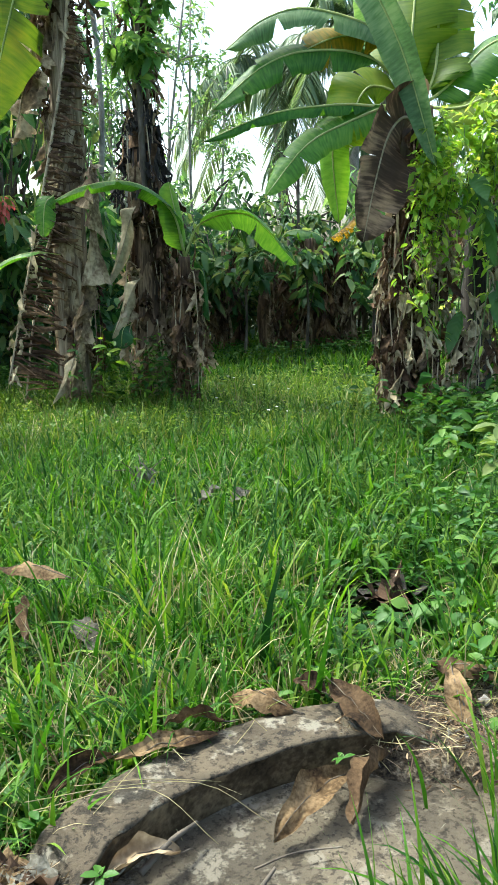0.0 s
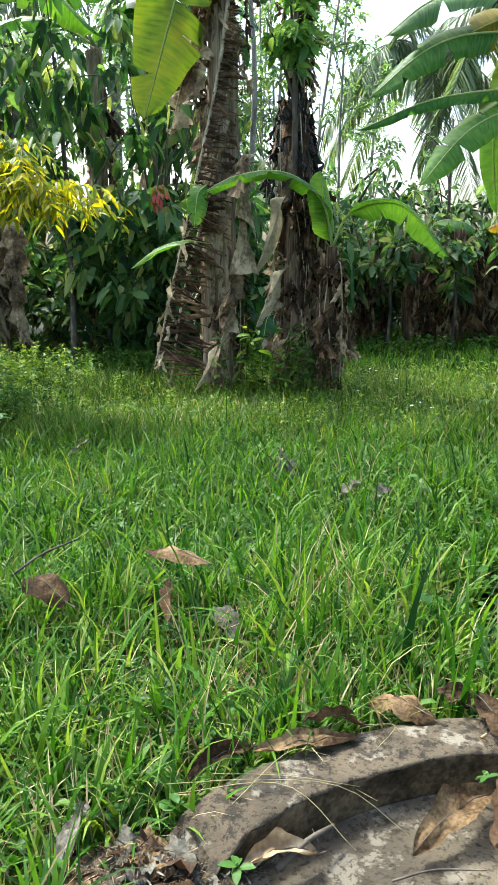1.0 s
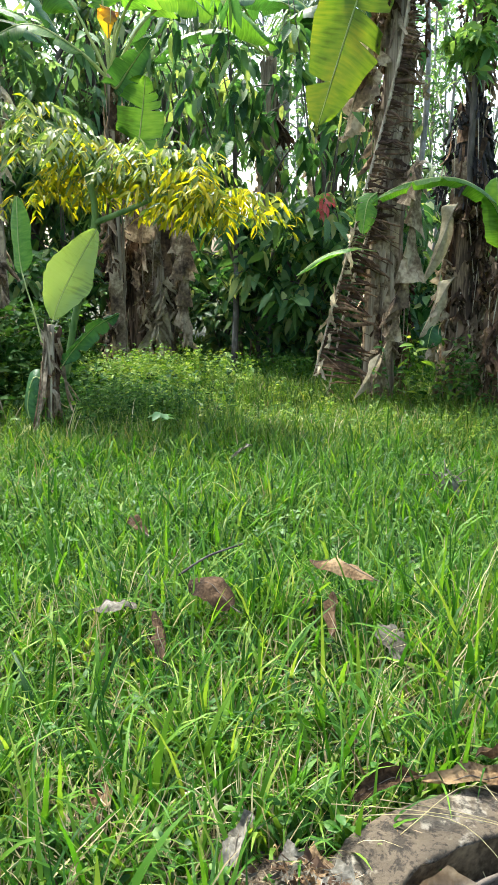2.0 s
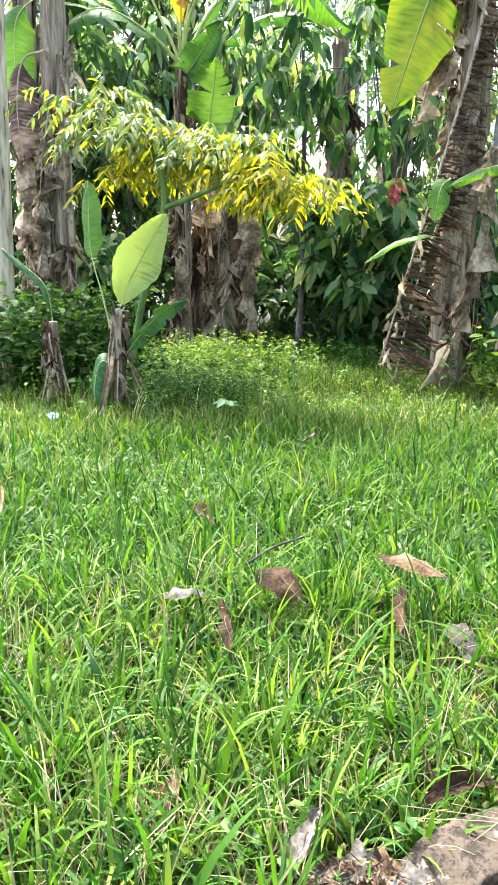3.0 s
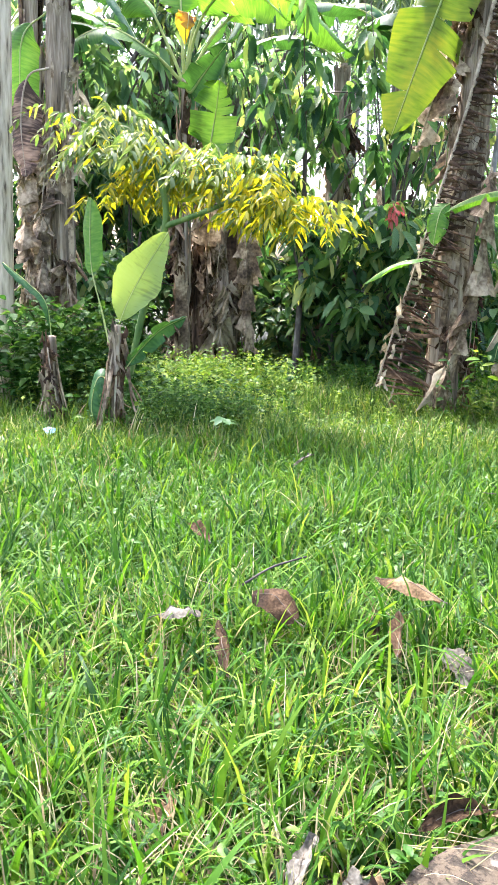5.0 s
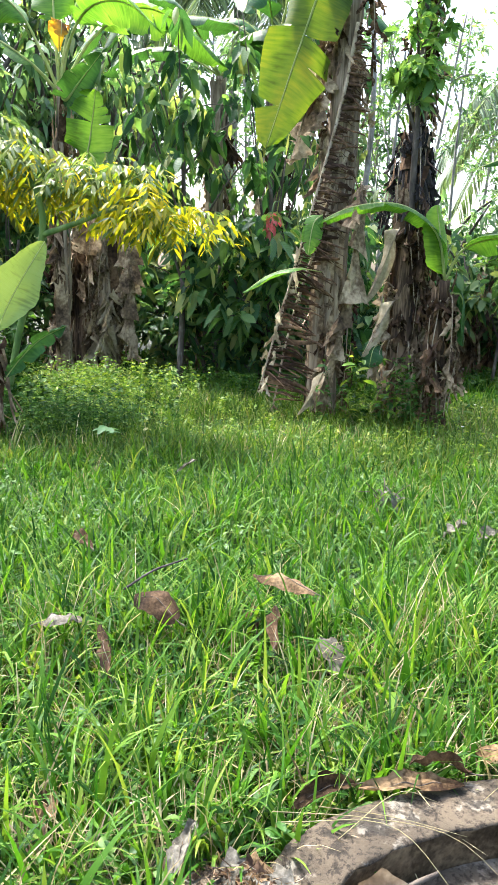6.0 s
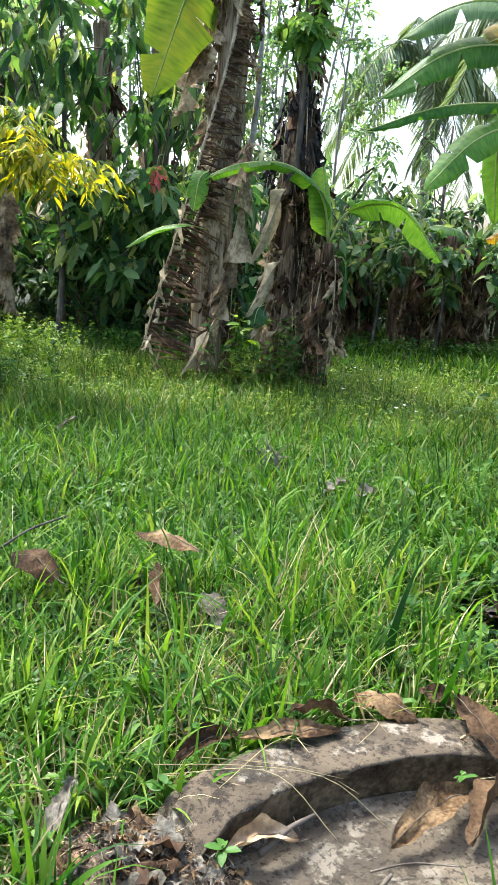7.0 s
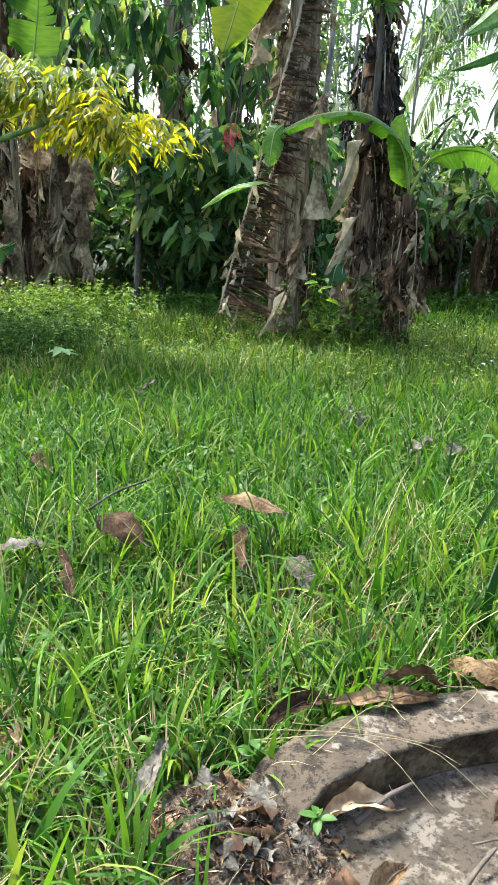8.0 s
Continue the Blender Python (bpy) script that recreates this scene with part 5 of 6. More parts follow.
def sheaths(parent, foot, top, r, count, seed, material=DRY):
    """Dry strips of old leaf sheath that peel from the stem."""
    rng = np.random.default_rng(seed)
    foot, top = np.array(foot, float), np.array(top, float)
    for i in range(count):
        f = rng.uniform(0.12, 0.95)
        c = foot + (top - foot) * f
        az = rng.uniform(0, 2 * math.pi)
        ln = rng.uniform(0.15, 0.7)
        o = np.array([math.cos(az), math.sin(az), 0])
        l = np.array([-math.sin(az), math.cos(az), 0])
        w = rng.uniform(0.006, 0.026)
        bulge = rng.uniform(0.02, 0.14)
        V, F = [], []
        for k in range(7):
            s = k / 6
            p = c + o * (r * 1.02 + bulge * s * s + 0.02 * math.sin(s * 5 + i)) - (0, 0, ln * s * f ** 0.3) + l * 0.03 * math.sin(s * 3 + i)
            ww = w * (1 - 0.75 * s) + 0.004
            V += [p - l * ww, p + o * 0.012, p + l * ww]
        V = [(a, b, max(z, 0.0)) for a, b, z in V]
        for k in range(6):
            F += [(3 * k, 3 * k + 1, 3 * k + 4, 3 * k + 3), (3 * k + 1, 3 * k + 2, 3 * k + 5, 3 * k + 4)]
        part("sheath_strip", mesh_of("sheath_strip", V, F), material, parent)


def skirt(parent, foot, top, r, count, seed, mats, z0=0.5, z1=2.0, width=0.26, arc=(0, 6.283)):
    """Dead blades hung all round a stem."""
    rng = np.random.default_rng(seed)
    foot, top = np.array(foot, float), np.array(top, float)
    for i in range(count):
        z = rng.uniform(z0, z1)
        c = foot + (top - foot) * (z - foot[2]) / (top[2] - foot[2])
        az = rng.uniform(*arc)
        hanging(parent, (c[0] + r * math.cos(az), c[1] + r * math.sin(az), z), az, min(z - 0.04, rng.uniform(0.5, 1.1)), width * rng.uniform(0.6, 1.2), mats[i % len(mats)], seed * 50 + i, out=rng.uniform(0.04, 0.15), swing=rng.normal(0, 0.08))


def splayed(parent, top, z, foot, reach, count, seed):
    """Long dry sheath strips that hang from a thin stem and splay on the ground."""
    rng = np.random.default_rng(seed)
    for i in range(count):
        a = 2 * math.pi * i / count + rng.normal(0, 0.2)
        o, l = np.array([math.cos(a), math.sin(a), 0]), np.array([-math.sin(a), math.cos(a), 0])
        head = np.array([top[0], top[1], z * rng.uniform(0.65, 1.0)]) + o * 0.028
        end = np.array([foot[0], foot[1], 0.0]) + o * reach * rng.uniform(0.45, 1.15)
        line = spline([head, head * 0.45 + end * 0.55 - o * rng.uniform(0.0, 0.03), end], 9)
        w = rng.uniform(0.008, 0.024)
        V = []
        for k, p in enumerate(line):
            side = l * w * (1 - 0.5 * k / 8) + rng.normal(0, 0.002, 3)
            V += [p - side, p + o * 0.008, p + side]
        F = [q for k in range(8) for q in ((3 * k, 3 * k + 1, 3 * k + 4, 3 * k + 3), (3 * k + 1, 3 * k + 2, 3 * k + 5, 3 * k + 4))]
        part("sheath_strip", mesh_of("sheath_strip", V, F), (DRY, DRY_MID, DRY_PALE, DRY_DARK)[i % 4], parent)


# plant A: tall, dead leaves down its front
A0, A1 = (-1.62, 7.15, -0.04), (-1.47, 7.1, 3.75)
A = thing("banana_plant", A0, "tall banana plant wrapped in dry brown shredded leaves", "banana plant", "banana plants")
stem(A, [A0, (-1.57, 7.12, 1.6), A1], 0.13, 0.09, STEM_GREY, 1)
sheaths(A, A0, A1, 0.12, 34, 2)
fish_bone(A, [(-1.40, 6.96, 3.30), (-1.52, 6.93, 2.6), (-1.80, 6.9, 1.5), (-2.14, 6.86, 0.22)], 0.34, DRY_DARK, 3, 165)
fish_bone(A, [(-1.45, 7.0, 2.3), (-1.62, 6.97, 1.7), (-1.86, 6.94, 0.9), (-2.02, 6.92, 0.06)], 0.34, DRY_DARK, 4, 44, thick=(0.008, 0.03), label="brown shredded leaf between rib and stem")
dead_leaf(A, [(-1.45, 6.98, 2.5), (-1.70, 6.92, 1.7), (-1.96, 6.88, 0.95), (-2.13, 6.86, 0.18)], DRY_PALE, 13, 26, 0.15, 0.09, label="dry tattered leaf along the rib", side_pull=0.5)
folded_leaf(A, [(-1.30, 6.9, 2.05), (-1.27, 6.76, 1.75), (-1.36, 6.7, 0.95), (-1.56, 6.68, 0.12)], 0.27, DRY, 5, 17)
banana_leaf(A, [(-1.52, 6.75, 0.45), (-1.60, 6.72, 0.25), (-1.74, 6.70, 0.04)], 0.17, DRY_PALE, RIB_DRY, roll=1.2, fold=0.4, torn=0.0, stalk=0.02, seed=6, rib_r=0.004, taper=(0.8, 0.9), name="dead_leaf", label="pale dry leaf end at the foot")
skirt(A, A0, A1, 0.11, 5, 7, (DRY_DARK, DRY, DRY_DARK), 0.5, 1.4, 0.2, (3.6, 6.6))
skirt(A, A0, A1, 0.11, 5, 17, (DRY_DARK, DRY), 2.2, 3.5, 0.2, (2.6, 6.6))
banana_leaf(A, [(-1.50, 7.05, 3.7), (-1.62, 6.9, 3.75), (-1.82, 6.82, 3.2), (-2.12, 6.78, 2.28)], 0.62, BLADE_OLD, RIB, roll=1.45, fold=0.08, torn=0.3, stalk=0.14, seed=8, rib_r=0.018, label="broad yellowing green leaf hanging down")
banana_leaf(A, [(-1.5, 7.1, 3.7), (-1.75, 7.0, 2.9), (-1.95, 6.98, 2.2)], 0.5, DRY, RIB_DRY, roll=0.6, fold=0.5, torn=0.6, stalk=0.2, ragged=0.07, seed=9, name="dead_leaf", label="dry brown crumpled leaf")
for k, (a, l, z) in enumerate([(3.5, 1.9, 0.5), (4.6, 1.6, 0.9), (5.6, 1.8, 0.4), (0.6, 1.8, 0.8), (2.0, 1.8, 0.9)]):
    c, s = math.cos(a), math.sin(a)
    banana_leaf(A, [A1, (A1[0] + 0.35 * l * c, A1[1] + 0.35 * l * s, A1[2] + z), (A1[0] + 0.75 * l * c, A1[1] + 0.75 * l * s, A1[2] + z * 0.9), (A1[0] + l * c, A1[1] + l * s, A1[2] + z * 0.2)], 0.5, BLADE, RIB, fold=0.3, torn=0.2, seed=20 + k, stalk=0.18, rib_r=0.02, label="green arching leaf")
banana_leaf(A, [(-1.62, 6.95, 1.3), (-1.8, 6.75, 1.32), (-2.02, 6.7, 1.26), (-2.25, 6.68, 1.1)], 0.13, BLADE, RIB, fold=0.15, torn=0.0, stalk=0.25, seed=27, rib_r=0.006, label="small pale green young leaf")

# plant B: blackened stem and grey dead leaves
B0, B1 = (-0.90, 7.2, -0.04), (-0.90, 7.2, 2.45)
B = thing("banana_plant", B0, "old banana stem with blackened top and grey dead leaves", "banana plant", "banana plants")
stem(B, [B0, (-0.92, 7.2, 1.1), (-0.90, 7.2, 2.05)], 0.15, 0.11, STEM, 31)
stem(B, [(-0.90, 7.2, 1.9), (-0.90, 7.2, 2.2), B1], 0.105, 0.07, STEM_BLACK, 32, "blackened upper stem", n=14)
skirt(B, (-0.9, 7.2, 1.9), B1, 0.09, 9, 30, (STEM_BLACK,), 2.1, 2.5, 0.16)
stem(B, [(-0.90, 7.2, 2.3), (-0.88, 7.2, 2.9), (-0.84, 7.2, 3.7)], 0.05, 0.045, STEM, 33, "thin dark upper stem", n=14)
sheaths(B, B0, B1, 0.14, 36, 34, DRY_DARK)
sheaths(B, (-0.9, 7.2, 1.6), (-0.9, 7.2, 2.6), 0.10, 40, 35, STEM_BLACK)
banana_leaf(B, [(-0.97, 7.02, 1.68), (-1.00, 6.94, 1.6), (-1.08, 6.91, 1.35), (-1.22, 6.90, 1.03)], 0.2, DRY_PALE, RIB_DRY, roll=1.3, fold=0.75, torn=0.0, stalk=0.06, ragged=0.03, seed=36, rib_r=0.006, name="dead_leaf", label="smooth grey-olive dead leaf hanging")
banana_leaf(B, [(-0.97, 7.02, 1.08), (-1.02, 6.94, 1.0), (-1.10, 6.91, 0.82), (-1.22, 6.90, 0.58)], 0.2, DRY_PALE, RIB_DRY, roll=1.2, fold=0.75, torn=0.0, stalk=0.06, ragged=0.03, seed=37, rib_r=0.006, name="dead_leaf", label="smooth grey-olive dead leaf hanging")
skirt(B, B0, B1, 0.13, 16, 38, (DRY, DRY_DARK, DRY_DARK, DRY_PALE), 0.5, 1.9, 0.22, (2.9, 6.6))
skirt(B, (-0.88, 7.2, 2.4), (-0.84, 7.2, 3.7), 0.05, 6, 39, (DRY_DARK, DRY), 2.95, 3.6, 0.2)
banana_leaf(B, [(-1.05, 7.0, 0.7), (-1.12, 6.92, 0.66), (-1.15, 6.9, 0.5)], 0.22, BLADE_DARK, RIB, roll=0.6, fold=0.1, torn=0, seed=40, rib_r=0.005, label="small dark green leaf low on the stem")

# plant D: a young sucker with an arching leaf
D0, D1 = (-0.60, 6.95, -0.04), (-0.56, 6.9, 1.25)
D = thing("banana_sucker", D0, "young banana sucker with fresh green arching leaves", "banana plant", "banana plants")
stem(D, [D0, (-0.60, 6.93, 0.7), D1], 0.085, 0.045, STEM, 41)
skirt(D, D0, D1, 0.06, 7, 42, (DRY_DARK, DRY), 0.5, 1.2, 0.2, (3.0, 6.6))
banana_leaf(D, [D1, (-0.64, 6.8, 1.62), (-0.92, 6.65, 1.83), (-1.3, 6.5, 1.80), (-1.66, 6.45, 1.62)], 0.25, BLADE, RIB, roll=-0.1, fold=0.25, torn=0.12, stalk=0.10, seed=43, label="long green leaf arching over")
banana_leaf(D, [(-1.52, 6.46, 1.74), (-1.58, 6.40, 1.66), (-1.61, 6.38, 1.42)], 0.19, BLADE_LIGHT, RIB, roll=0.9, fold=0.3, torn=0.1, seed=44, stalk=0.02, rib_r=0.006, label="folded green leaf end hanging down")
banana_leaf(D, [D1, (-0.40, 6.85, 1.52), (0.0, 6.8, 1.56), (0.38, 6.75, 1.15)], 0.33, BLADE_LIGHT, RIB, roll=0.55, fold=0.2, torn=0.05, stalk=0.3, seed=45, label="broad green leaf bent over at the tip")
banana_leaf(D, [D1, (-0.60, 6.86, 1.5), (-0.66, 6.84, 1.85)], 0.3, BLADE_BRIGHT, RIB, roll=1.4, fold=0.15, torn=0.0, stalk=0.1, seed=46, label="upright green leaf")
banana_leaf(D, [(-0.50, 6.88, 1.15), (-0.40, 6.82, 1.1), (-0.37, 6.8, 0.72)], 0.24, BLADE_DARK, RIB, roll=1.0, fold=0.2, torn=0.0, seed=47, label="drooping green leaf")

# plant C: large, hung with a dead leaf and a climber
C0, C1 = (1.06, 6.0, -0.04), (1.22, 5.92, 2.2)
C = thing("banana_plant", C0, "large banana plant with broad green leaves and dry sheaths", "banana plant", "banana plants")
stem(C, [C0, (1.10, 5.97, 1.1), C1], 0.115, 0.085, STEM, 51)
sheaths(C, C0, C1, 0.12, 26, 52, DRY_PALE)
sheaths(C, C0, C1, 0.12, 30, 64, DRY_DARK)
skirt(C, C0, C1, 0.11, 9, 63, (DRY_DARK,), 0.35, 2.0, 0.17, (3.4, 6.0))
skirt(C, C0, C1, 0.1, 7, 65, (DRY_DARK, DRY_DARK, DRY_MID), 1.2, 2.05, 0.18, (3.4, 5.9))
skirt(C, C0, C1, 0.1, 11, 53, (DRY_DARK, DRY_PALE, DRY), 0.4, 2.0, 0.2, (2.8, 6.6))
banana_leaf(C, [(1.18, 5.72, 2.0), (1.05, 5.60, 2.08), (0.93, 5.54, 1.95), (0.84, 5.51, 1.65), (0.76, 5.49, 1.28)], 0.54, BLADE_DEAD, RIB_DRY, roll=-1.3, fold=0.15, torn=0.05, stalk=0.08, ragged=0.06, seed=54, name="dead_leaf", label="dark brown dead leaf curling down")
banana_leaf(C, [(0.72, 5.56, 1.45), (0.64, 5.54, 1.38), (0.55, 5.52, 1.32)], 0.16, BLADE_YELLOW, RIB_DRY, roll=-0.5, fold=0.5, torn=0.3, seed=55, rib_r=0.005, stalk=0.05, name="dead_leaf", label="yellow-brown withered leaf tip")
for k, (ctrl, width, mat, roll, fold, torn, stalk, label) in enumerate([
    ([C1, (0.95, 5.68, 2.58), (0.476, 5.6, 2.75), (0.15, 5.57, 2.70), (-0.13, 5.54, 2.50)], 0.28, BLADE_PALE, 0.55, 0.3, 0.12, 0.16, "long grey-green leaf reaching out"),
    ([C1, (0.93, 5.74, 2.58), (0.62, 5.68, 2.60), (0.28, 5.60, 2.46)], 0.36, BLADE_WITHER, 1.0, 0.2, 0.25, 0.3, "yellow withering leaf browned along its edge"),
    ([C1, (0.86, 5.7, 2.46), (0.473, 5.62, 2.51), (0.141, 5.56, 2.42), (-0.22, 5.5, 2.14)], 0.3, BLADE, 0.85, 0.12, 0.16, 0.22, "green leaf with jagged lower edge"),
    ([C1, (0.85, 5.68, 2.17), (0.617, 5.6, 2.17), (0.17, 5.55, 2.12), (-0.29, 5.5, 1.95)], 0.15, BLADE, 0.2, 0.9, 0.1, 0.25, "narrow folded green leaf"),
    ([C1, (0.97, 5.7, 2.17), (0.653, 5.6, 2.05), (0.39, 5.55, 1.91), (0.11, 5.5, 1.59)], 0.27, BLADE_LIGHT, 1.0, 0.06, 0.08, 0.28, "bright green leaf with pale midrib"),
    ([C1, (0.76, 6.05, 2.18), (0.62, 6.08, 2.0), (0.66, 6.08, 1.44)], 0.24, BLADE_BRIGHT, 1.35, 0.12, 0.0, 0.3, "green leaf hanging down"),
    ([C1, (0.95, 5.95, 2.34), (0.80, 5.88, 2.28), (0.66, 5.85, 1.95)], 0.55, BLADE_BACKLIT, 1.0, 0.15, 0.1, 0.2, "broad shaded green leaf"),
    ([C1, (0.86, 5.75, 2.72), (0.78, 5.56, 2.93), (1.0, 5.45, 2.46), (1.22, 5.40, 1.74)], 0.27, BLADE_PALE, 1.3, 0.25, 0.0, 0.12, "pale green leaf folded down over the stem"),
    ([C1, (1.17, 6.02, 2.6), (1.23, 6.2, 3.1), (1.28, 6.45, 3.5)], 0.64, BLADE_BACKLIT, 0.0, 0.12, 0.1, 0.12, "broad upright leaf lit from behind"),
    ([C1, (1.33, 6.0, 2.45), (1.38, 6.15, 2.85), (1.42, 6.4, 3.2)], 0.5, BLADE_BACKLIT, 0.1, 0.15, 0.1, 0.15, "broad upright leaf lit from behind"),
    ([C1, (1.42, 5.95, 2.34), (1.68, 5.92, 2.58), (2.0, 5.88, 2.66)], 0.46, BLADE, -0.7, 0.15, 0.12, 0.15, "broad green leaf"),
    ([C1, (1.46, 5.8, 2.16), (1.78, 5.75, 2.24), (2.15, 5.7, 1.98)], 0.42, BLADE_BACKLIT, -0.8, 0.15, 0.12, 0.15, "broad green leaf"),
    ([C1, (1.0, 6.3, 2.7), (0.75, 6.6, 2.95), (0.5, 6.85, 2.75)], 0.5, BLADE, 0.3, 0.2, 0.12, 0.2, "broad green leaf"),
    ([C1, (1.35, 6.3, 2.7), (1.5, 6.65, 3.0), (1.6, 7.0, 2.9)], 0.5, BLADE, 0.1, 0.2, 0.12, 0.2, "broad green leaf"),
]):
    banana_leaf(C, ctrl, width, mat, RIB, roll=roll, fold=fold, torn=torn, stalk=stalk, seed=56 + k, label=label)

C2 = thing("banana_plant", (1.8, 6.5, -0.04), "banana stem hidden behind a leafy climber", "banana plant", "banana plants")
# Stem coloured black to stand for the shade behind the climber.
stem(C2, [(1.8, 6.5, -0.04), (1.78, 6.45, 1.0), (1.8, 6.4, 1.9)], 0.13, 0.09, STEM_BLACK, 80, shells=False)
skirt(C2, (1.8, 6.5, 0), (1.8, 6.4, 1.9), 0.12, 12, 81, (DRY_DARK, DRY), 0.4, 1.8, 0.24)


def climber():
    rng = np.random.default_rng(90)
    ob = thing("climbing_vine", (1.4, 5.75, 0.0), "bright green leafy climber draped over banana stems", "vine")
    pos, way = [], []
    for i in range(20):
        x, y = rng.uniform(1.2, 2.0), rng.uniform(5.6, 5.95)
        z0, z1 = rng.uniform(0.0, 0.9), rng.uniform(1.2, 2.0)
        c = [(x + rng.normal(0, 0.05), y, z0), (x + rng.normal(0, 0.12), y - 0.05, (z0 + z1) / 2), (x + rng.normal(0, 0.1), y + 0.03, z1)]
        tube_part("runner", c, 0.006, 0.003, STEM_GREEN, ob, sides=5, n=10, seed=i)
        for p in spline(c, 26):
            if rng.random() < (0.9 if p[2] > 0.9 else 0.45):
                a = rng.uniform(0, 6.28)
                pos.append(p + rng.normal(0, 0.05, 3))
                way.append((math.cos(a), math.sin(a) - 0.5, rng.normal(-0.2, 0.5)))
    for i in range(34):
        x, y = 1.15 + 0.75 * rng.random() ** 1.5, rng.uniform(5.38, 5.6)
        z1 = rng.uniform(1.55, 2.1) + 0.3 * (x - 1.15)
        z0 = z1 - rng.uniform(0.25, 0.85)
        c = [(x, y + 0.12, z1), (x + rng.normal(0, 0.04), y, z1 - 0.08), (x + rng.normal(0, 0.08), y - 0.02, z0)]
        tube_part("runner", c, 0.004, 0.002, STEM_GREEN, ob, sides=5, n=10, seed=50 + i)
        for p in spline(c, 24):
            for _ in range(2):
                a = rng.uniform(0, 6.28)
                pos.append(p + rng.normal(0, 0.035, 3))
                way.append((math.cos(a), math.sin(a) - 0.4, rng.normal(-0.2, 0.55)))
    leaf_part("foliage", pos, way, rng.uniform(0.03, 0.085, len(pos)), rng.uniform(0.022, 0.055, len(pos)), VINE, ob, rng=rng, droop=0.4)
    m = 18
    p = np.c_[rng.uniform(1.35, 1.9, m), rng.uniform(5.45, 5.7, m), rng.uniform(0.75, 2.0, m)]
    w = np.c_[rng.normal(0, 0.6, m), rng.normal(-0.3, 0.4, m), rng.normal(-0.9, 0.3, m)]
    for k in range(m):
        leaf_part("large_leaf", p[k:k + 1], w[k:k + 1], rng.uniform(0.2, 0.32), rng.uniform(0.09, 0.13), COCOA, ob, "large dark green ribbed leaf", rng=rng)
    for k in range(20):
        x, z = rng.uniform(1.08, 1.7), rng.uniform(0.45, 1.5)
        dead_leaf(ob, [(x, 5.72, z), (x + 0.03, 5.66, z - 0.1), (x + 0.02, 5.62, max(0.05, z - 0.45))], (DRY, DRY_PALE, DRY_PALE, DRY_DARK)[k % 4], 900 + k, 7, 0.16, 0.1)


climber()


# ---- banana plants along the far side ----
def back_banana(x, y, h, seed, label, dead=14, green=5, material=STEM, reach=1.5, mats=(DRY, DRY_DARK, DRY_DARK), r=0.12, z1=None, blade=BLADE):
    rng = np.random.default_rng(seed)
    ob = thing("banana_plant", (x, y, -0.04), label, "banana plant", "banana plants")
    top = (x + rng.normal(0, 0.06), y, h)
    stem(ob, [(x, y, -0.06), (x + rng.normal(0, 0.05), y, h / 2), top], r, r * 0.7, material, seed)
    sheaths(ob, (x, y, 0), top, r, 14, seed + 1)
    if dead:
        skirt(ob, (x, y, 0), top, r, dead, seed + 2, mats, 0.5, z1 or h * 0.95, 0.3, (2.8, 6.6))
    for k in range(green):
        a = rng.uniform(0, 6.28)
        l = reach * rng.uniform(0.7, 1.1)
        c, s, z = math.cos(a), math.sin(a), rng.uniform(0.2, 0.9)
        banana_leaf(ob, [top, (x + 0.35 * l * c, y + 0.35 * l * s, h + z), (x + 0.75 * l * c, y + 0.75 * l * s, h + z * 0.9), (x + l * c, y + l * s, h + z * 0.1)], 0.42, blade, RIB, fold=0.35, torn=0.25, seed=seed * 9 + k, stalk=0.2, label="green leaf")
    return ob


GREYED = (DRY_DARK, DRY_DARK, DRY, DRY_DARK)
back_banana(-5.0, 8.9, 1.9, 400, "banana stump with a thick coat of dark dead leaves", 14, 0, STEM, mats=(DRY_DARK, DRY), r=0.15)
M_ = back_banana(-4.55, 8.7, 1.95, 410, "banana stem with grey folded dead leaves", 14, 0, STEM_GREY, mats=(DRY, DRY_PALE, DRY), r=0.13)
folded_leaf(M_, [(-4.38, 8.55, 1.85), (-4.22, 8.46, 1.65), (-4.19, 8.44, 1.0), (-4.17, 8.44, 0.25)], 0.3, DRY, 412, 12)
banana_leaf(M_, [(-4.62, 8.5, 1.95), (-4.66, 8.44, 1.88), (-4.69, 8.42, 1.46)], 0.42, DRY, RIB_DRY, roll=1.3, fold=0.2, torn=0.0, stalk=0.02, ragged=0.05, taper=(0.12, 0.5), seed=413, rib_r=0.006, name="dead_leaf", label="pale brown dead leaf folded down flat")
back_banana(-5.35, 9.2, 1.7, 420, "banana stump with dark dead leaves", 10, 0, STEM, mats=(DRY_DARK, DRY), r=0.13)
for k, (x, y, h, g) in enumerate([(0.15, 11.2, 1.35, 1), (0.8, 11.0, 1.5, 0), (1.25, 11.3, 1.45, 1), (1.9, 10.9, 1.5, 1), (-0.45, 11.4, 1.4, 1), (2.6, 10.4, 1.8, 2), (-1.0, 11.2, 1.3, 0)]):
    back_banana(x, y, h, 430 + 10 * k, "short banana plant hung with grey-brown dead leaves", 7, g, STEM, 0.9, GREYED, 0.1)

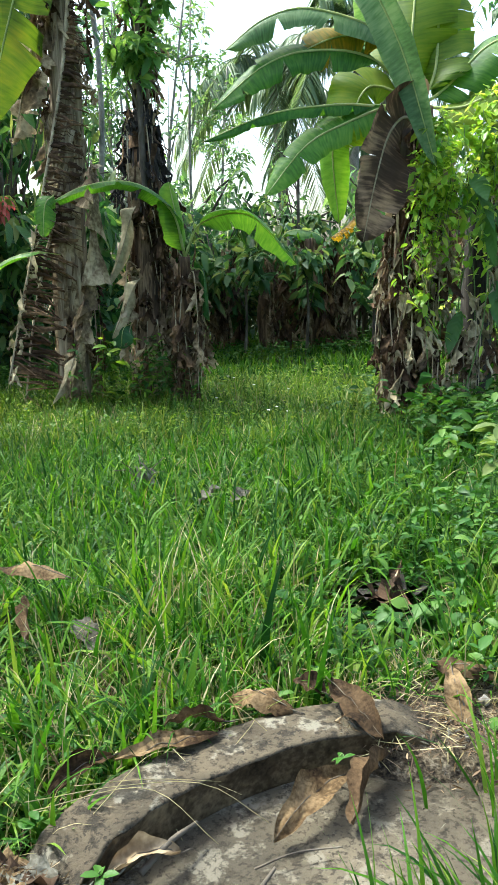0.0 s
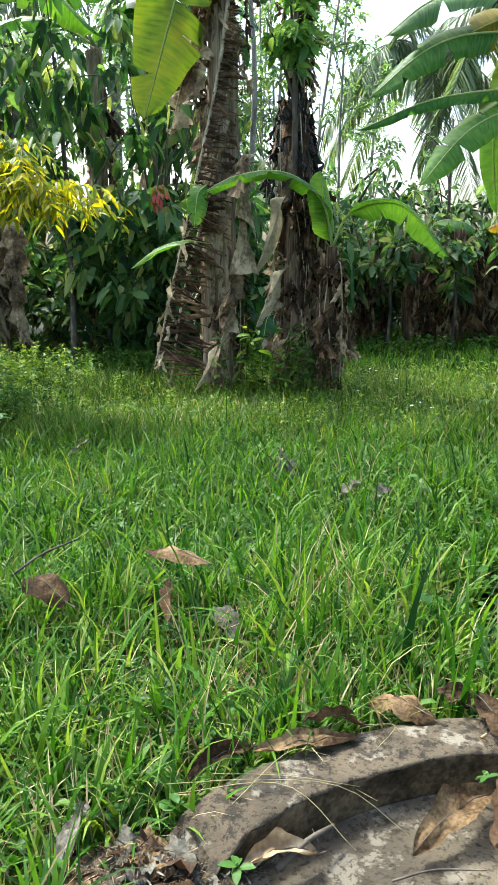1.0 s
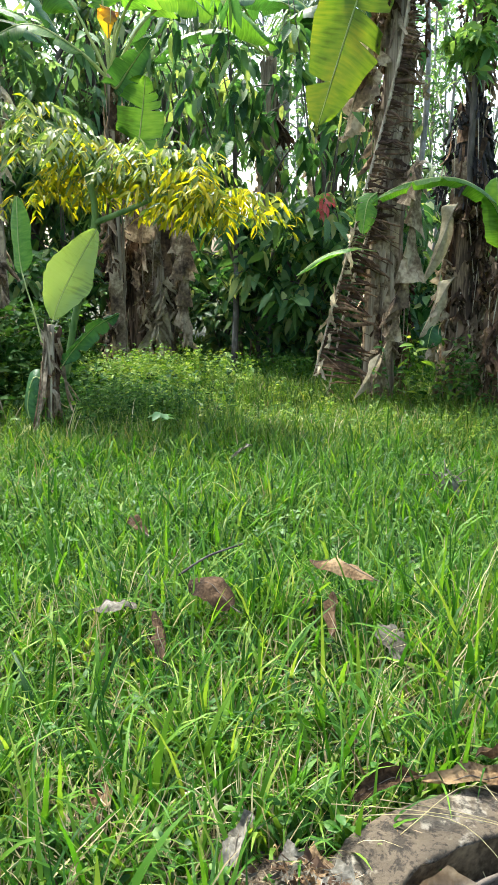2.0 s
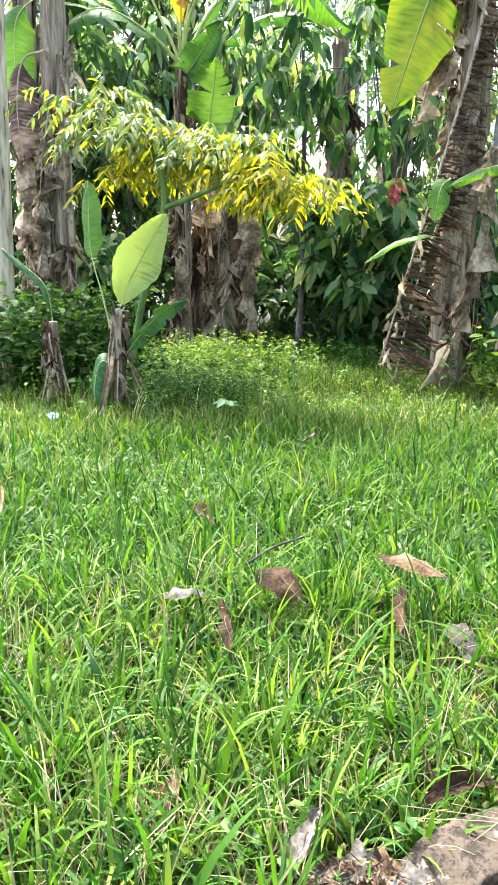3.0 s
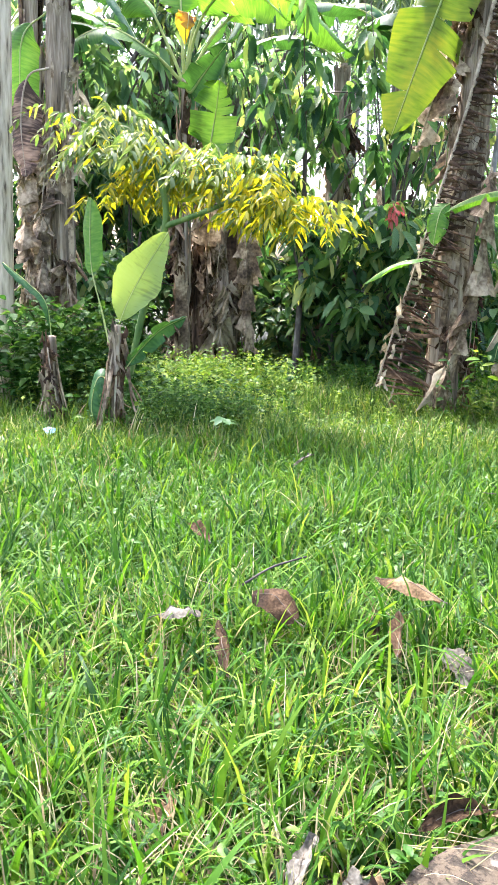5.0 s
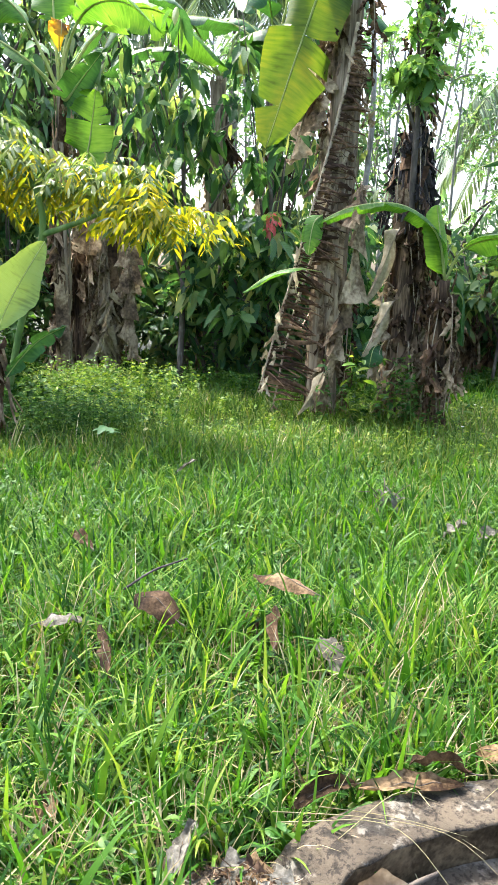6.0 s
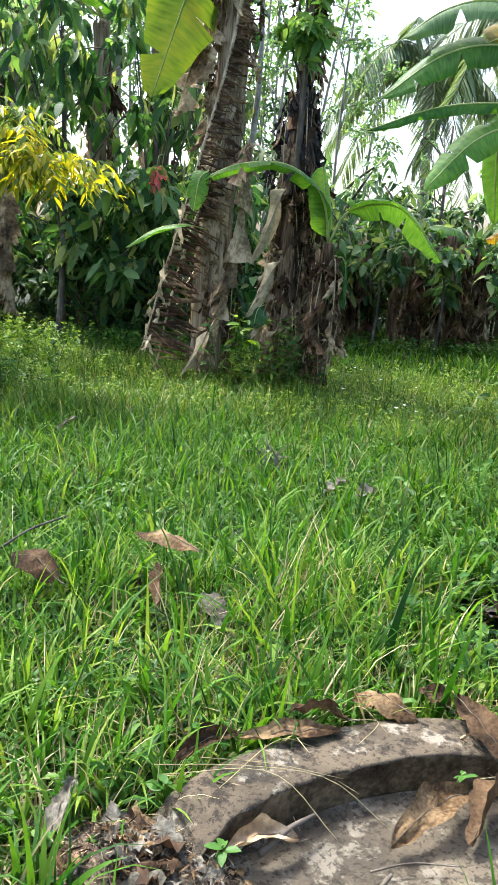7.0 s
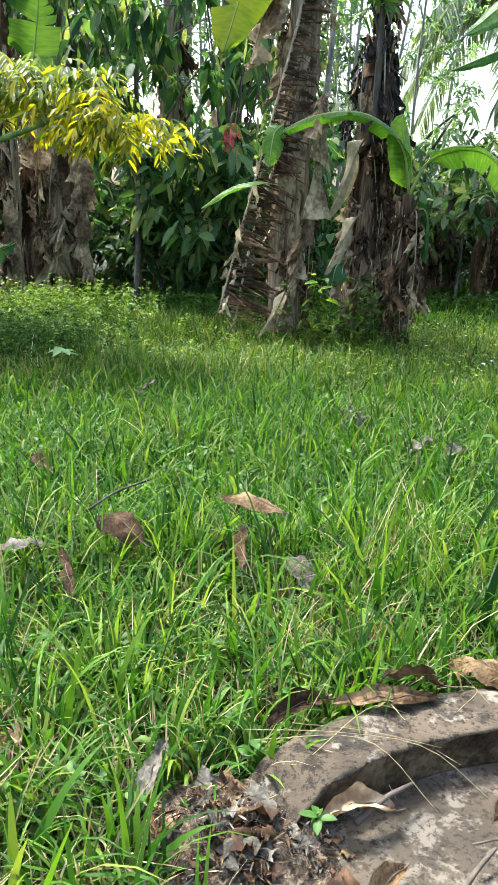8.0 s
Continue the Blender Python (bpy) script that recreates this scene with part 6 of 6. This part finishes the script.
# plant E: grey stem on the far left, plant F: tall, crown high
E_ = back_banana(-5.35, 6.6, 4.3, 520, "grey-brown banana stem with ragged dead leaves", 13, 4, STEM_GREY, 1.6, (DRY_PALE, DRY, DRY_PALE), 0.11, 3.6)
banana_leaf(E_, [(-5.35, 6.45, 3.0), (-5.5, 6.32, 2.9), (-5.56, 6.28, 2.5), (-5.5, 6.26, 2.0)], 0.4, BLADE_DEAD, RIB_DRY, roll=1.3, fold=0.3, torn=0.1, stalk=0.35, ragged=0.06, seed=531, rib_r=0.012, name="dead_leaf", label="dark brown dead leaf hanging on its stalk")
folded_leaf(E_, [(-5.42, 6.45, 2.4), (-5.52, 6.36, 2.1), (-5.58, 6.34, 1.5), (-5.5, 6.34, 0.9)], 0.34, DRY, 532, 13)
folded_leaf(E_, [(-5.3, 6.44, 2.0), (-5.34, 6.36, 1.7), (-5.4, 6.34, 1.1), (-5.42, 6.34, 0.5)], 0.3, DRY_MID, 533, 12)
banana_leaf(E_, [(-5.4, 6.5, 3.5), (-5.6, 6.4, 3.3), (-5.62, 6.35, 2.9), (-5.58, 6.33, 2.5)], 0.36, BLADE_LIGHT, RIB, roll=1.3, fold=0.1, torn=0.0, stalk=0.2, seed=534, rib_r=0.01, label="rounded green leaf behind the post")
back_banana(-5.9, 6.9, 4.1, 535, "banana stem coated in torn brown leaves", 12, 3, STEM_GREY, 1.4, (DRY, DRY_PALE), 0.11, 3.4)
F_ = back_banana(-4.78, 8.0, 3.2, 540, "tall green banana plant with upright leaf stalks", 4, 0, STEM_GREY, 1.9, (DRY,), 0.065)
banana_leaf(F_, [(-4.5, 7.9, 2.35), (-4.38, 7.82, 2.42), (-4.30, 7.8, 2.75), (-4.24, 7.78, 3.10)], 0.56, BLADE_BRIGHT, RIB, roll=1.45, fold=0.05, torn=0.25, stalk=0.08, seed=551, label="broad bright green upright leaf")
banana_leaf(F_, [(-4.78, 8.0, 3.4), (-4.72, 7.9, 3.75), (-4.66, 7.85, 3.78), (-4.64, 7.8, 3.62)], 0.24, BLADE_YELLOW, RIB, roll=0.4, fold=0.3, torn=0.1, seed=552, rib_r=0.008, label="yellow withered leaf")
F1 = (-4.78, 8.0, 3.12)
for k, (ctrl, width, mat, roll, stalk) in enumerate([
    ([F1, (-4.98, 7.96, 3.55), (-5.22, 7.92, 3.95), (-5.7, 7.88, 4.25), (-6.2, 7.8, 4.0)], 0.5, BLADE_LIGHT, 0.5, 0.4),
    ([F1, (-4.85, 8.05, 3.6), (-4.93, 8.15, 4.1), (-5.05, 8.4, 4.7)], 0.5, BLADE, 0.1, 0.5),
    ([F1, (-4.74, 8.05, 3.6), (-4.66, 8.2, 4.1), (-4.5, 8.5, 4.7)], 0.5, BLADE, 0.0, 0.5),
    ([F1, (-4.6, 7.9, 3.6), (-4.3, 7.8, 3.88), (-3.85, 7.7, 3.85), (-3.4, 7.6, 3.5)], 0.5, BLADE_LIGHT, 0.6, 0.35),
    ([F1, (-4.62, 7.85, 3.02), (-4.45, 7.8, 3.16), (-4.12, 7.7, 3.42)], 0.36, BLADE_DARK, 0.9, 0.1),
    ([F1, (-4.5, 8.2, 3.7), (-4.0, 8.3, 4.0), (-3.5, 8.35, 3.8), (-3.0, 8.35, 3.35)], 0.52, BLADE_LIGHT, 0.5, 0.3),
    ([F1, (-5.0, 7.7, 3.4), (-5.4, 7.4, 3.6), (-5.9, 7.1, 3.3)], 0.42, BLADE, 0.4, 0.25),
]):
    banana_leaf(F_, ctrl, width, mat, RIB, roll=roll, fold=0.25, torn=0.2, stalk=stalk, seed=570 + k, rib_r=0.022, label="green leaf on a long pale stalk")
for k, (x, y, h) in enumerate([(-3.6, 9.6, 3.6), (-2.9, 9.9, 3.9), (-7.8, 8.4, 3.8)]):
    back_banana(x, y, h, 560 + 10 * k, "tall banana plant among the cocoa trees", 4, 7, STEM_GREY, 1.9, (DRY, DRY_DARK), 0.09, blade=BLADE_DARK)

# suckers by the post
H = thing("banana_sucker", (-3.50, 4.85, -0.04), "banana sucker with one pale yellow-green upright leaf", "banana plant", "banana plants")
stem(H, [(-3.55, 4.88, -0.04), (-3.52, 4.86, 0.3), (-3.47, 4.82, 0.78)], 0.04, 0.022, STEM_GREY, 600)
sheaths(H, (-3.55, 4.88, 0.1), (-3.47, 4.82, 0.78), 0.04, 14, 601, DRY)
banana_leaf(H, [(-3.47, 4.82, 0.77), (-3.38, 4.83, 0.97), (-3.25, 4.85, 1.19), (-3.08, 4.86, 1.43)], 0.40, BLADE_YOUNG, RIB_PALE, roll=1.35, fold=0.05, torn=0.0, stalk=0.08, ragged=0.01, taper=(0.62, 0.62), swell=0.5, seed=602, rib_r=0.0028, label="pale yellow-green young leaf")
banana_leaf(H, [(-3.52, 4.86, 0.4), (-3.66, 4.9, 0.85), (-3.80, 4.96, 1.2), (-3.83, 5.0, 1.68)], 0.2, BLADE_LIGHT, RIB, roll=1.2, fold=0.1, torn=0.0, stalk=0.6, seed=603, rib_r=0.008, label="narrow green leaf on a long stalk")
banana_leaf(H, [(-3.50, 4.86, 0.3), (-3.62, 4.80, 0.4), (-3.68, 4.78, 0.2), (-3.66, 4.78, 0.05)], 0.22, BLADE_DARK, RIB, roll=0.9, fold=0.2, torn=0.0, seed=604, rib_r=0.006, label="green leaf near the ground")
banana_leaf(H, [(-3.46, 4.84, 0.42), (-3.32, 4.86, 0.6), (-3.16, 4.9, 0.76), (-2.98, 4.95, 0.86)], 0.17, BLADE_DARK, RIB, roll=0.9, fold=0.4, torn=0.3, seed=605, rib_r=0.006, label="dark green torn leaf")
splayed(H, (-3.50, 4.83), 0.72, (-3.57, 4.84), 0.13, 16, 606)
H1 = thing("banana_sucker", (-4.15, 4.95, -0.04), "withered banana sucker stump with dry brown sheaths", "banana plant", "banana plants")
stem(H1, [(-4.15, 4.95, -0.04), (-4.16, 4.93, 0.3), (-4.13, 4.9, 0.66)], 0.055, 0.03, STEM_GREY, 610)
skirt(H1, (-4.15, 4.95, 0), (-4.13, 4.9, 0.66), 0.05, 2, 611, (DRY_DARK, DRY), 0.35, 0.62, 0.16)
splayed(H1, (-4.15, 4.91), 0.62, (-4.13, 4.9), 0.15, 16, 613)
banana_leaf(H1, [(-4.13, 4.9, 0.6), (-4.16, 4.88, 0.9), (-4.3, 4.85, 1.05), (-4.5, 4.8, 1.2)], 0.1, BLADE_DARK, RIB, fold=0.5, torn=0, seed=612, rib_r=0.005, label="thin green leaf")


# ---- post ----
def build_post():
    ob = thing("wooden_post", (-5.0, 5.35, -0.1), "pale weathered upright wooden post", "post")
    tube_part("pole", [(-5.02, 5.35, -0.12), (-4.97, 5.35, 1.6), (-4.90, 5.35, 3.6)], 0.085, 0.075, POST, ob, sides=14, n=24, rough=0.025, seed=7, ridge=0.05)


build_post()


# ---- gold-leaved shrub ----
def gold_shrub():
    rng = np.random.default_rng(700)
    ob = thing("yellow_shrub", (-3.95, 5.55, -0.03), "small tree with drooping yellow-green compound leaves", "shrub")
    fork = np.array([-3.40, 5.35, 1.50])
    tube_part("trunk", [(-3.95, 5.55, -0.08), (-3.68, 5.45, 0.8), fork, (-3.42, 5.30, 1.86)], 0.03, 0.025, STEM_GREEN, ob, sides=8, n=14, seed=1)
    ends = [(-2.12, 5.3, 1.48), (-2.2, 5.25, 1.58), (-2.45, 5.2, 1.75), (-2.55, 5.3, 1.92), (-2.9, 5.3, 1.97), (-3.2, 5.3, 1.95), (-3.6, 5.3, 2.08), (-3.95, 5.3, 2.33), (-4.3, 5.3, 2.34), (-4.15, 5.4, 2.0), (-4.1, 5.5, 1.65), (-3.7, 5.5, 1.72), (-3.1, 5.6, 1.7), (-2.6, 5.5, 1.62), (-3.0, 5.2, 1.85), (-2.36, 5.4, 1.52), (-4.05, 5.2, 2.18), (-3.4, 5.1, 2.02), (-3.25, 5.8, 1.74), (-2.98, 5.75, 1.68), (-3.62, 5.75, 1.78), (-3.95, 5.65, 1.82), (-2.75, 5.7, 1.6)]
    knee = np.array([-2.83, 5.30, 1.67])
    tube_part("branch", [fork, (-3.1, 5.33, 1.585), knee], 0.024, 0.016, STEM_GREEN, ob, sides=8, n=10, seed=40)
    start = [knee, np.array([-3.42, 5.30, 1.85])]
    kinds = {True: ([], [], [], []), False: ([], [], [], [])}
    for i, e in enumerate(ends):
        e = np.array(e)
        s = start[0] if e[0] > -2.95 else start[1]
        mid = (s + e) / 2 + (0, 0, 0.05 if e[0] > -2.95 else 0.06)
        tube_part("branch", [s, mid, e], 0.014 if i == 0 else 0.013 if e[0] < -2.95 else 0.008, 0.004, STEM_GREEN, ob, sides=6, n=10, seed=i)
        line = spline([s, mid, e], 30)
        for k in range(13 if e[0] > -3.3 else 9):
            p = line[int(rng.uniform(0.55, 0.999) * 30)] + (0, 0, 0.01)
            a = rng.uniform(0, 6.28)
            ln = rng.uniform(0.24, 0.46)
            o = np.array([math.cos(a), math.sin(a), 0])
            rach = spline([p, p + o * ln * 0.5 + (0, 0, 0.06), p + o * ln - (0, 0, 0.10)], 9)
            if min(rach[:, 1]) < 5.25 and abs(rach[4, 0] + 3.4) < 0.28 and min(rach[:, 2]) < 1.85:
                continue
            # Height picks the tone: sky sheen on top, light through the leaves beneath.
            high = rach[3, 2] > (2.04 if p[0] < -3.25 else 1.84)
            for j in range(2, 9):
                for sd in (1, -1):
                    pos, way, size, wide = kinds[bool(rng.random() < (0.88 if high else 0.15))]
                    lat = np.array([-o[1], o[0], 0]) * sd
                    pos.append(rach[j])
                    way.append(lat * 0.7 + o * 0.5 + (0, 0, rng.normal(-0.55, 0.3)))
                    size.append(rng.uniform(0.06, 0.12))
                    wide.append(rng.uniform(0.02, 0.032))
    for pale, (pos, way, size, wide) in kinds.items():
        leaf_part("foliage", pos, way, size, wide, GOLD_GREEN if pale else GOLD_BACKLIT, ob, "upper leaves coloured pale green for sky sheen" if pale else "lower leaves coloured yellow as lit from behind", rng=rng, droop=0.3, turn=0.6)


gold_shrub()

# shrub at the foot of the stems
weeds("shrub", blob(40, -0.95, 6.75, 0.28, 0.10, 701), 0.5, 0.07, 0.45, 11, WEED, 701, "small leafy shrub at the foot of the banana stems", droop=0.2)
weeds("shrub", blob(9, -1.05, 6.7, 0.12, 0.05, 702), 0.68, 0.10, 0.4, 9, MOUND_SUNLIT, 702, "light green leafy shoots at the foot of the stems", droop=0.2)


# ---- small things ----
def red_bloom():
    rng = np.random.default_rng(720)
    ob = thing("red_flower", (-2.46, 8.2, 1.78), "hanging pinkish-red flower spike among dark leaves", "flower")
    tube_part("stalk", [(-2.46, 8.5, 2.05), (-2.46, 8.3, 2.0), (-2.46, 8.2, 1.72)], 0.008, 0.004, STEM_GREEN, ob, sides=5, n=8)
    m = 40
    p = np.c_[rng.normal(-2.46, 0.03, m), rng.normal(8.2, 0.03, m), rng.uniform(1.72, 1.9, m)]
    w = np.c_[rng.normal(0, 0.6, m), rng.normal(-0.2, 0.6, m), rng.normal(-0.6, 0.3, m)]
    leaf_part("bloom", p, w, rng.uniform(0.05, 0.09, m), 0.035, RED_BLOOM, ob, rng=rng)


red_bloom()


def sapling(at, seed, label, leaf=0.11, h=0.24, n=6, mat=VINE):
    rng = np.random.default_rng(seed)
    x, y = at
    ob = thing("seedling", (x, y, 0), label, "seedling", "seedlings")
    tube_part("stalk", [(x, y, -0.03), (x + 0.01, y, h * 0.5), (x + 0.02, y - 0.01, h)], 0.004, 0.002, STEM_GREEN, ob, sides=5, n=6)
    a = np.linspace(0, 6.28, n, endpoint=False) + rng.normal(0, 0.3, n)
    p = np.c_[np.full(n, x + 0.02), np.full(n, y - 0.01), rng.uniform(0.7, 1.0, n) * h]
    for k in range(n):
        leaf_part("leaf", p[k:k + 1], [(math.cos(a[k]), math.sin(a[k]), rng.uniform(0.1, 0.5))], rng.uniform(0.7, 1.1) * leaf, leaf * 0.42, mat, ob, rng=rng, droop=0.3)


sapling((-2.46, 4.5), 730, "pale green broad-leaved seedling in the grass", 0.13, 0.28, 7, TREE_LEAF)
sapling((-0.285, 1.27), 731, "small green seedling beside the broken rim", 0.045, 0.05, 5, WEED)
sapling((1.02, 3.3), 732, "pale green leafy seedling among weeds", 0.12, 0.40, 12, GOLD_GREEN)
sapling((1.12, 3.6), 733, "pale green leafy seedling among weeds", 0.13, 0.45, 13, GOLD_GREEN)
sapling((0.2, 1.62), 734, "small green seedling on the rim edge", 0.035, 0.05, 4, WEED)


def stump():
    ob = thing("dead_stalk", (-0.58, 4.0, -0.03), "dry grey broken plant stalk in the grass", "stalk")
    rng = np.random.default_rng(740)
    for k in range(5):
        a = rng.uniform(0, 6.28)
        tube_part("stick", [(-0.58 + rng.normal(0, 0.03), 4.0, -0.03), (-0.58 + 0.05 * math.cos(a), 4.0 + 0.03 * math.sin(a), 0.12), (-0.58 + 0.14 * math.cos(a), 4.0 + 0.1 * math.sin(a), rng.uniform(0.12, 0.22))], 0.005, 0.002, BARK, ob, sides=5, n=8, seed=k)
    p = np.tile((-0.57, 4.0, 0.13), (8, 1)) + rng.normal(0, 0.03, (8, 3))
    leaf_part("foliage", p, rng.normal(0, 0.5, (8, 3)) + (0, 0, -0.9), rng.uniform(0.06, 0.12, 8), 0.03, LITTER[2], ob, rng=rng)


stump()


def flowers():
    rng = np.random.default_rng(750)
    for k in range(9):
        x, y = (0.1, 5.4) if k == 0 else (rng.uniform(-0.6, 0.7), rng.uniform(4.9, 8.2))
        ob = thing("white_flower", (x, y, 0.0), "tiny white wild flower above the grass", "flower", "white flowers")
        z = rng.uniform(0.13, 0.2)
        tube_part("stalk", [(x, y, -0.02), (x, y, z)], 0.002, 0.0015, STEM_GREEN, ob, sides=4, n=4)
        a = np.linspace(0, 6.28, 6)[:-1]
        leaf_part("blossom", np.tile((x, y, z), (5, 1)), np.c_[np.cos(a), np.sin(a), np.full(5, 0.3)], 0.015, 0.012, WHITE_BLOOM, ob, rng=rng, droop=0.0)


flowers()


def plastic():
    bm = bmesh.new()
    bmesh.ops.create_icosphere(bm, subdivisions=3, radius=0.04)
    for v in bm.verts:
        v.co *= 1 + 0.5 * noise.noise(v.co * 30)
        v.co = Vector((-3.72 + v.co.x, 4.35 + v.co.y, 0.06 + v.co.z * 0.6))
    ob = thing("plastic_bag", (-3.72, 4.35, 0.0), "crumpled pale blue plastic scrap in the grass", "litter")
    part("bag", bm, BLUE_PLASTIC, ob)


plastic()


def hollow_leaf():
    """Dead blades slumped over the back of the hollow, one black for shadow."""
    ob = thing("dead_banana_leaf", (0.45, 2.62, -0.15), "dead banana leaf slumped over a hollow, part coloured black for shadow", "dead leaf")
    folded_leaf(ob, [(0.26, 2.64, -0.14), (0.36, 2.68, -0.05), (0.48, 2.70, -0.02), (0.60, 2.68, -0.06)], 0.12, STEM_BLACK, 760, 9, "leaf coloured near black for the shadow in the hollow")
    folded_leaf(ob, [(0.53, 2.66, 0.07), (0.50, 2.62, 0.04), (0.47, 2.60, -0.04), (0.44, 2.58, -0.12)], 0.1, DRY_DARK, 761, 7, "brown rotten leaf")


hollow_leaf()
